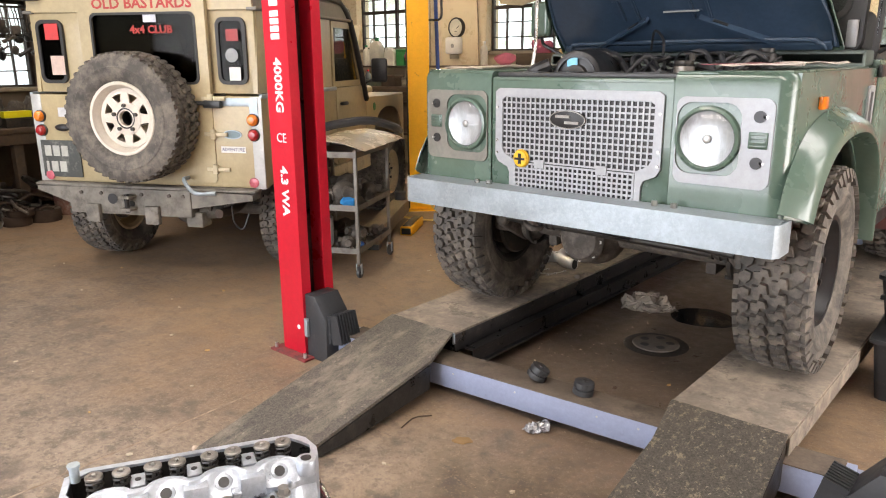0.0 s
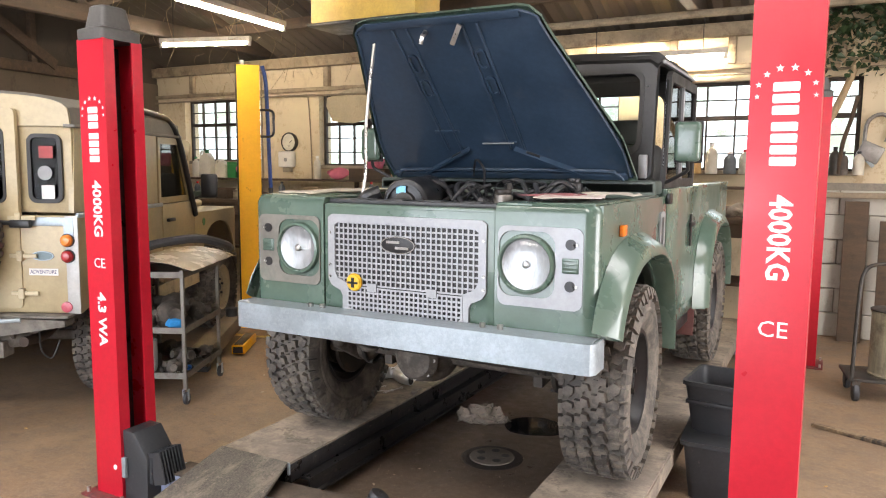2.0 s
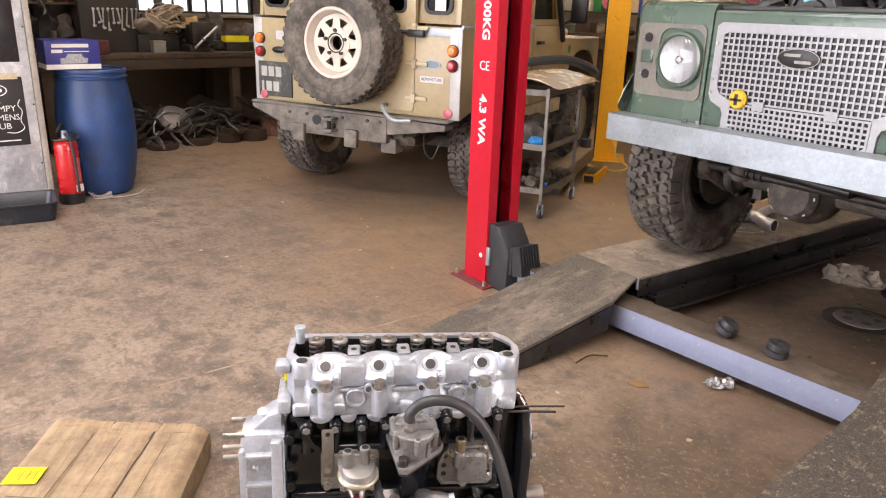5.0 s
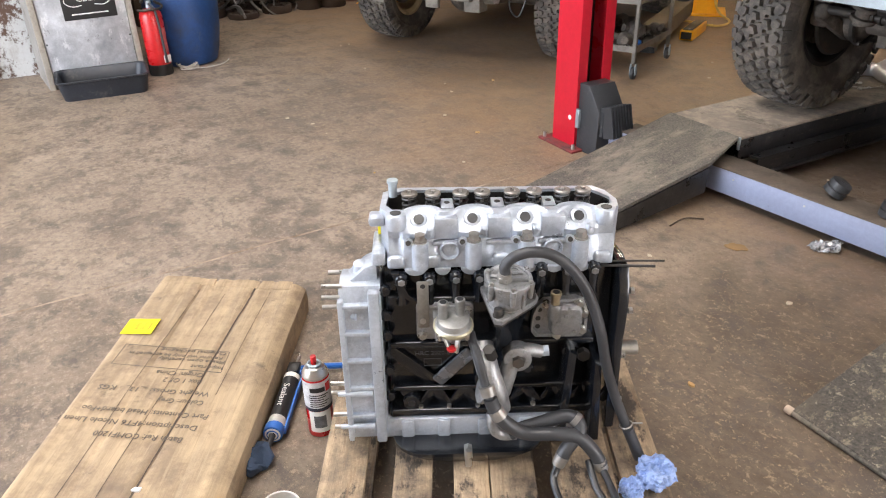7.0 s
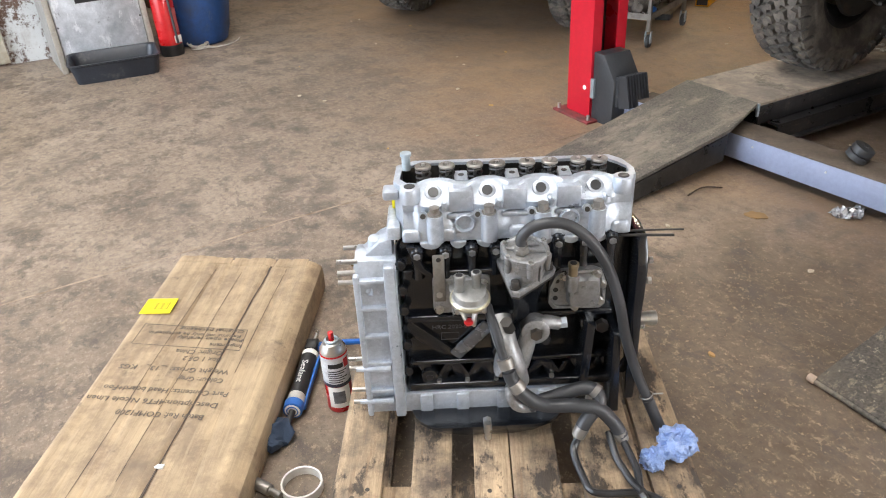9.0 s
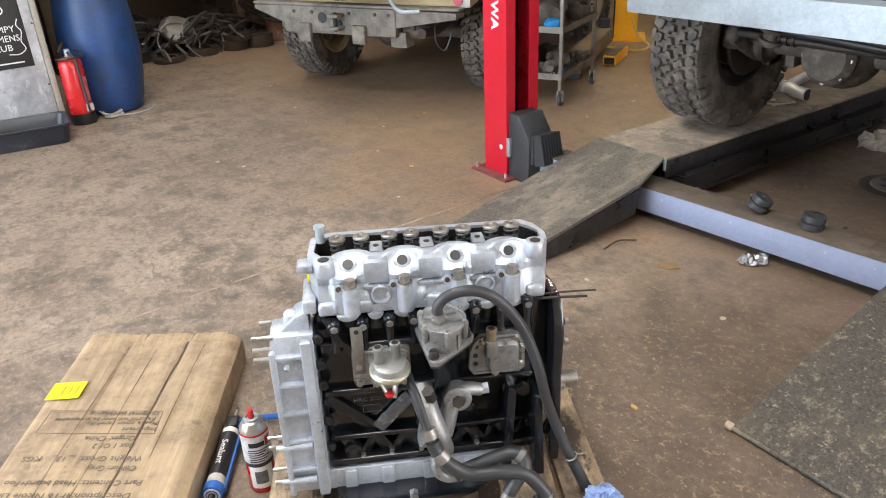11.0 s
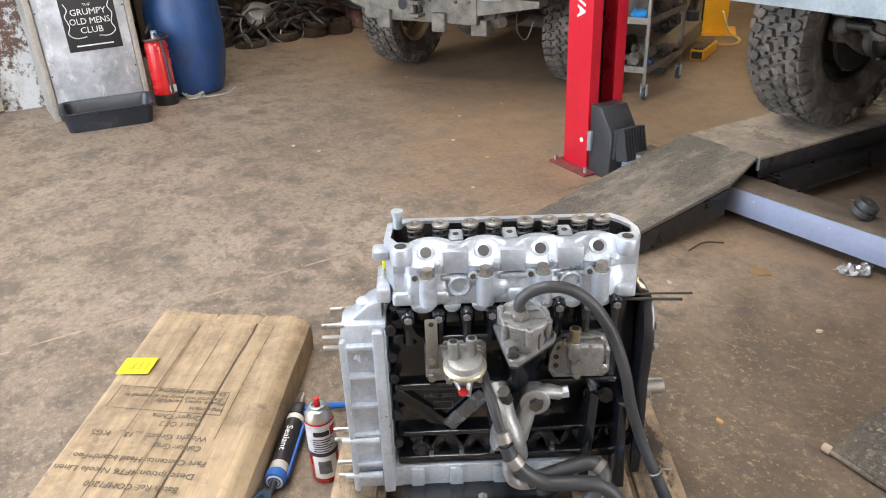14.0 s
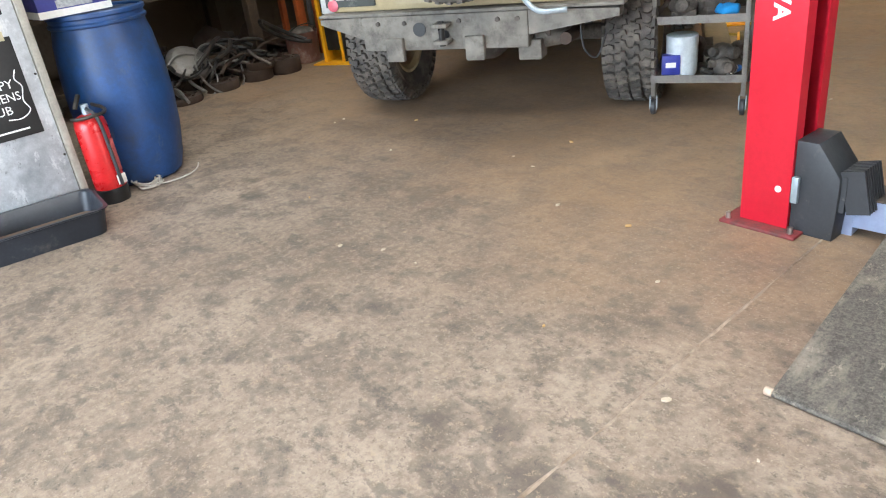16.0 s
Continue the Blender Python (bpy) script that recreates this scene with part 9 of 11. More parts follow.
def card_top(x, y):
    """The sagging upper face: worn edges, corrugation, creases and a sunken seam."""
    side = min(x, KW - x)
    z = KH + 0.006 * noise.noise(Vector((x * 7, y * 2.5, 0))) + 0.0022 * noise.noise(Vector((x * 38, y * 3, 2)))
    z -= 0.007 * math.exp(-((x - seam_x(y)) / 0.007) ** 2) + 0.003 * math.exp(-((x - 0.16) / 0.006) ** 2) + 0.0025 * math.exp(-((x - 0.405) / 0.006) ** 2) + 0.0015 * math.exp(-((x - 0.255) / 0.005) ** 2)
    z -= 0.022 * max(0.0, 1 - (KW - x) / 0.05) ** 2 * (1 + 0.6 * noise.noise(Vector((y * 5, 1, 1)))) + 0.008 * max(0.0, 1 - x / 0.02) ** 2
    return z - 0.004 * math.exp(-((y + 0.085 + 0.08 * x) / 0.006) ** 2)


bm = bmesh.new()
nx, ny = 64, 60
rows = []
for j in range(ny + 1):
    y = -KL * j / ny
    skew = 0.044 * (1 - j / ny)
    row = []
    for i in range(nx + 1):
        x = KW * i / nx
        torn = 0.010 * noise.noise(Vector((x * 16, 1, 0))) + 0.005 * noise.noise(Vector((x * 60, 5, 0))) if j == 0 else 0
        row.append((x, y - skew * x / KW + torn, card_top(x, y)))
    rows.append(row)
loft(bm, rows)
rim = [q[0] for q in rows] + rows[-1][1:] + [q[-1] for q in rows[::-1]][1:] + rows[0][::-1][1:-1]
loft(bm, [rim, [(x + (0.012 if x > KW / 2 else -0.006) * (0.5 + 0.5 * noise.noise(Vector((x * 3, y * 4, 0)))), y, KH * 0.5) for x, y, z in rim], [(x, y, 0) for x, y, z in rim]], True)
part("carton_body", bm, CARD, K)
# ragged strip of the end flap standing over the far edge
bm = bmesh.new()
for k in range(3):
    span = (0.004, 0.20, 0.355, 0.47)[k:k + 2]
    rows = []
    for d in (-0.008, 0.012, 0.03):
        row = []
        for i in range(15):
            x = span[0] + 0.004 + (span[1] - span[0] - 0.008) * i / 14
            y = -0.044 * x / KW - d * (1 if d > 0 else 1 + 0.9 * noise.noise(Vector((x * 45, k, 2))))
            row.append((x, y - 0.006 * k * (d > 0), card_top(x, y) + 0.0022 + 0.003 * max(0.0, noise.noise(Vector((x * 20, 7, d)))) * (d < 0.02)))
        rows.append(row)
    bm = bmesh.new()
    loft(bm, rows)
    part("end_flap", solid(bm, 0.0018), CARD, K, "torn strip of the end flap")
DARK_LINE = mat("dark_card_seam", (0.085, 0.062, 0.045), 0.9, 0, 0.4, 9)


def card_strip(name, path, wide, material, lift=0.0024):
    """A narrow strip lying on the carton's upper face along a line of (x, y)."""
    bm = bmesh.new()
    rows = []
    for x, y in path:
        w = wide * (0.55 + 0.45 * noise.noise(Vector((x * 30, y * 14, 4))))
        rows.append([(x - w, y, card_top(x, y) + lift), (x, y, card_top(x, y) + lift + 0.0006), (x + w, y, card_top(x, y) + lift)])
    loft(bm, rows)
    return part(name, solid(bm, 0.0006), material, K)


card_strip("tape_seam", [(seam_x(-0.05 - 0.022 * i), -0.05 - 0.022 * i) for i in range(60)], 0.0046, DARK_LINE, 0.004)
for x, ends in ((0.16, (-0.08, -1.38)), (0.405, (-0.09, -0.62)), (0.255, (-0.1, -1.0))):
    card_strip("card_crease", [(x + 0.03 * (ends[0] + (ends[1] - ends[0]) * i / 40), ends[0] + (ends[1] - ends[0]) * i / 40) for i in range(41)], 0.0016, DARK_LINE)
part("torn_fleck", crumple(box(bmesh.new(), 0.298, 0.318, -0.958, -0.944, KH - 0.004, KH + 0.003, 0.002), 60, 0.005, 2), PAPER, K, "white torn paper fleck at the seam")
yl = part("yellow_label", box(bmesh.new(), 0.004, 0.1, -0.345, -0.267, KH + 0.006, KH + 0.008), LABEL_YELLOW, K, "bright yellow barcode label")
for i in range(9):
    part("label_bar", box(bmesh.new(), 0.028 + 0.0066 * i, 0.0295 + 0.0066 * i + 0.0016 * (i % 3), -0.328, -0.286, KH + 0.008, KH + 0.0086), mat("faint_label_print", (0.30, 0.25, 0.02), 0.6), yl)


def card_line(words, x, y, wide, size=0.026):
    lettering("printed_line", words, size, INK, K, Matrix.Translation((x, y, KH + 0.0062)) @ Matrix.Rotation(radians(174.5), 4, "Z"), wide)


card_line("Original packaging", 0.262, -0.432, 0.20, 0.020)
card_line("Returns will only be accepted in", 0.215, -0.452, 0.285, 0.020)
card_line("Please open carefully", 0.27, -0.474, 0.20, 0.020)
card_line("Important", 0.325, -0.505, 0.095, 0.020)
outer = [(0.045, -0.396), (0.37, -0.433), (0.374, -0.531), (0.042, -0.492)]
part("printed_border", ring_plate(bmesh.new(), outer, [(0.21 + (x - 0.21) * 0.988, -0.463 + (y + 0.463) * 0.96) for x, y in outer], KH + 0.0056, KH + 0.0064), INK, K)
for w, x, y, wide in (("Origin: China", 0.258, -0.535, 0.14), ("Box 1 OF 2", 0.277, -0.566, 0.11), ("Weight Gross:  _13_   KGS", 0.212, -0.608, 0.32), ("Colour: Grey", 0.302, -0.652, 0.13), ("Part Contents: Head board+Foo", 0.222, -0.695, 0.35), ("Description:4FT6 Nicole Linen F", 0.19, -0.735, 0.385), ("Batch Ref: COMF1200", 0.242, -0.785, 0.235)):
    card_line(w, x, y, wide)
# spray can
def curved(r, a0, a1, z0, z1, n=12):
    """A thin sheet bent round a can, from angle a0 to a1."""
    bm = bmesh.new()
    loft(bm, [[(r * math.cos(radians(a0 + (a1 - a0) * i / n)), r * math.sin(radians(a0 + (a1 - a0) * i / n)), z) for i in range(n + 1)] for z in (z0, z1)])
    return solid(bm, 0.0004)


S = thing("spray_can", pose(0.037, -1.802, 0, 0, 0, -14), "red and silver aerosol can standing on the floor", "spray can")
part("can_body", lathe(bmesh.new(), [(0, 0), (0.031, 0), (0.0325, 0.004), (0.0325, 0.165), (0.030, 0.172), (0.0, 0.172)], 28), RED_GLOSS, S)
part("can_band", lathe(bmesh.new(), [(0.0329, 0.088), (0.0329, 0.166)], 28), mat("silver_grey_print", (0.6, 0.6, 0.61), 0.35, 0.2, 0.3, 40), S, "silver printed band")
part("dark_stripe", lathe(bmesh.new(), [(0.0331, 0.08), (0.0331, 0.09)], 28), mat("blue_black_stripe", (0.02, 0.022, 0.035), 0.4), S)
part("can_panel", curved(0.0331, -52, 48, 0.016, 0.079), PAPER, S, "white picture panel")
part("panel_shape", curved(0.0336, -30, 22, 0.03, 0.066), mat("grey_machine_print", (0.12, 0.12, 0.125), 0.5, 0, 0.6, 60), S)
part("name_bar", curved(0.0334, -34, 30, 0.137, 0.15), BLACK, S)
for k in range(6):
    part("print_bar", curved(0.0333, -40, 20 + 12 * (k % 3), 0.094 + 0.0065 * k, 0.0965 + 0.0065 * k), DARK_METAL, S)
part("red_corner", curved(0.0333, 34, 60, 0.134, 0.158), RED_GLOSS, S)
part("can_shoulder", lathe(bmesh.new(), [(0.0315, 0.17), (0.031, 0.178), (0.022, 0.194), (0.013, 0.198), (0.0, 0.199)], 28), STEEL, S)
part("can_cup", lathe(bmesh.new(), [(0.016, 0.197), (0.017, 0.201), (0.013, 0.203), (0.011, 0.199)], 24), GALV, S)
part("nozzle", rod(bmesh.new(), (0, 0, 0.198), (0, 0, 0.222), 0.007, seg=14, bev=0.002), RED_GLOSS, S)
# sealant gun
gm = Matrix.Translation((0.03, -1.922, 0.0295)) @ Matrix.Rotation(math.atan2(0.14, -0.231), 4, "Z") @ Matrix.Scale(0.85, 4)
Q = thing("sealant_gun", gm, "blue sealant gun with a black cartridge lying on the floor", "sealant gun")
along = Matrix.Rotation(radians(90), 4, "Y")
part("cartridge", lathe(bmesh.new(), [(0.0, 0.02), (0.024, 0.02), (0.025, 0.025), (0.025, 0.25), (0, 0.25)], 24, along), mat("black_label_cartridge", (0.016, 0.016, 0.018), 0.35), Q)
part("cartridge_band", lathe(bmesh.new(), [(0.0255, 0.03), (0.0255, 0.058)], 24, along), mat("off_white_band", (0.5, 0.48, 0.44), 0.5, 0, 0.2, 40), Q)
part("front_cup", lathe(bmesh.new(), [(0.014, -0.004), (0.028, 0.0), (0.029, 0.026), (0.026, 0.028)], 24, along), BLUE_TOOL, Q)
part("front_disc", lathe(bmesh.new(), [(0.0, -0.003), (0.022, -0.003), (0.024, 0.001)], 24, along), PAPER, Q)
part("white_collar", lathe(bmesh.new(), [(0.0262, 0.232), (0.0262, 0.252), (0.02, 0.254)], 24, along), PAPER, Q)
part("nozzle", rod(bmesh.new(), (0.0, 0, 0), (-0.075, 0.005, -0.012), 0.010, 0.005), BLACK, Q)
lettering("label_words", "Sealant", 0.026, PAPER, Q, Matrix.Translation((0.145, 0.0, 0.0262)) @ Matrix.Rotation(radians(180), 4, "Z"), 0.10)
part("cradle_bar", bar(bmesh.new(), (0.02, -0.028, -0.008), (0.27, -0.028, -0.008), 0.006, 0.016), BLUE_TOOL, Q)
part("push_rod", rod(bmesh.new(), (0.25, 0, 0), (0.37, 0.0, 0), 0.006), STEEL, Q)
part("frame_block", box(bmesh.new(), 0.262, 0.31, -0.02, 0.02, -0.02, 0.022, 0.005), OIL_STEEL, Q)
part("handle", tube(bmesh.new(), [(0.29, -0.01, 0.004), (0.31, -0.05, 0.0), (0.325, -0.09, -0.008), (0.34, -0.16, -0.016)], 0.010, 8, 5), BLUE_TOOL, Q)
part("trigger", tube(bmesh.new(), [(0.28, -0.01, 0.004), (0.275, -0.05, 0.0), (0.27, -0.10, -0.012)], 0.008, 8, 5), BLUE_TOOL, Q)
bm = ball(bmesh.new(), (0, 0, 0.02), 0.05, 0.035, 0.022, 3)
lone("dark_cloth", crumple(crumple(bm, 26, 0.02, 5), 70, 0.008, 2), mat("blue_black_cloth", (0.03, 0.05, 0.09), 0.8, 0, 0.3, 20), pose(0.068, -1.98, 0.004, 0, 0, -30), "small crumpled blue-black cloth on the floor", "cloth")
bm = lathe(bmesh.new(), [(0.045, 0.0), (0.045, 0.022), (0.041, 0.022), (0.041, 0.0)], 36, None, True)
lone("tape_ring", bm, PAPER, pose(0.245, -1.975, 0.0), "white cardboard tape ring lying on the floor", "tape ring")
lone("socket_bar", rod(rod(bmesh.new(), (-0.05, 0, 0.014), (0.03, 0, 0.014), 0.013, seg=14, bev=0.002), (0.03, 0, 0.014), (0.06, 0, 0.014), 0.008), WORN_STEEL, pose(0.20, -2.055, 0, 0, 0, 30), "short worn steel socket on the floor", "socket")


# ---- left side: cupboard, drum, bench ----
NOOK = Matrix.Translation((-3.725, -1.88, 0)) @ pose(0, 0, 0, 0, 0, 5) @ Matrix.Scale(0.92, 4) @ Matrix.Translation((4.262, 1.97, 0))
CU = thing("metal_cupboard", NOOK, "scuffed metal-clad cupboard with a black sign on its door", "cupboard")
ZINC = mat("scuffed_zinc_sheet", (0.60, 0.62, 0.65), 0.42, 0.15, 0.25, 4, (0.30, 0.315, 0.34), 0.47, 3)
stain(ZINC, (0.78, 0.79, 0.80), 12, 0.56, 0.63, 0.7, (1, 1, 0.5))
stain(ZINC, (0.16, 0.155, 0.15), 24, 0.62, 0.66, 0.6, (1, 1, 0.6))
part("carcass", box(bmesh.new(), -4.72, -4.275, -2.285, -1.655, 0.0, 2.35), mat("grey_painted_board", (0.3, 0.29, 0.27), 0.7, 0, 0.25, 5, (0.14, 0.12, 0.1), 0.4, 6), CU)
part("clad_panel", box(bmesh.new(), -4.274, -4.262, -2.245, -1.695, 0.06, 2.3, 0.003), ZINC, CU, "scuffed silver sheet cladding")
for y0, y1 in ((-2.287, -2.25), (-1.69, -1.653)):
    part("edge_strip", box(bmesh.new(), -4.273, -4.252, y0, y1, 0.0, 2.32, 0.004), mat("worn_grey_timber_edge", (0.36, 0.33, 0.28), 0.7, 0, 0.3, 6, (0.16, 0.13, 0.1), 0.35, 7), CU)
for z in (0.3, 0.7, 1.2):
    for y in (-2.235, -1.705):
        part("panel_screw", rod(bmesh.new(), (-4.263, y, z), (-4.258, y, z), 0.006, seg=8), DARK_METAL, CU)
FACE_X = Matrix(((0, 0, 1, 0), (1, 0, 0, 0), (0, 1, 0, 0), (0, 0, 0, 1)))  # flat x, y upright, facing +x
sg = part("door_sign", box(bmesh.new(), -4.2615, -4.258, -2.09, -1.755, 0.435, 0.885, 0.001), mat("matt_black_sign", (0.018, 0.018, 0.018), 0.55), CU, "black sign with white lettering")


def on_sign(y, z, turn=0):
    return Matrix.Translation((-4.2575, y, z)) @ FACE_X @ Matrix.Rotation(radians(turn), 4, "Z")


for words, z, size, wide in (("THE", 0.725, 0.022, 0.05), ("GRUMPY", 0.68, 0.056, 0.22), ("OLD MENS", 0.622, 0.056, 0.25), ("CLUB", 0.565, 0.056, 0.14)):
    lettering("sign_words", words, size, WHITE_PAINT, sg, on_sign(-1.925, z), wide)
part("sign_small_print", box(bmesh.new(), -4.258, -4.2572, -2.04, -1.81, 0.466, 0.474), WHITE_PAINT, sg)
part("sign_emblem", ring_plate(bmesh.new(), [(-1.925 + 0.075 * math.cos(a), 0.80 + 0.04 * math.sin(a)) for a in [2 * math.pi * i / 28 for i in range(28)]], [(-1.925 + 0.068 * math.cos(a), 0.80 + 0.034 * math.sin(a)) for a in [2 * math.pi * i / 28 for i in range(28)]], -4.258, -4.2572, XZ), WHITE_PAINT, sg)
part("sign_emblem_bar", box(bmesh.new(), -4.258, -4.2572, -1.97, -1.88, 0.79, 0.81), WHITE_PAINT, sg)
for s in (-1, 1):
    part("sign_scroll", tube(bmesh.new(), [(-4.2578, -1.925 + s * 0.14, 0.74), (-4.2578, -1.925 + s * 0.125, 0.70), (-4.2578, -1.925 + s * 0.145, 0.66), (-4.2578, -1.925 + s * 0.13, 0.6), (-4.2578, -1.925 + s * 0.145, 0.55), (-4.2578, -1.925 + s * 0.1, 0.52), (-4.2578, -1.925 + s * 0.04, 0.525)], 0.003, 5, 6), WHITE_PAINT, sg)
part("sign_tape", box(bmesh.new(), -4.2585, -4.256, -2.06, -1.78, 0.87, 0.91), mat("old_masking_tape", (0.6, 0.52, 0.34), 0.8), sg)
part("dark_hatch", box(bmesh.new(), -4.2622, -4.259, -2.1, -1.75, 0.98, 1.6, 0.002), mat("dark_glass_hatch", (0.025, 0.025, 0.028), 0.2), CU)

# shallow plastic tray before it
TY = thing("plastic_tray", pose(-3.51, -1.87, 0, 0, 0, -4) @ Matrix.Scale(0.92, 4), "black plastic drip tray on the floor before the cupboard", "drip tray")
rows = []
for g, z in ((0.0, 0.0), (-0.022, 0.118), (-0.034, 0.124), (-0.034, 0.128), (-0.02, 0.13), (-0.012, 0.122), (0.01, 0.012)):
    rows.append([(x, y, z) for x, y in round_rect(-0.165 + g, 0.165 - g, -0.255 + g, 0.255 - g, 0.05, 4)])
bm = bmesh.new()
loft(bm, rows, True, None, True)
part("tray_shell", bm, mat("blue_black_tray_plastic", (0.016, 0.02, 0.028), 0.4, 0, 0.25, 8, (0.10, 0.09, 0.08), 0.33, 9), TY)
part("sandy_fill", prism(bmesh.new(), round_rect(-0.155, 0.155, -0.245, 0.245, 0.05, 4), 0.012, 0.03), mat("oily_sand", (0.14, 0.09, 0.06), 0.9, 0, 0.3, 20, (0.05, 0.04, 0.03), 0.4, 9), TY)

# extinguisher
X = thing("fire_extinguisher", pose(-3.75, -1.49, 0) @ Matrix.Scale(0.92, 4), "old red fire extinguisher with a black base on the floor", "fire extinguisher")
part("cylinder", lathe(bmesh.new(), [(0.076, 0.04), (0.078, 0.05), (0.078, 0.40), (0.072, 0.43), (0.05, 0.452), (0.03, 0.46), (0, 0.46)], 28), RED_GLOSS, X)
part("base_cup", lathe(bmesh.new(), [(0, 0), (0.08, 0), (0.082, 0.01), (0.082, 0.075), (0.079, 0.077)], 28), BLACK, X)
part("valve", rod(bmesh.new(), (0, 0, 0.455), (0, 0, 0.51), 0.02), GALV, X)
part("carry_loop", tube(bmesh.new(), [(0.0, -0.075, 0.45), (0.06, -0.06, 0.455), (0.085, 0.0, 0.46), (0.06, 0.065, 0.46), (0.0, 0.085, 0.47), (-0.06, 0.05, 0.49)], 0.009, 8, 5), DARK_METAL, X)
part("squeeze_grip", bar(bmesh.new(), (0.02, -0.05, 0.50), (0.0, -0.01, 0.56), 0.02, 0.012), DARK_METAL, X)
part("discharge_hose", tube(bmesh.new(), [(0.02, 0.0, 0.49), (0.075, 0.02, 0.46), (0.086, 0.03, 0.38), (0.085, 0.035, 0.2), (0.083, 0.04, 0.09)], 0.009, 8, 5), RUBBER_DARK, X)
part("white_label", box(bmesh.new(), 0.076, 0.081, 0.0, 0.05, 0.09, 0.14, 0.001, Matrix.Rotation(radians(18), 4, "Z")), PAPER, X)
part("print_strip", box(bmesh.new(), 0.0765, 0.0805, 0.01, 0.045, 0.16, 0.33, 0.001, Matrix.Rotation(radians(16), 4, "Z")), mat("dull_red_print", (0.4, 0.08, 0.08), 0.5, 0, 0.5, 60), X)

# blue drum with a carton on top
DR = thing("blue_drum", pose(-4.0, -1.25, 0) @ Matrix.Scale(0.95, 4), "tall blue plastic drum with an open rim", "drum")
part("drum_shell", lathe(bmesh.new(), [(0, 0.0), (0.18, 0.0), (0.20, 0.015), (0.225, 0.1), (0.25, 0.25), (0.262, 0.42), (0.258, 0.58), (0.24, 0.74), (0.226, 0.80), (0.226, 0.815), (0.236, 0.82), (0.238, 0.832), (0.228, 0.84), (0.228, 0.855), (0.238, 0.862), (0.238, 0.878), (0.228, 0.884), (0.218, 0.88), (0.215, 0.6)], 48), BLUE_DRUM, DR)
part("drum_lid", lathe(bmesh.new(), [(0.217, 0.868), (0.1, 0.862), (0, 0.86)], 40), mat("dusty_blue_lid", (0.02, 0.04, 0.10), 0.6, 0, 0.3, 8), DR)
BX = thing("parts_carton", pose(-3.97, -1.35, 0.841, 0, 0, 4) @ Matrix.Scale(0.92, 4), "blue and white printed parts carton standing on the blue drum", "carton")
part("carton_body", box(bmesh.new(), -0.13, 0.13, -0.2, 0.15, 0.0, 0.195, 0.003), mat("violet_blue_print", (0.025, 0.028, 0.20), 0.45, 0, 0.15, 8), BX)
part("white_band", box(bmesh.new(), -0.131, 0.1315, -0.201, 0.151, 0.002, 0.035), PAPER, BX)
for y0, y1, z0, z1 in ((-0.155, 0.08, 0.148, 0.172), (-0.16, -0.09, 0.112, 0.134), (-0.08, 0.08, 0.118, 0.124)):
    part("print_bar", box(bmesh.new(), 0.1302, 0.132, y0, y1, z0, z1), PAPER, BX)
bm = prism(bmesh.new(), [(-0.11, 0.04), (0.06, 0.04), (0.07, 0.075), (0.04, 0.08), (0.03, 0.105), (-0.06, 0.105), (-0.075, 0.08), (-0.11, 0.075)], 0.1302, 0.132, XZ)
part("picture_shape", bm, mat("grey_vehicle_shape", (0.35, 0.36, 0.38), 0.5, 0, 0.5, 60), BX)
bm = bmesh.new()
for k in range(5):
    a0 = random.uniform(0, 6)
    tube(bm, [(0.10 * math.cos(a0 + i * 0.9) * random.uniform(0.5, 1), 0.075 * math.sin(a0 + i * 0.9) * random.uniform(0.5, 1), 0.008 + 0.006 * k) for i in range(9)], 0.004, 6, 5)
tube(bm, [(0.05, 0.03, 0.01), (0.07, 0.1, 0.008), (0.05, 0.2, 0.008), (0.0, 0.26, 0.01), (-0.08, 0.3, 0.008)], 0.004, 6, 5)
lone("rope_tangle", bm, mat("grey_white_cord", (0.5, 0.47, 0.42), 0.9, 0, 0.2, 20), pose(-3.79, -1.31, 0), "tangle of pale cord on the floor by the drum", "cord")

# painted poster board on the flaking wall
PO = thing("poster_board", pose(0, 0, 0), "weathered cream board with a faded yellow poster", "poster board")
part("board", box(bmesh.new(), -4.198, -4.155, -3.57, -2.45, 0.02, 2.2, 0.006), mat("flaking_cream_board", (0.52, 0.49, 0.40), 0.75, 0, 0.25, 3, (0.30, 0.25, 0.17), 0.42, 5), PO)
part("poster", box(bmesh.new(), -4.154, -4.15, -3.52, -2.54, 0.22, 1.9, 0.001), mat("faded_yellow_poster", (0.52, 0.36, 0.03), 0.6, 0, 0.25, 2.5, (0.30, 0.26, 0.2), 0.5, 3.2), PO)
part("poster_strip", box(bmesh.new(), -4.151, -4.1475, -3.51, -2.55, 0.23, 0.31), mat("dark_poster_strip", (0.07, 0.065, 0.07), 0.6, 0, 0.4, 10), PO)
lettering("poster_words", "TYRE PRESSURES", 0.06, mat("dull_grey_print", (0.28, 0.27, 0.27), 0.6), PO, Matrix.Translation((-4.147, -2.87, 0.27)) @ FACE_X, 0.6)
# small wooden box at the doorway side
WB = thing("wooden_crate", pose(-2.5, -2.88, 0, 0, 0, 35), "small pale wooden crate carrying a dark coil", "crate")
part("crate_body", box(bmesh.new(), -0.15, 0.15, -0.15, 0.15, 0, 0.12, 0.004), PALLET_WOOD, WB)
part("dark_coil", lathe(bmesh.new(), [(0.10 + 0.03 * math.cos(a), 0.16 + 0.03 * math.sin(a)) for a in [2 * math.pi * i / 12 for i in range(12)]], 28, None, True), RUBBER_DARK, WB)
part("loose_slat", box(bmesh.new(), -0.18, 0.16, -0.03, 0.03, 0.192, 0.204, 0.002, Matrix.Rotation(radians(20), 4, "Z")), PALLET_WOOD, WB)

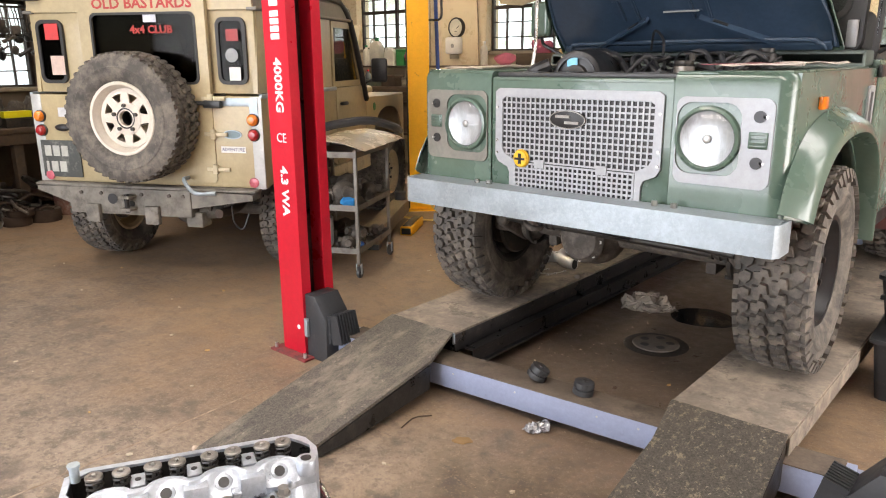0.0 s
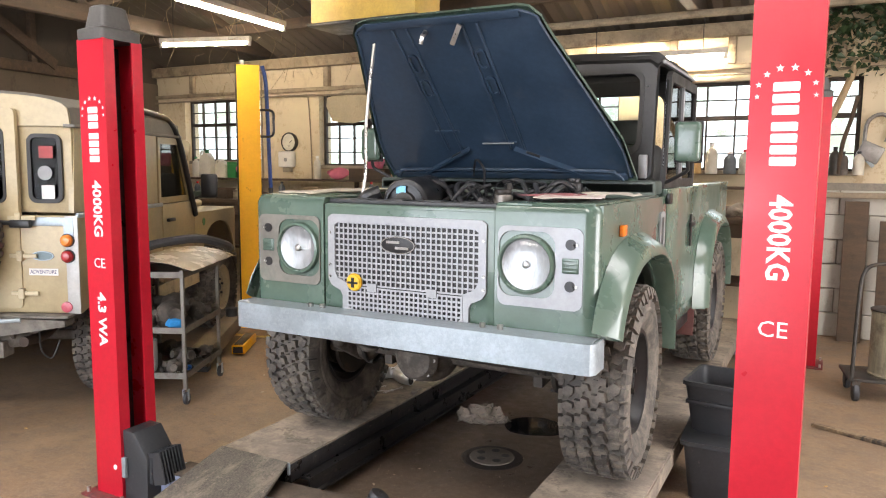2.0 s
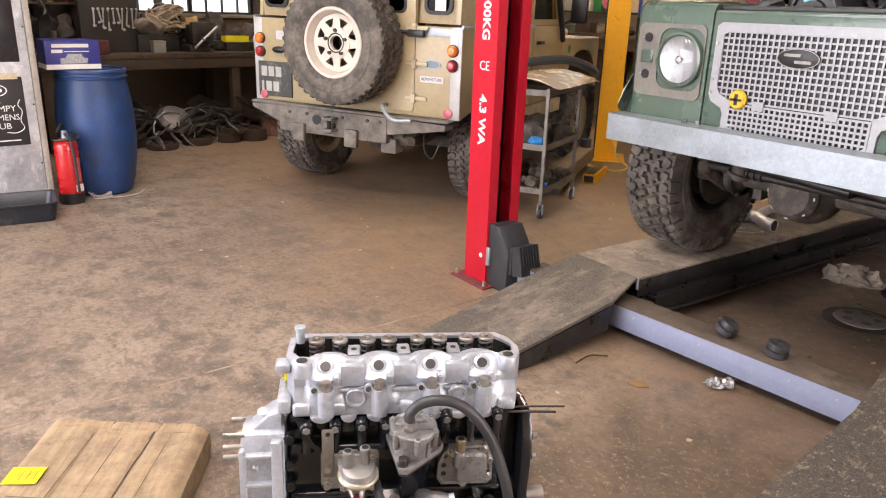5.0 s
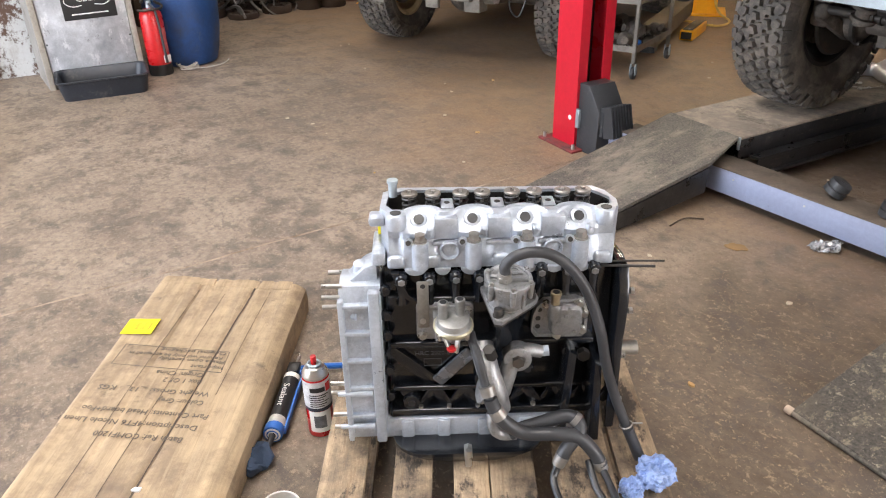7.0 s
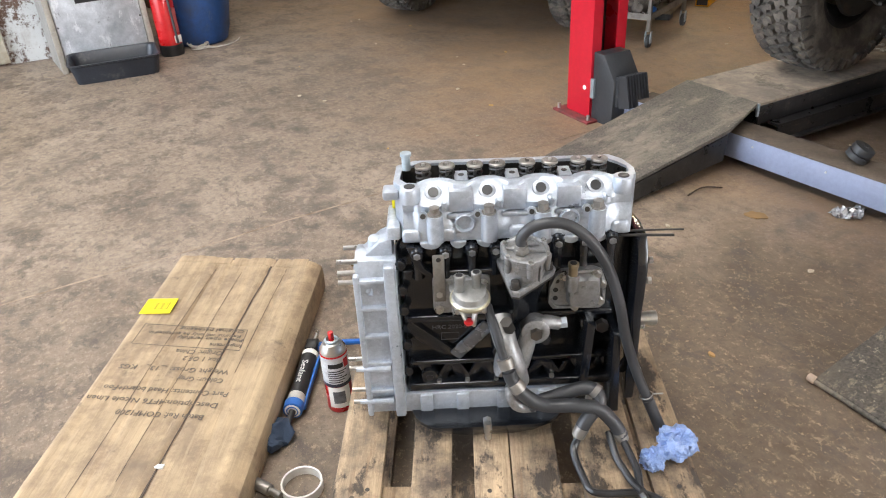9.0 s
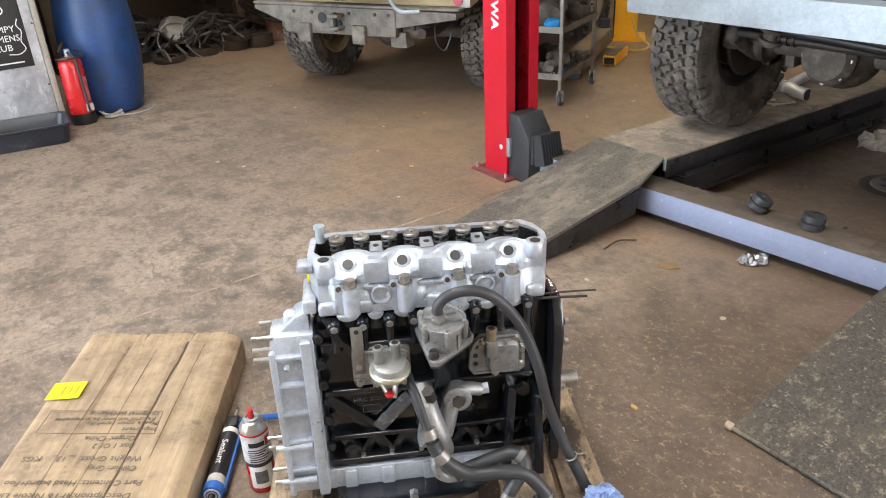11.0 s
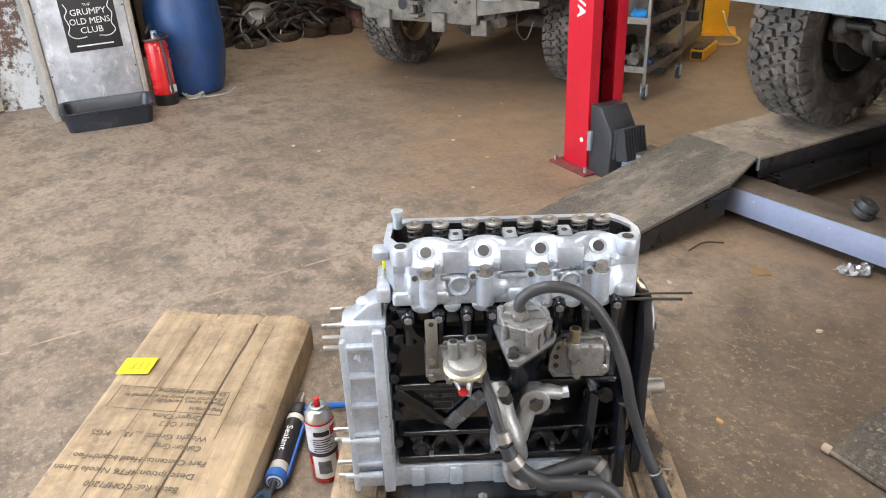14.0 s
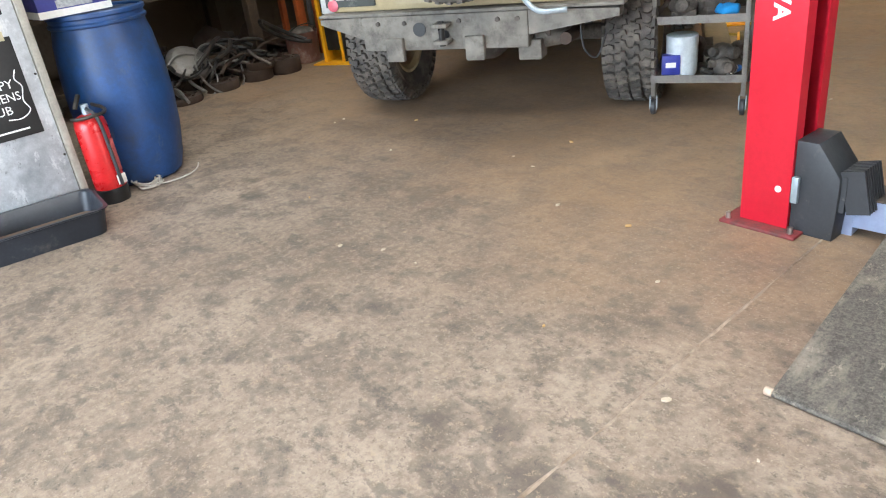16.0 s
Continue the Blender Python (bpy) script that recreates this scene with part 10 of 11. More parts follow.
# ---- workbench along the left wall ----
before = set(ob.name for ob in scene.objects)
B = thing("workbench", pose(0, 0, 0), "long dark timber workbench loaded with clutter", "workbench")
part("bench_top", box(bmesh.new(), -6.95, -6.12, -1.5, 1.5, 0.84, 0.895, 0.008), OLD_WOOD, B)
part("front_rail", box(bmesh.new(), -6.17, -6.13, -1.5, 1.5, 0.74, 0.838, 0.004), OLD_WOOD, B)
for y in (-1.4, 0.42, 1.4):
    for x in (-6.88, -6.2):
        part("bench_leg", box(bmesh.new(), x - 0.045, x + 0.045, y - 0.045, y + 0.045, 0, 0.84, 0.005), OLD_WOOD, B)
part("under_shelf", box(bmesh.new(), -6.92, -6.25, -1.35, 1.35, 0.2, 0.23), OLD_WOOD, B)
SB = thing("spanner_board", pose(0, 0, 0), "dark board on the bench with rows of hanging spanners", "tool board")
part("board", box(bmesh.new(), -6.44, -6.40, -1.0, -0.46, 0.90, 1.75, 0.004), mat("dark_green_board", (0.032, 0.028, 0.021), 0.7, 0, 0.3, 6), SB)
for z, count, size in ((1.70, 11, 0.20), (1.29, 10, 0.16)):
    for i in range(count):
        ln = size * random.uniform(0.75, 1.2)
        y = -0.87 + i * 0.4 / (count - 1)
        bm = bar(bmesh.new(), (-6.393, y, z), (-6.393, y + random.uniform(-0.02, 0.025), z - ln), 0.006, 0.014)
        ball(bm, (-6.393, y, z), 0.008, 0.016, 0.015, 1)
        ball(bm, (-6.393, y, z - ln), 0.008, 0.018, 0.015, 1)
        part("hung_spanner", bm, STEEL, SB)


def vise(m):
    v = thing("bench_vice", m, "heavy iron bench vice bolted to the workbench", "vice")
    part("vice_body", box(box(bmesh.new(), -0.09, 0.09, -0.08, 0.08, 0, 0.05, 0.01), -0.06, 0.05, -0.06, 0.06, 0.05, 0.2, 0.02), DARK_METAL, v)
    part("front_jaw", box(bmesh.new(), 0.07, 0.13, -0.075, 0.075, 0.06, 0.22, 0.015), DARK_METAL, v)
    part("vice_screw", rod(bmesh.new(), (0.0, 0, 0.1), (0.24, 0, 0.1), 0.02), DARK_METAL, v)
    part("vice_bar", rod(bmesh.new(), (0.22, -0.1, 0.04), (0.22, 0.08, 0.19), 0.009), STEEL, v)


vise(pose(-6.29, 0.06, 0.895) @ Matrix.Scale(1.35, 4))


def tyre_disc(name, m, r, h, label):
    bm = lathe(bmesh.new(), [(r * 0.45, 0), (r * 0.96, 0.0), (r, 0.01), (r, h - 0.01), (r * 0.96, h), (r * 0.45, h), (r * 0.45, 0)], 28)
    for i in range(6):
        a = i * math.pi / 3
        rod(bm, (r * 0.7 * math.cos(a), r * 0.7 * math.sin(a), h), (r * 0.7 * math.cos(a), r * 0.7 * math.sin(a), h + 0.01), r * 0.06, seg=8)
    return lone(name, bm, RUSTY, m, label, "brake drum" if h > 0.05 else "brake disc", "old drums and discs")


def clutter_pipe(m, pts, r, mt, label, cat="pipe"):
    return lone("bent_" + cat, tube(bmesh.new(), pts, r, 8, 5), mt, m, label, cat, "bent pipes and hoops")


for x, y, z, r, h, rx in ((-6.0, -0.12, 0, 0.15, 0.07, 0), (-5.98, 0.22, 0, 0.13, 0.09, 0), (-5.95, 0.25, 0.09, 0.12, 0.06, 0), (-5.95, 0.48, 0, 0.14, 0.12, 0), (-6.35, -0.3, 0, 0.16, 0.1, 0), (-6.15, 0.12, 0.14, 0.14, 0.03, 65), (-6.35, 0.62, 0, 0.17, 0.1, 0), (-5.93, -0.5, 0, 0.15, 0.05, 0), (-6.2, -0.75, 0, 0.17, 0.13, 0)):
    tyre_disc("brake_drum" if h > 0.05 else "brake_disc", pose(x, y, z + (0.02 if rx else 0), 0, rx, 20), r, h, "rusty old brake drum among the scrap under the bench" if h > 0.05 else "rusty brake disc among the scrap under the bench")
for k in range(8):
    a = random.uniform(0, 180)
    clutter_pipe(pose(-5.95 - 0.12 * random.random(), -0.6 + 0.14 * k, 0.02 + 0.02 * k, 0, 0, a), [(-0.25, 0, 0.0), (-0.1, 0.05, 0.06), (0.08, 0.03, 0.09), (0.25, -0.04, 0.02)], 0.013, random.choice((RUSTY, WORN_STEEL, GRIME)), "bent rusty pipe in the scrap heap under the bench")
for k, (y, r) in enumerate(((-0.35, 0.2), (-0.1, 0.22))):
    bm = lathe(bmesh.new(), [(r + 0.008 * math.cos(a), 0.008 * math.sin(a)) for a in [2 * math.pi * i / 8 for i in range(8)]], 36, None, True)
    lone("wheel_hoop", bm, WORN_STEEL, pose(-5.99, y, r * 0.6 + 0.03, 0, 62, 15 * k), "thin steel hoop leaning in the scrap heap", "hoop", "bent pipes and hoops")
wn = lone("inner_cover", lathe(bmesh.new(), [(0.17, 0), (0.165, 0.03), (0.12, 0.07), (0, 0.08)], 24), WORN_STEEL, pose(-6.12, -0.3, 0.24, 0, 40, 0), "dished steel cover on the scrap heap", "steel cover")
bk = thing("rusty_bucket", pose(-6.12, 0.82, 0), "rusty red paint-stained bucket on the floor", "bucket")
part("bucket_body", lathe(bmesh.new(), [(0, 0), (0.13, 0), (0.135, 0.005), (0.15, 0.26), (0.155, 0.265), (0.145, 0.262), (0.13, 0.02)], 28), mat("flaked_red_bucket", (0.2, 0.09, 0.065), 0.7, 0, 0.35, 9, (0.34, 0.3, 0.25), 0.4, 8), bk)
part("bucket_handle", tube(bmesh.new(), [(0, -0.15, 0.25), (0.06, -0.1, 0.31), (0.08, 0, 0.33), (0.06, 0.1, 0.31), (0, 0.15, 0.25)], 0.005, 6, 5), DARK_METAL, bk)
part("bucket_fill", ball(bmesh.new(), (0, 0, 0.25), 0.12, 0.12, 0.06, 2), GRIME, bk)


def lump(name, m, sx, sy, sz, mt, label, cat, group, seed):
    bm = ball(bmesh.new(), (0, 0, sz), sx, sy, sz, 3)
    crumple(bm, 9 / max(sx, 0.05) * 0.12, sx * 0.5, seed)
    for v in bm.verts:
        v.co.z = max(v.co.z, 0.0)
    return lone(name, bm, mt, m, label, cat, group)


def casting(m, s, mt, label, seed):
    """A knobbly machine part: body, flanges and stubs."""
    rnd = random.Random(seed)
    bm = box(bmesh.new(), -s * 0.6, s * 0.6, -s * 0.45, s * 0.45, 0, s * 0.8, s * 0.12)
    rod(bm, (-s, 0, s * 0.45), (s * rnd.uniform(0.7, 1.1), 0, s * 0.5), s * 0.3, seg=16, bev=s * 0.04)
    rod(bm, (0, -s * 0.8, s * 0.4), (0, s * 0.8, s * 0.5), s * 0.22, seg=14)
    rod(bm, (s * 0.2, 0, s * 0.6), (s * 0.25, 0, s * rnd.uniform(1.0, 1.4)), s * 0.18, seg=14)
    for k in range(4):
        rod(bm, (s * rnd.uniform(-0.6, 0.6), -s * 0.46, s * rnd.uniform(0.1, 0.7)), (s * rnd.uniform(-0.6, 0.6), -s * 0.55, s * rnd.uniform(0.1, 0.7)), s * 0.08, seg=6)
    return lone("machine_casting", bm, mt, m, label, "machine part", "castings on the bench")


def bottle(m, r, h, mt, cap, label, group):
    b = thing("plastic_bottle", m, label, "bottle", group)
    part("bottle_body", lathe(bmesh.new(), [(0, 0), (r * 0.95, 0), (r, 0.008), (r, h * 0.62), (r * 0.8, h * 0.76), (r * 0.35, h * 0.86), (r * 0.33, h * 0.92), (0, h * 0.92)], 20), mt, b)
    part("bottle_cap", rod(bmesh.new(), (0, 0, h * 0.9), (0, 0, h), r * 0.4, seg=14), cap, b)


def jug(m, w, h, mt, cap, label, group):
    b = thing("oil_jug", m, label, "jug", group)
    part("jug_body", prism(bmesh.new(), [(-w, 0), (w, 0), (w, h * 0.7), (w * 0.4, h * 0.88), (-w * 0.2, h * 0.9), (-w, h * 0.6)], -w * 0.5, w * 0.5, FACE_FRONT, w * 0.12), mt, b)
    part("jug_cap", rod(bmesh.new(), (w * 0.1, 0, h * 0.88), (w * 0.1, 0, h), w * 0.3, seg=14), cap, b)
    part("jug_handle", tube(bmesh.new(), [(-w * 0.3, 0, h * 0.9), (-w * 1.0, 0, h * 0.92), (-w * 1.15, 0, h * 0.6)], w * 0.13, 8, 4), mt, b)


def carton(m, x, y, z, mt, label, group, cat="box"):
    b = thing("small_" + cat, m, label, cat, group)
    part("box_body", box(bmesh.new(), -x / 2, x / 2, -y / 2, y / 2, 0, z, 0.003), mt, b)
    part("box_lid", box(bmesh.new(), -x / 2 - 0.003, x / 2 + 0.003, -y / 2 - 0.003, y / 2 + 0.003, z * 0.86, z + 0.003, 0.003), mt, b)


random.seed(21)
bt2 = 0.895
lump("rag_heap", pose(-6.42, -0.30, bt2 + 0.16), 0.17, 0.2, 0.07, CLOTH, "heap of pale grubby rags on the bench", "rags", "rags on the bench", 2)
carton(pose(-6.5, -0.3, bt2), 0.34, 0.4, 0.16, mat("dark_steel_tray", (0.04, 0.038, 0.034), 0.6, 0.4), "dark steel tray under the rags on the bench", "boxes on the bench")
carton(pose(-6.2, -0.36, bt2), 0.1, 0.12, 0.11, mat("bare_grey_metal_box", (0.26, 0.25, 0.22), 0.6, 0.2), "small grey metal switch box on the bench", "boxes on the bench")
lump("cardboard_scrap", pose(-6.45, 0.1, bt2 + 0.22), 0.1, 0.09, 0.06, OCHRE, "crumpled scrap of brown card on the bench", "card scrap", "rags on the bench", 7)
casting(pose(-6.5, 0.12, bt2, 0, 0, 30), 0.16, GRIME, "greasy gearbox casting standing on the bench", 1)
casting(pose(-6.4, 0.36, bt2, 0, 0, -20), 0.13, DARK_METAL, "dark machine casting standing on the bench", 2)
casting(pose(-6.62, -1.2, bt2, 0, 0, 10), 0.15, GRIME, "greasy machine casting at the end of the bench", 3)
casting(pose(-6.55, 0.95, bt2, 0, 0, 60), 0.15, GRIME, "greasy machine casting near the window", 4)
carton(pose(-6.3, 0.5, bt2 + 0.09), 0.12, 0.26, 0.06, LABEL_YELLOW, "bright yellow plastic case on top of a dark box", "boxes on the bench", "case")
carton(pose(-6.3, 0.52, bt2), 0.16, 0.3, 0.09, DARK_METAL, "dark metal box on the bench", "boxes on the bench")
bottle(pose(-6.25, 0.72, bt2), 0.035, 0.2, JUG_WHITE, DARK_METAL, "clear plastic bottle on the bench", "bottles on the bench")
carton(pose(-6.25, -1.1, bt2), 0.3, 0.5, 0.12, mat("dark_red_tool_box", (0.10, 0.025, 0.02), 0.5), "dark red steel tool box on the bench", "boxes on the bench", "tool box")
for k in range(52):
    y = -0.42 + 0.0345 * k
    ln = random.uniform(0.12, 0.62)
    bm = tube(bmesh.new(), [(0, 0, 0), (0.01, 0.01, -ln * 0.5), (0, 0.02, -ln)], 0.006, 6, 3)
    kind = k % 4
    if kind == 0:
        ball(bm, (0, 0.02, -ln), 0.03 + 0.03 * random.random(), 0.03, 0.05, 2)
    elif kind == 1:
        box(bm, -0.02, 0.02, -0.03, 0.06, -ln - 0.09, -ln, 0.008)
    elif kind == 2:
        lathe(bm, [(0.045 + 0.008 * math.cos(q), 0.008 * math.sin(q)) for q in [i * math.pi / 3 for i in range(6)]], 18, Matrix.Translation((0, 0.02, -ln - 0.04)) @ Matrix.Rotation(radians(90), 4, "Y"), True)
    else:
        rod(bm, (-0.02, -0.05, -ln * 0.9), (0.02, 0.07, -ln * 0.75), 0.018, seg=8)
        ball(bm, (0, -0.03, -ln * 0.6), 0.03, 0.05, 0.035, 2)
    lone("hanging_tool", crumple(bm, 25, 0.008, k), random.choice((DARK_METAL, OIL_STEEL, GRIME)), pose(-6.82, y, 2.055), "dark tool hanging before the bench window", "hanging tool", "tools hanging at the window")
lone("hanging_rail", rod(rod(rod(bmesh.new(), (-6.82, -0.46, 2.06), (-6.82, 1.4, 2.06), 0.012), (-6.82, -0.455, 2.06), (-6.975, -0.455, 2.06), 0.012), (-6.82, 1.39, 2.06), (-6.975, 1.39, 2.06), 0.012), DARK_METAL, Matrix(), "thin rail carrying tools across the bench window", "rail")
# tangle of pale rope on the bench
bm = bmesh.new()
for k in range(16):
    c = Vector((random.uniform(-0.06, 0.06), random.uniform(-0.05, 0.05), 0.05 + 0.013 * k))
    ry, rz, tw = random.uniform(0.1, 0.19), random.uniform(0.02, 0.05), random.uniform(-0.5, 0.5)
    tube(bm, [c + Vector((0.09 * math.cos(q) + 0.02 * math.sin(3 * q + k), ry * math.sin(q), rz * math.sin(2 * q + k) + tw * 0.12 * math.sin(q))) for q in [i * math.pi / 6 for i in range(13)]], 0.011, 6, 3)
for v in bm.verts:
    v.co.z = max(v.co.z, 0.0)
lone("rope_tangle", bm, mat("pale_grubby_rope", (0.42, 0.34, 0.24), 0.85, 0, 0.3, 14, (0.16, 0.12, 0.085), 0.4, 9), pose(-6.42, -0.18, bt2 + 0.163, 0, 0, 10), "tangled heap of pale grubby rope on the bench", "rope")
# shelves beyond the spanner board
SU = thing("wall_shelf", pose(0, 0, 0), "dark timber shelves crowded with tins beside the bench", "shelf")
for z in (1.34, 1.75):
    part("shelf_board", box(bmesh.new(), -6.968, -6.62, -1.56, -0.92, z - 0.025, z, 0.004), OLD_WOOD, SU)
for y in (-1.55, -0.94):
    part("shelf_side", box(bmesh.new(), -6.968, -6.64, y - 0.015, y + 0.015, 0.897, 1.98, 0.003), OLD_WOOD, SU)
for k in range(9):
    y = -1.48 + 0.066 * k
    h = random.uniform(0.08, 0.2)
    bm = lathe(bmesh.new(), [(0, 0), (0.028, 0), (0.03, 0.004), (0.03, h - 0.01), (0.026, h), (0, h)], 16)
    lone("old_tin", bm, random.choice((GRIME, RUSTY, DARK_METAL, RED_HANDLE, OCHRE)), pose(-6.75 + 0.05 * random.random(), y, 1.34 if k % 2 else 1.75), "grimy old tin standing on the wall shelf", "tin", "tins on the wall shelf")
# hoses and hoops thrown under the bench, coloured dark to carry its shade
for k in range(16):
    x, y, z, r = random.uniform(-6.3, -5.95), -0.75 + 0.085 * k, random.uniform(0.02, 0.2), random.uniform(0.1, 0.26)
    pts = [(0.1 * math.sin(q * 1.7 + k), r * math.cos(q), r * 0.55 * (1 + math.sin(q + 0.3 * k))) for q in [i * 0.75 for i in range(9)]]
    bm = tube(bmesh.new(), pts, random.choice((0.009, 0.013, 0.018)), 7, 4)
    for v in bm.verts:
        v.co.z = max(v.co.z, -z + 0.005)
    lone("old_hose", bm, random.choice((BLACK_VINYL, OIL_STEEL, DARK_METAL)), pose(x, y, z), "dark old hose looped in the scrap under the bench", "hose", "old hoses under the bench")
for k in range(8):
    lump("greasy_lump", pose(random.uniform(-6.6, -6.2), -0.8 + 0.2 * k, 0.0), 0.16, 0.15, 0.12 + 0.1 * random.random(), random.choice((GRIME, OIL_STEEL, RUSTY)), "dark lump of greasy scrap under the bench", "scrap", "scrap under the bench", k + 80)
for k in range(14):
    y = -1.25 + 0.19 * k
    lump("scrap_lump", pose(-6.72 + 0.1 * random.random(), y, bt2), 0.09 + 0.05 * random.random(), 0.11, 0.11 + 0.12 * random.random(), random.choice((GRIME, DARK_METAL, RUSTY, OLD_WOOD)), "dark lump of greasy scrap on the bench", "scrap", "scrap on the bench", k + 30)
red_stand = thing("orange_stand", pose(-6.35, 1.02, 0), "orange steel stand beside the bench", "stand")
for x in (-0.12, 0.12):
    for y in (-0.1, 0.1):
        part("stand_leg", box(bmesh.new(), x - 0.025, x + 0.025, y - 0.025, y + 0.025, 0, 0.82, 0.003), mat("orange_red_paint", (0.42, 0.09, 0.02), 0.5, 0, 0.2, 8), red_stand)
part("stand_top", box(bmesh.new(), -0.2, 0.2, -0.16, 0.16, 0.82, 0.86, 0.004), OLD_WOOD, red_stand)
for k in range(7):
    casting(pose(-6.42 - 0.3 * random.random(), -1.3 + 0.33 * k, 0.232 if k % 2 else 0, 0, 0, 50 * k), 0.1 + 0.03 * random.random(), random.choice((GRIME, RUSTY)), "greasy scrap casting stored under the bench", 60 + k)


settle(before, BENCH)


# ---- back wall: bench, shelf clutter and fixtures ----
BB = thing("long_bench", pose(0, 0, 0), "long dusty timber bench under the back windows", "workbench")
part("bench_top", box(bmesh.new(), -6.9, 1.15, 4.5, 5.1, 1.0, 1.05, 0.006), OLD_WOOD, BB)
for x in (-6.7, -5.2, -3.7, -2.2, -0.7, 1.05):
    part("bench_leg", box(bmesh.new(), x - 0.04, x + 0.04, 4.53, 4.61, 0, 1.0, 0.004), OLD_WOOD, BB)
part("back_shelf", box(bmesh.new(), -6.9, 1.15, 4.92, 5.09, 1.28, 1.305, 0.004), OLD_WOOD, BB)
part("front_rail", box(bmesh.new(), -6.9, 1.15, 4.515, 4.55, 0.88, 0.998), OLD_WOOD, BB)
for x in (-6.5, -5.0, -3.5, -2.0, -0.5, 0.9):
    part("shelf_post", box(bmesh.new(), x - 0.02, x + 0.02, 5.05, 5.085, 1.05, 1.28), OLD_WOOD, BB)
part("lower_shelf", box(bmesh.new(), -6.9, 1.15, 4.6, 5.08, 0.45, 0.48), OLD_WOOD, BB)

random.seed(33)
GB = "things along the back bench"
SHADES = [mat("old_paint_tin", c, 0.55, 0.2, 0.3, 12, (0.12, 0.1, 0.08), 0.35, 9) for c in ((0.24, 0.2, 0.15), (0.12, 0.14, 0.15), (0.35, 0.3, 0.22), (0.18, 0.08, 0.05), (0.09, 0.12, 0.09), (0.45, 0.42, 0.36))]


def tin(m, r, h, mt, label):
    b = thing("metal_tin", m, label, "tin", GB)
    part("tin_body", lathe(bmesh.new(), [(0, 0), (r, 0), (r, h * 0.04), (r * 0.97, h * 0.06), (r * 0.97, h * 0.92), (r, h * 0.95), (r, h), (r * 0.85, h * 0.98), (0, h * 0.97)], 20), mt, b)
    part("tin_label", lathe(bmesh.new(), [(r * 0.985, h * 0.25), (r * 0.985, h * 0.75)], 20), random.choice(SHADES), b)


x = -6.75
k = 0
while x < 1.0:
    y = random.uniform(4.62, 4.84)
    kind = k % 6
    if kind == 0:
        carton(pose(x, y, 1.05, 0, 0, random.uniform(-15, 15)), 0.22, 0.2, random.uniform(0.1, 0.2), random.choice((OCHRE, OLD_WOOD, CARD)), "old brown box on the back bench", GB)
    elif kind == 1:
        tin(pose(x, y, 1.05), 0.05, random.uniform(0.1, 0.16), random.choice(SHADES), "dusty paint tin on the back bench")
    elif kind == 2:
        casting(pose(x, y, 1.05, 0, 0, random.uniform(0, 180)), 0.085, random.choice((GRIME, DARK_METAL, WORN_STEEL)), "greasy machine part on the back bench", k)
    elif kind == 3:
        lump("rag_heap", pose(x, y, 1.05), 0.1, 0.09, 0.05, random.choice((CLOTH, OLD_WOOD, GRIME)), "small heap of rags on the back bench", "rags", GB, k)
    elif kind == 4:
        bottle(pose(x, y, 1.05), 0.04, random.uniform(0.2, 0.28), random.choice((JUG_WHITE, SHADES[1], SHADES[4])), RED_GLOSS if k % 4 == 0 else BLACK, "plastic oil bottle on the back bench", GB)
    else:
        carton(pose(x, y, 1.05, 0, 0, random.uniform(-10, 10)), 0.3, 0.22, 0.08, random.choice(SHADES), "flat tin box on the back bench", GB, "tin box")
    x += random.uniform(0.17, 0.27)
    k += 1
# on the shelf and the sills, as they stand against the light
bottle(pose(-6.05, 4.99, 1.305), 0.05, 0.27, JUG_WHITE, GREEN_PLASTIC, "milky plastic bottle on the shelf below the window", GB)
jug(pose(-5.85, 4.99, 1.305), 0.10, 0.36, JUG_WHITE, GREEN_PLASTIC, "milky plastic jug on the shelf below the window", GB)
jug(pose(-5.58, 4.99, 1.305), 0.09, 0.24, JUG_WHITE, PAPER, "white plastic jug on the shelf below the window", GB)
carton(pose(-5.35, 4.98, 1.305), 0.14, 0.12, 0.2, GREEN_PLASTIC, "green plastic tub on the shelf", GB, "tub")
lump("pink_rags", pose(-5.2, 4.97, 1.305), 0.09, 0.07, 0.11, PINK, "pink cloth heaped on the shelf", "rags", GB, 3)
carton(pose(-3.25, 4.98, 1.305), 0.5, 0.14, 0.13, OLD_WOOD, "small wooden drawer box on the shelf", GB)
carton(pose(-2.78, 4.98, 1.305), 0.28, 0.14, 0.17, OCHRE, "brown card box on the shelf", GB)
lump("red_rags", pose(-3.75, 4.98, 1.305), 0.17, 0.07, 0.07, PINK, "pink and red cloth heaped on the shelf", "rags", GB, 9)
lump("pink_rags", pose(-3.2, 4.98, 1.435), 0.15, 0.06, 0.07, PINK, "pink cloth heaped on a drawer box", "rags", GB, 12)
lump("violet_rags", pose(-2.83, 4.98, 1.475), 0.14, 0.06, 0.06, PURPLE, "violet cloth heaped on a card box", "rags", GB, 15)
bottle(pose(-4.02, 4.99, 1.305), 0.045, 0.28, JUG_WHITE, PAPER, "clear plastic bottle on the shelf", GB)
for x, h, mt, cap in ((0.5, 0.28, JUG_WHITE, PAPER), (0.66, 0.2, SHADES[1], PAPER), (0.79, 0.22, SHADES[5], RED_GLOSS), (0.36, 0.14, OCHRE, BLACK)):
    bottle(pose(x, 5.0, 1.42), 0.055, h, mt, cap, "plastic bottle standing on the window ledge", GB)
for x, h, mt in ((1.5, 0.24, DARK_METAL), (1.56, 0.2, GRIME), (1.68, 0.2, JUG_WHITE)):
    bottle(pose(x, 5.06, 1.42), 0.045, h, mt, BLACK, "dusty bottle standing on the window ledge", GB)
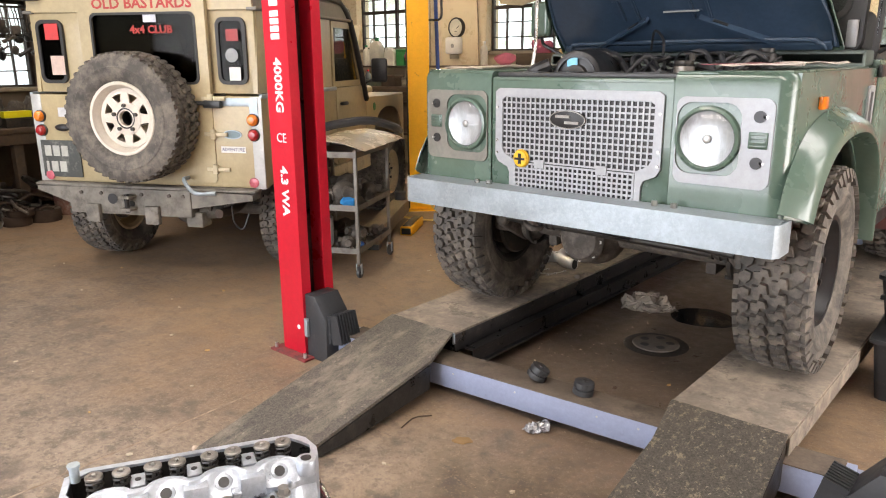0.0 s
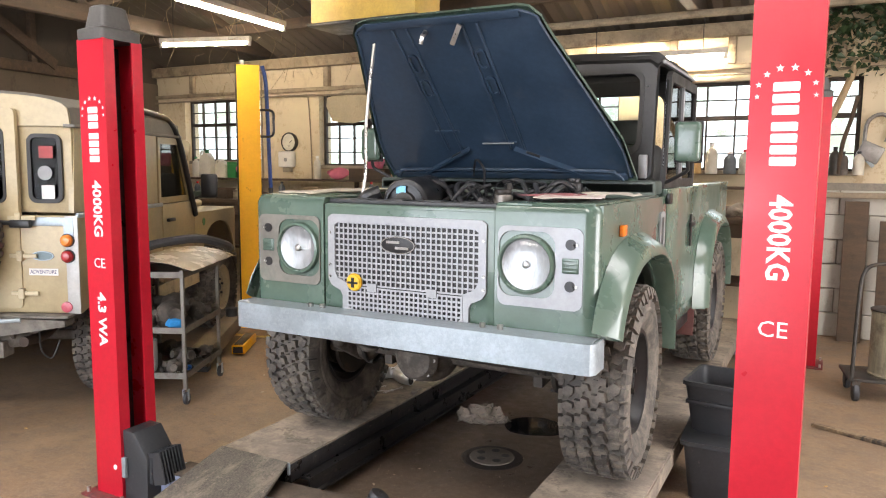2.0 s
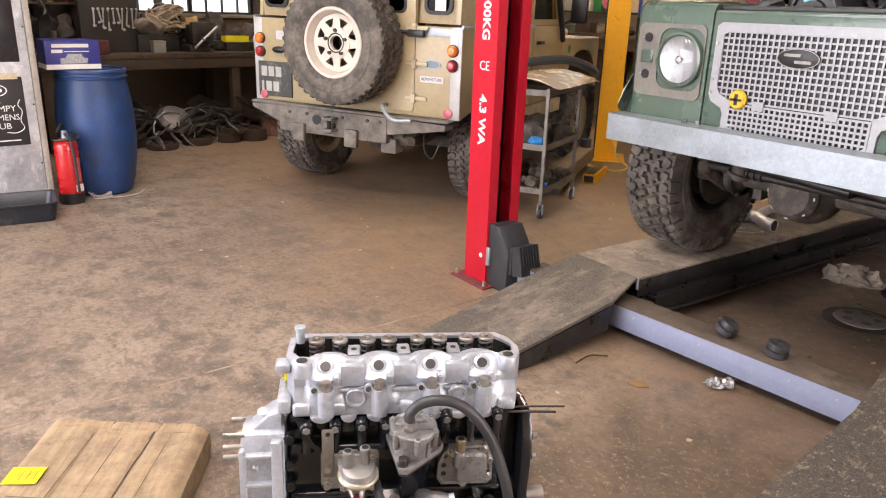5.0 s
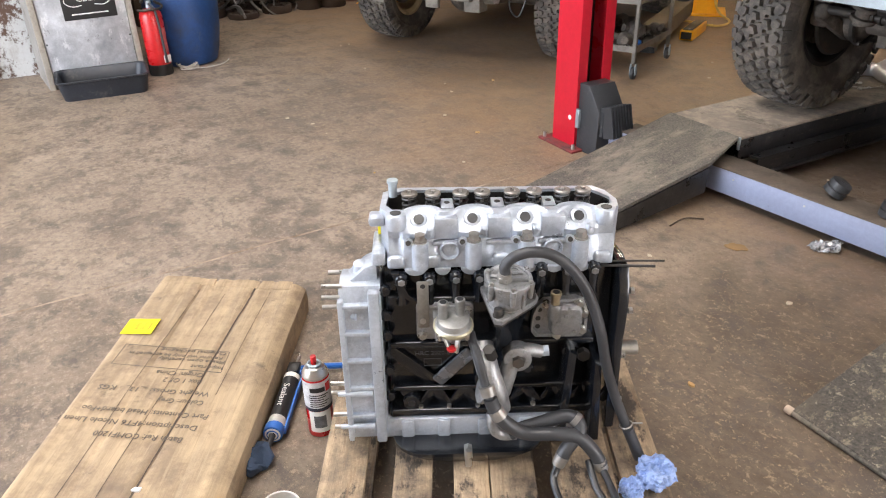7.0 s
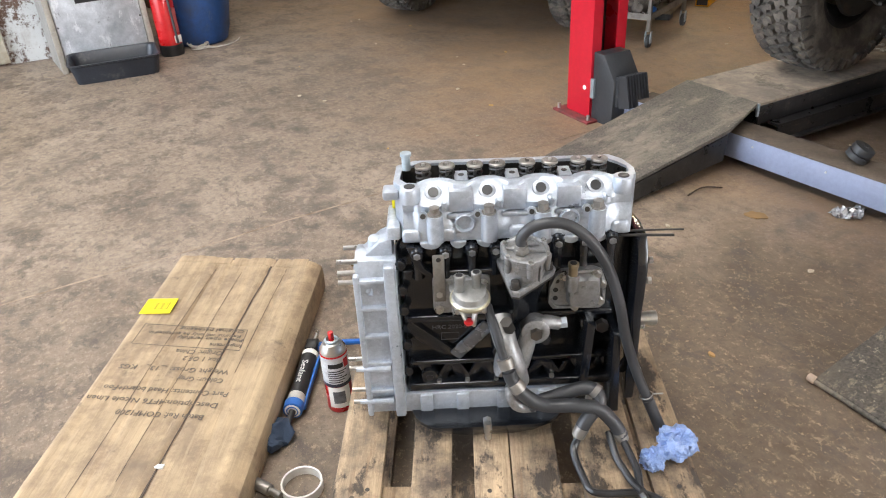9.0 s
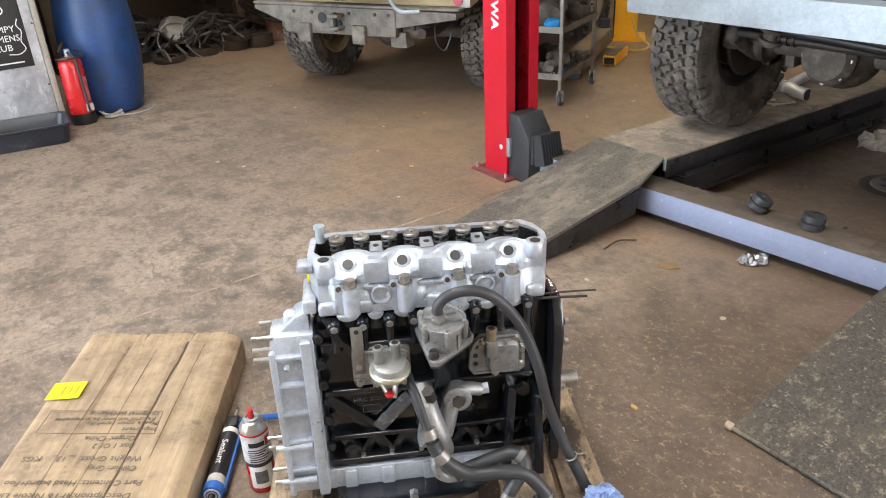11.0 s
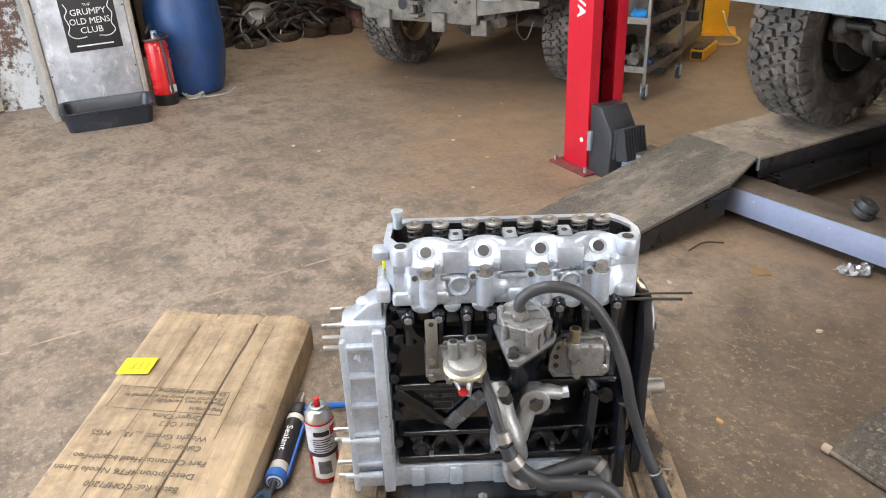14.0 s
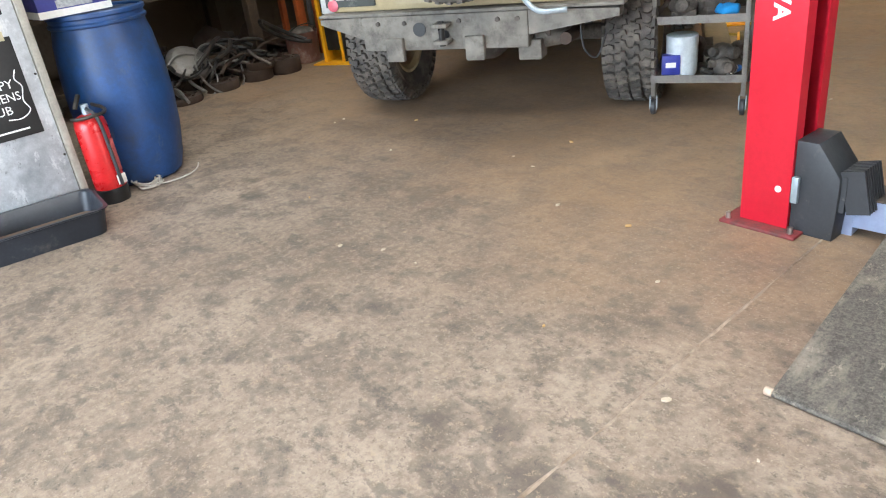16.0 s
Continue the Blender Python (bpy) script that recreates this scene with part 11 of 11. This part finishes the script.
for k in range(10):
    xx = -6.6 + 0.78 * k
    carton(pose(xx, 4.85, 0.48, 0, 0, random.uniform(-8, 8)), 0.4, 0.35, random.uniform(0.2, 0.38), random.choice((OLD_WOOD, OCHRE, SHADES[0], SHADES[3])), "old storage box under the back bench", GB)

GA = thing("wall_dial", pose(-4.555, BACK - 0.003, 1.758), "round white-faced dial in a dark ring on the wall", "dial")
part("dial_case", lathe(bmesh.new(), [(0.118, 0), (0.122, 0.04), (0.112, 0.055), (0.104, 0.05), (0.104, 0.04)], 36, upright(0, 0, 0)), DARK_METAL, GA)
part("dial_face", lathe(bmesh.new(), [(0.105, 0.04), (0, 0.041)], 36, upright(0, 0, 0)), mat("ivory_dial_face", (0.62, 0.58, 0.48), 0.5), GA)
part("dial_needle", bar(bmesh.new(), (0.01, -0.044, -0.01), (0.055, -0.044, 0.02), 0.004, 0.008), BLACK, GA)
part("dial_mark", box(bmesh.new(), -0.02, 0.02, -0.044, -0.041, -0.05, -0.044), BLACK, GA)
DI = thing("wall_dispenser", pose(-4.58, BACK - 0.003, 1.545), "white plastic dispenser with a grey button on the wall", "dispenser")
part("dispenser_body", box(bmesh.new(), -0.11, 0.11, -0.1, 0, -0.10, 0.10, 0.025, None, 3), PAPER, DI)
part("dispenser_button", rod(bmesh.new(), (0.02, -0.098, -0.005), (0.02, -0.106, -0.005), 0.024, seg=18), mat("mid_grey_plastic", (0.3, 0.3, 0.3), 0.5), DI)
part("drip_lip", box(bmesh.new(), -0.06, 0.06, -0.07, -0.01, -0.16, -0.1, 0.01), mat("stained_plastic", (0.35, 0.3, 0.22), 0.6), DI)
bm = prism(bmesh.new(), [(-3.95, 2.28), (-3.96, 2.18), (-3.87, 2.0), (-3.58, 1.97), (-3.19, 2.05), (-3.09, 2.36), (-3.38, 2.38), (-3.53, 2.4)], -5.12, -5.1, FACE_FRONT, 0.003)
lone("broken_board", bm, mat("torn_cream_board", (0.5, 0.42, 0.28), 0.8, 0, 0.15, 4, (0.3, 0.22, 0.14), 0.35, 5), Matrix(), "torn cream board hanging across the window", "board")


def batten(p0, p1, label):
    d = Vector(p1) - Vector(p0)
    ln = d.length
    m = Matrix.Translation((Vector(p0) + Vector(p1)) / 2) @ Matrix.Rotation(math.atan2(d.y, d.x), 4, "Z")
    f = thing("strip_light", m, label, "strip light", "fluorescent strip lights")
    part("housing", box(bmesh.new(), -ln / 2, ln / 2, -0.03, 0.03, 0.02, 0.07, 0.004), mat("dusty_white_enamel", (0.55, 0.5, 0.42), 0.6), f)
    part("lamp_tube", rod(bmesh.new(), (-ln / 2 + 0.03, 0, 0), (ln / 2 - 0.03, 0, 0), 0.017, seg=14), glow("lit_tube", (1.0, 0.86, 0.64), 140), f, "glowing tube")
    for s in (-1, 1):
        part("end_cap", box(bmesh.new(), s * (ln / 2 - 0.02) - 0.015, s * (ln / 2 - 0.02) + 0.015, -0.022, 0.022, -0.025, 0.03, 0.003), PAPER, f)
        top = m @ Vector((s * ln * 0.35, 0, 0))
        part("hanger", rod(bmesh.new(), (s * ln * 0.35, 0, 0.068), (s * ln * 0.35, 0, roof_z(top.y) - top.z + 0.01), 0.004, seg=6), DARK_METAL, f)


batten((-3.02, 1.75, 2.74), (-3.13, 3.37, 2.74), "long lit fluorescent strip light hanging from the roof")
batten((-4.96, 3.52, 2.74), (-3.97, 3.83, 2.74), "lit fluorescent strip light hanging from the roof")
batten((-0.81, 4.95, 2.47), (0.60, 4.95, 2.48), "lit fluorescent strip light before the back wall")

HO = thing("hoist_cover", pose(-1.87, 3.0, 2.62), "yellow steel hoist cover under the roof", "hoist cover")
part("cover_shell", box(bmesh.new(), -0.5, 0.5, -0.2, 0.2, 0, 0.75, 0.02), mat("faded_yellow_steel", (0.55, 0.36, 0.06), 0.5, 0, 0.2, 5), HO)
part("cover_lip", box(bmesh.new(), -0.52, 0.52, -0.22, 0.22, -0.02, 0.004, 0.004), OIL_STEEL, HO)

# right-hand corner: leaning boards, sack truck, ivy, brackets
for x0, x1, y0, z1, rx in ((1.60, 1.78, 4.93, 1.2, 3.5), (1.86, 1.98, 4.78, 1.05, 7)):
    pl3 = lone("leaning_plank", box(bmesh.new(), x0, x1, -0.03, 0, 0, z1, 0.004), OLD_WOOD, pose(0, y0, 0, -rx, 0, 0), "dark old plank leaning against the wall", "plank", "leaning planks")
CT = thing("sack_truck", pose(1.85, 3.27, 0, 0, 0, 8), "black tubular platform cart carrying an old drum", "cart")
part("platform", box(bmesh.new(), -0.22, 0.3, -0.16, 0.2, 0.13, 0.15, 0.004), DARK_METAL, CT)
part("handle_hoop", tube(bmesh.new(), [(-0.2, -0.15, 0.14), (-0.19, -0.15, 0.6), (-0.17, -0.14, 0.82), (-0.09, -0.14, 0.885), (0.1, -0.13, 0.885), (0.28, -0.12, 0.88)], 0.012, 8, 5), DARK_METAL, CT)
for x, y in ((-0.17, -0.13), (0.25, -0.12), (-0.17, 0.17), (0.25, 0.17)):
    part("cart_wheel", lathe(bmesh.new(), [(0, 0.018), (0.05, 0.018), (0.056, 0.01), (0.056, -0.01), (0.05, -0.018), (0, -0.018)], 20, Matrix.Translation((x, y, 0.056)) @ Matrix.Rotation(radians(90), 4, "Y")), RUBBER_DARK, CT)
    part("wheel_bracket", box(bmesh.new(), x - 0.022, x + 0.022, y - 0.02, y + 0.02, 0.1, 0.132), DARK_METAL, CT)
OD = thing("old_drum", CT.matrix_basis @ pose(0.07, 0.02, 0.15), "paint-streaked old metal drum standing on the cart", "drum")
part("drum_shell", lathe(bmesh.new(), [(0, 0), (0.15, 0), (0.155, 0.01), (0.148, 0.02), (0.148, 0.4), (0.155, 0.41), (0.155, 0.42), (0, 0.42)], 30), mat("streaked_drum_paint", (0.3, 0.26, 0.18), 0.75, 0, 0.35, 6, (0.11, 0.08, 0.055), 0.45, 6, stretch=(6, 6, 0.6)), OD)
part("drum_lid", lathe(bmesh.new(), [(0.158, 0.42), (0.158, 0.428), (0.02, 0.43), (0.012, 0.45), (0, 0.45)], 30), DARK_METAL, OD)
lone("floor_batten", box(bmesh.new(), -0.2, 0.22, -0.018, 0.018, 0, 0.02, 0.002), PALLET_WOOD, pose(1.66, 2.39, 0, 0, 0, -22), "thin pale batten lying on the floor", "batten")
WBR = thing("hanging_bracket", pose(1.81, BACK - 0.02, 1.65), "worn steel bracket assembly hanging on the wall", "bracket")
part("bracket_loop", tube(bmesh.new(), [(-0.1, -0.03, 0.02), (-0.08, -0.03, 0.22), (0.02, -0.03, 0.28), (0.1, -0.03, 0.2), (0.06, -0.03, 0.05)], 0.016, 8, 5), WORN_STEEL, WBR)
part("bracket_body", box(bmesh.new(), -0.12, 0.06, -0.07, -0.01, -0.13, 0.02, 0.01, Matrix.Rotation(radians(25), 4, "Y")), WORN_STEEL, WBR)
part("bracket_grip", bar(bmesh.new(), (-0.14, -0.04, -0.02), (-0.02, -0.05, -0.16), 0.03, 0.03, None, 0.006), GALV, WBR)
lone("bare_branch", tube(bmesh.new(), [(1.36, 5.0, 1.75), (1.47, 4.98, 1.95), (1.56, 5.0, 2.18), (1.62, 4.99, 2.37)], lambda u: 0.034 - 0.008 * u, 10, 6), TWIG, Matrix(), "pale bare branch leaning across the window", "branch")
lone("dark_branch", tube(bmesh.new(), [(1.53, 5.03, 1.43), (1.55, 5.02, 1.68), (1.6, 5.03, 1.88), (1.64, 5.02, 2.08)], 0.018, 8, 5), OLD_WOOD, Matrix(), "dark twisted branch standing before the window", "branch")

# ivy that has grown in along the top of the wall
IV = thing("ivy", pose(0, 0, 0), "dark green ivy growing in along the wall top", "ivy")
for k in range(6):
    x0 = 1.4 + 0.11 * k
    part("stem", tube(bmesh.new(), [(x0 + 0.1, 5.1, 2.76), (x0 + 0.05, 4.98, 2.64), (x0 + 0.08 * math.sin(k), 4.93, 2.46), (x0 - 0.03, 4.92, 2.29 + 0.02 * k)], 0.006, 6, 5), TWIG, IV)
verts, faces = [], []
rnd = random.Random(4)
for i in range(900):
    c = Vector((rnd.uniform(1.25, 2.25), rnd.uniform(4.75, 5.08), 2.2 + 0.62 * rnd.random() ** 0.8))
    if c.z < 2.34 and rnd.random() < 0.65:
        continue
    r = rnd.uniform(0.016, 0.038)
    e = Euler((rnd.uniform(-1.2, 1.2), rnd.uniform(-1.2, 1.2), rnd.uniform(0, 6.28))).to_matrix()
    n0 = len(verts)
    for px, py, pz in ((0, -1, 0), (0.8, -0.35, 0.12), (0.5, 0.35, 0.05), (0, 1.2, -0.15), (-0.5, 0.35, 0.05), (-0.8, -0.35, 0.12)):
        verts.append(c + e @ Vector((px * r, py * r, pz * r)))
    faces += [(n0, n0 + 1, n0 + 2, n0 + 3), (n0, n0 + 3, n0 + 4, n0 + 5)]
me = bpy.data.meshes.new("leaves")
me.from_pydata(verts, [], faces)
me.materials.append(LEAF)
lv = new("leaves", me)
lv.parent = IV
tagged(lv, "", "", "", "stuff")

# cobwebbed straw hanging from the roof
rnd = random.Random(9)
bm = bmesh.new()
for k in range(60):
    x, y = rnd.uniform(-5.6, -3.3), rnd.uniform(2.4, 4.9)
    z = roof_z(y) - 0.05 - 0.45 * rnd.random()
    tube(bm, [(x, y, z), (x + rnd.uniform(-0.12, 0.12), y + rnd.uniform(-0.1, 0.1), z - rnd.uniform(0.05, 0.2)), (x + rnd.uniform(-0.2, 0.2), y, z - rnd.uniform(0.15, 0.45))], 0.0022, 4, 3)
tagged(lone("roof_straw", bm, mat("dry_straw", (0.3, 0.22, 0.12), 0.9), Matrix(), "dry straw and cobwebs hanging from the roof", "straw"), "", "", "", "stuff")
lone("roof_wire", tube(bmesh.new(), [(0.6, 4.2, 2.95), (1.1, 4.3, 2.83), (1.7, 4.4, 2.84), (2.6, 4.4, 2.95)], 0.008, 6, 6), PAPER, Matrix(), "white cable slung under the roof", "cable")

# ---- on the floor ----
DC = thing("drain_disc", pose(0.049, 1.155, 0), "worn steel plate with five holes on the oily floor", "drain plate")
part("disc_seat", lathe(bmesh.new(), [(0.112, 0.0), (0.114, 0.004), (0.15, 0.003), (0.158, 0.0)], 40), mat("oily_black_grit", (0.035, 0.028, 0.023), 0.55, 0, 0.5, 30, (0.14, 0.11, 0.08), 0.36, 40, 0.6, 90), DC, "ring of oily grit")
PLATE_STEEL = mat("rubbed_plate_steel", (0.20, 0.172, 0.145), 0.6, 0.15, 0.3, 14, (0.13, 0.105, 0.085), 0.45, 12)
part("disc_plate", lathe(bmesh.new(), [(0.0, 0.012), (0.105, 0.012), (0.112, 0.009), (0.114, 0.003)], 40), PLATE_STEEL, DC)
for i in range(5):
    a = (i + 0.35) * 2 * math.pi / 5
    part("disc_hole", rod(bmesh.new(), (0.068 * math.cos(a), 0.068 * math.sin(a), 0.008), (0.068 * math.cos(a), 0.068 * math.sin(a), 0.0128), 0.0215, seg=20), OIL_STEEL, DC)
lone("oil_puddle", prism(bmesh.new(), [(0.17 * (1 + 0.25 * noise.noise(Vector((math.cos(a), math.sin(a), 4)))) * math.cos(a), 0.15 * (1 + 0.25 * noise.noise(Vector((math.cos(a), math.sin(a), 8)))) * math.sin(a)) for a in [2 * math.pi * i / 36 for i in range(36)]], 0.0005, 0.003), mat("spilt_black_oil", (0.008, 0.008, 0.009), 0.06, 0, 0.2, 8, bump=0.05, bump_scale=20, rvar=0.04), pose(0.082, 1.68, 0), "glossy puddle of black oil on the floor", "oil puddle")
bm = ball(bmesh.new(), (0, 0, 0.02), 0.15, 0.1, 0.035, 4)
crumple(bm, 14, 0.05, 4)
crumple(bm, 34, 0.03, 8)
crumple(bm, 80, 0.008, 2)
for v in bm.verts:
    v.co.z = max(v.co.z, 0.001)
lone("dirty_rag", bm, CLOTH, pose(-0.236, 1.64, 0, 0, 0, 20), "greasy grey rag crumpled on the floor", "rag")
bm = ball(bmesh.new(), (0, 0, 0.012), 0.06, 0.035, 0.014, 4)
crumple(bm, 40, 0.02, 14)
crumple(bm, 95, 0.012, 6)
for v in bm.verts:
    v.co.z = max(v.co.z, 0.001)
lone("foil_scrap", bm, mat("crinkled_clear_wrap", (0.42, 0.42, 0.43), 0.16, 0.4, 0.5, 60, bump=0.6, bump_scale=50), pose(0.079, 0.055, 0, 0, 0, 70), "crinkled clear wrapper on the floor before the crossbeam", "wrapper")
ELBOW = mat("bright_aluminised_pipe", (0.62, 0.62, 0.62), 0.35, 0.6, 0.15, 12)
PP = thing("exhaust_elbow", pose(-0.66, 1.40, 0.2165), "bright bent exhaust elbow lying on the runway", "exhaust pipe")
part("elbow", tube(bmesh.new(), [(-0.125, 0.01, 0.036), (-0.095, 0.06, 0.036), (-0.05, 0.062, 0.036), (-0.005, 0.022, 0.036), (0.04, 0.0, 0.036), (0.09, -0.008, 0.036)], 0.033, 16, 6), ELBOW, PP)
part("elbow_mouth", rod(bmesh.new(), (0.0905, -0.008, 0.036), (0.093, -0.008, 0.036), 0.029), BLACK, PP)
part("tail_pipe", tube(bmesh.new(), [(-0.075, 0.085, 0.03), (-0.11, 0.2, 0.03), (-0.14, 0.36, 0.03)], 0.027, 14, 4), ELBOW, PP)
for x, y, a in ((-0.72, 1.25, 60), (-0.66, 1.22, 40), (-0.61, 1.27, 75), (-0.76, 1.2, 85)):
    spanner(0.12, 0.011, STEEL, pose(x, y, 0.2165, 0, 0, a), "steel spanner lying on the dusty runway")
lone("leaf_sprig", tube(bmesh.new(), [(-0.08, 0, 0.004), (0, 0.015, 0.012), (0.07, -0.01, 0.006)], 0.003, 6, 5), OLD_WOOD, pose(-0.321, -0.198, 0, 0, 0, 84), "dark bent twig on the floor", "twig")

for x, y, z, w, d, h, mt, nm in ((1.135, 1.34, 0.0, 0.34, 0.38, 0.27, DARK_PLASTIC, "lower"), (1.115, 1.42, 0.272, 0.30, 0.32, 0.235, DARK_PLASTIC, "upper")):
    t2 = thing("plastic_bin", pose(x, y, z, 0, 0, -6 if nm == "upper" else 2), "dusty black plastic bin beside the runway" if nm == "lower" else "dented open black plastic bin stacked on another", "plastic bin", "stacked plastic bins")
    rows = []
    for g, zz in ((0.03, 0.0), (0.0, h - 0.02), (-0.012, h - 0.018), (-0.012, h), (0.004, h), (0.034, 0.012)):
        rows.append([(a + 0.006 * noise.noise(Vector((a * 9, b * 9, zz * 8))), b + 0.008 * noise.noise(Vector((a * 8, zz * 9, b * 7))), zz) for a, b in round_rect(-w / 2 + g, w / 2 - g, -d / 2 + g, d / 2 - g, 0.03, 3)])
    bm = bmesh.new()
    loft(bm, rows, True, None, True)
    part("bin_shell", bm, mt, t2)
    if nm == "lower":
        part("bin_lid", box(bmesh.new(), -w / 2 - 0.008, w / 2 + 0.008, -d / 2 - 0.008, d / 2 + 0.008, h - 0.018, h + 0.0015, 0.006), mt, t2)
    else:
        part("bin_rib", box(bmesh.new(), -w / 2 + 0.01, w / 2 - 0.01, -d / 2 - 0.006, -d / 2 + 0.02, 0.13, 0.15, 0.004), mt, t2)

# scraps trodden about
rnd = random.Random(2)
PALE = mat("pale_floor_scrap", (0.52, 0.45, 0.34), 0.8)
for k, (x, y) in enumerate(((-2.39, 0.26), (-3.82, -0.18), (-2.363, -1.083), (-1.611, -0.333), (-3.83, -0.11), (-2.49, -0.03), (-1.65, 0.94), (-1.3, -0.6), (-2.016, -0.993), (-1.401, -1.004), (-0.7, -1.1), (-1.943, -0.337), (-2.9, -0.9), (-3.1, -0.3), (-2.2, -1.0), (-3.4, 0.1), (-0.2, -0.5), (0.25, -0.35), (0.38, -0.9), (-0.956, -1.056), (-2.32, -0.08), (0.3, 0.75), (-0.3, 0.6), (0.05, 0.5), (0.42, 1.2), (-1.95, 1.7), (-1.7, 1.4), (1.55, 1.6), (1.7, 1.2))):
    r = rnd.uniform(0.003, 0.008)
    bm = bmesh.new()
    prism(bm, [(r * 1.6 * (0.7 + 0.5 * rnd.random()) * math.cos(a), r * (0.6 + 0.5 * rnd.random()) * math.sin(a)) for a in [2 * math.pi * i / 7 for i in range(7)]], 0.0005, 0.004 + 0.003 * rnd.random())
    lone("floor_scrap", bm, PALE if k % 3 else OCHRE, pose(x, y, 0, 0, 0, rnd.uniform(0, 180)), "small pale scrap trodden on the concrete floor", "scrap", "scraps on the floor")
lone("dry_leaf", crumple(prism(bmesh.new(), [(0.036 * math.cos(a) * (1 + 0.12 * math.cos(5 * a) + 0.2 * math.sin(2 * a)), 0.024 * math.sin(a) * (1 + 0.12 * math.cos(5 * a))) for a in [2 * math.pi * i / 25 for i in range(25)]], 0.001, 0.004), 20, 0.004), mat("dry_brown_leaf", (0.28, 0.17, 0.07), 0.8), pose(-0.085, -0.2, 0.002, 0, 0, 20), "dry brown leaf on the floor", "leaf")

bm = bmesh.new()
rnd = random.Random(21)
for k in range(900):
    if k % 3 == 0:
        x, y = rnd.uniform(-0.5, 0.55), rnd.uniform(0.35, 2.6)
    elif k % 3 == 1:
        x, y = rnd.uniform(0.3, 1.6), rnd.uniform(-2.2, -0.1)
    else:
        x, y = rnd.uniform(-3.6, 0.2), rnd.uniform(-2.6, 1.6)
    size = rnd.uniform(0.0012, 0.0042)
    turn = rnd.uniform(0, 6.28)
    base = [bm.verts.new((x + size * 1.5 * math.cos(turn + a), y + size * math.sin(turn + a), 0.0005)) for a in (0, 1.7, 3.4, 5.0)]
    tip = bm.verts.new((x, y, 0.001 + size * 0.7))
    for a in range(4):
        bm.faces.new((base[a], base[(a + 1) % 4], tip))
crumbs = new("floor_crumbs", mesh_from(bm, "floor_crumbs", mat("pale_brown_crumbs", (0.30, 0.235, 0.165), 0.85)))
tagged(crumbs, "pale brown crumbs and grit scattered on the concrete floor", "grit", kind="stuff")

# pieces of the blockwork under the right-hand window
wall_low = structure("wall_low", box(bmesh.new(), 0.9, RIGHT, BACK - 0.04, BACK - 0.004, 0, 1.35), mat("dark_mortar", (0.26, 0.23, 0.19), 0.95, 0, 0.3, 9))
bm = box(bmesh.new(), 0.004, 0.436, -0.05, 0, 0.004, 0.211, 0.006, None, 1)
first = part("block", bm, BLOCKWORK, wall_low, "", Matrix.Translation((0.9, BACK - 0.04, 0)))
for j in range(6):
    for i in range(6):
        if i or j:
            x = 0.9 + 0.44 * i + (0.22 if j % 2 else 0)
            if x + 0.436 < RIGHT:
                again("block", first, wall_low, Matrix.Translation((x, BACK - 0.04 + random.uniform(-0.004, 0.003), 0.215 * j)))
structure("ledge", box(bmesh.new(), 0.9, RIGHT, BACK - 0.16, BACK - 0.002, 1.222, 1.27, 0.01), mat("dusty_ledge_board", (0.3, 0.24, 0.17), 0.85, 0, 0.3, 6, (0.15, 0.11, 0.08), 0.4, 6))
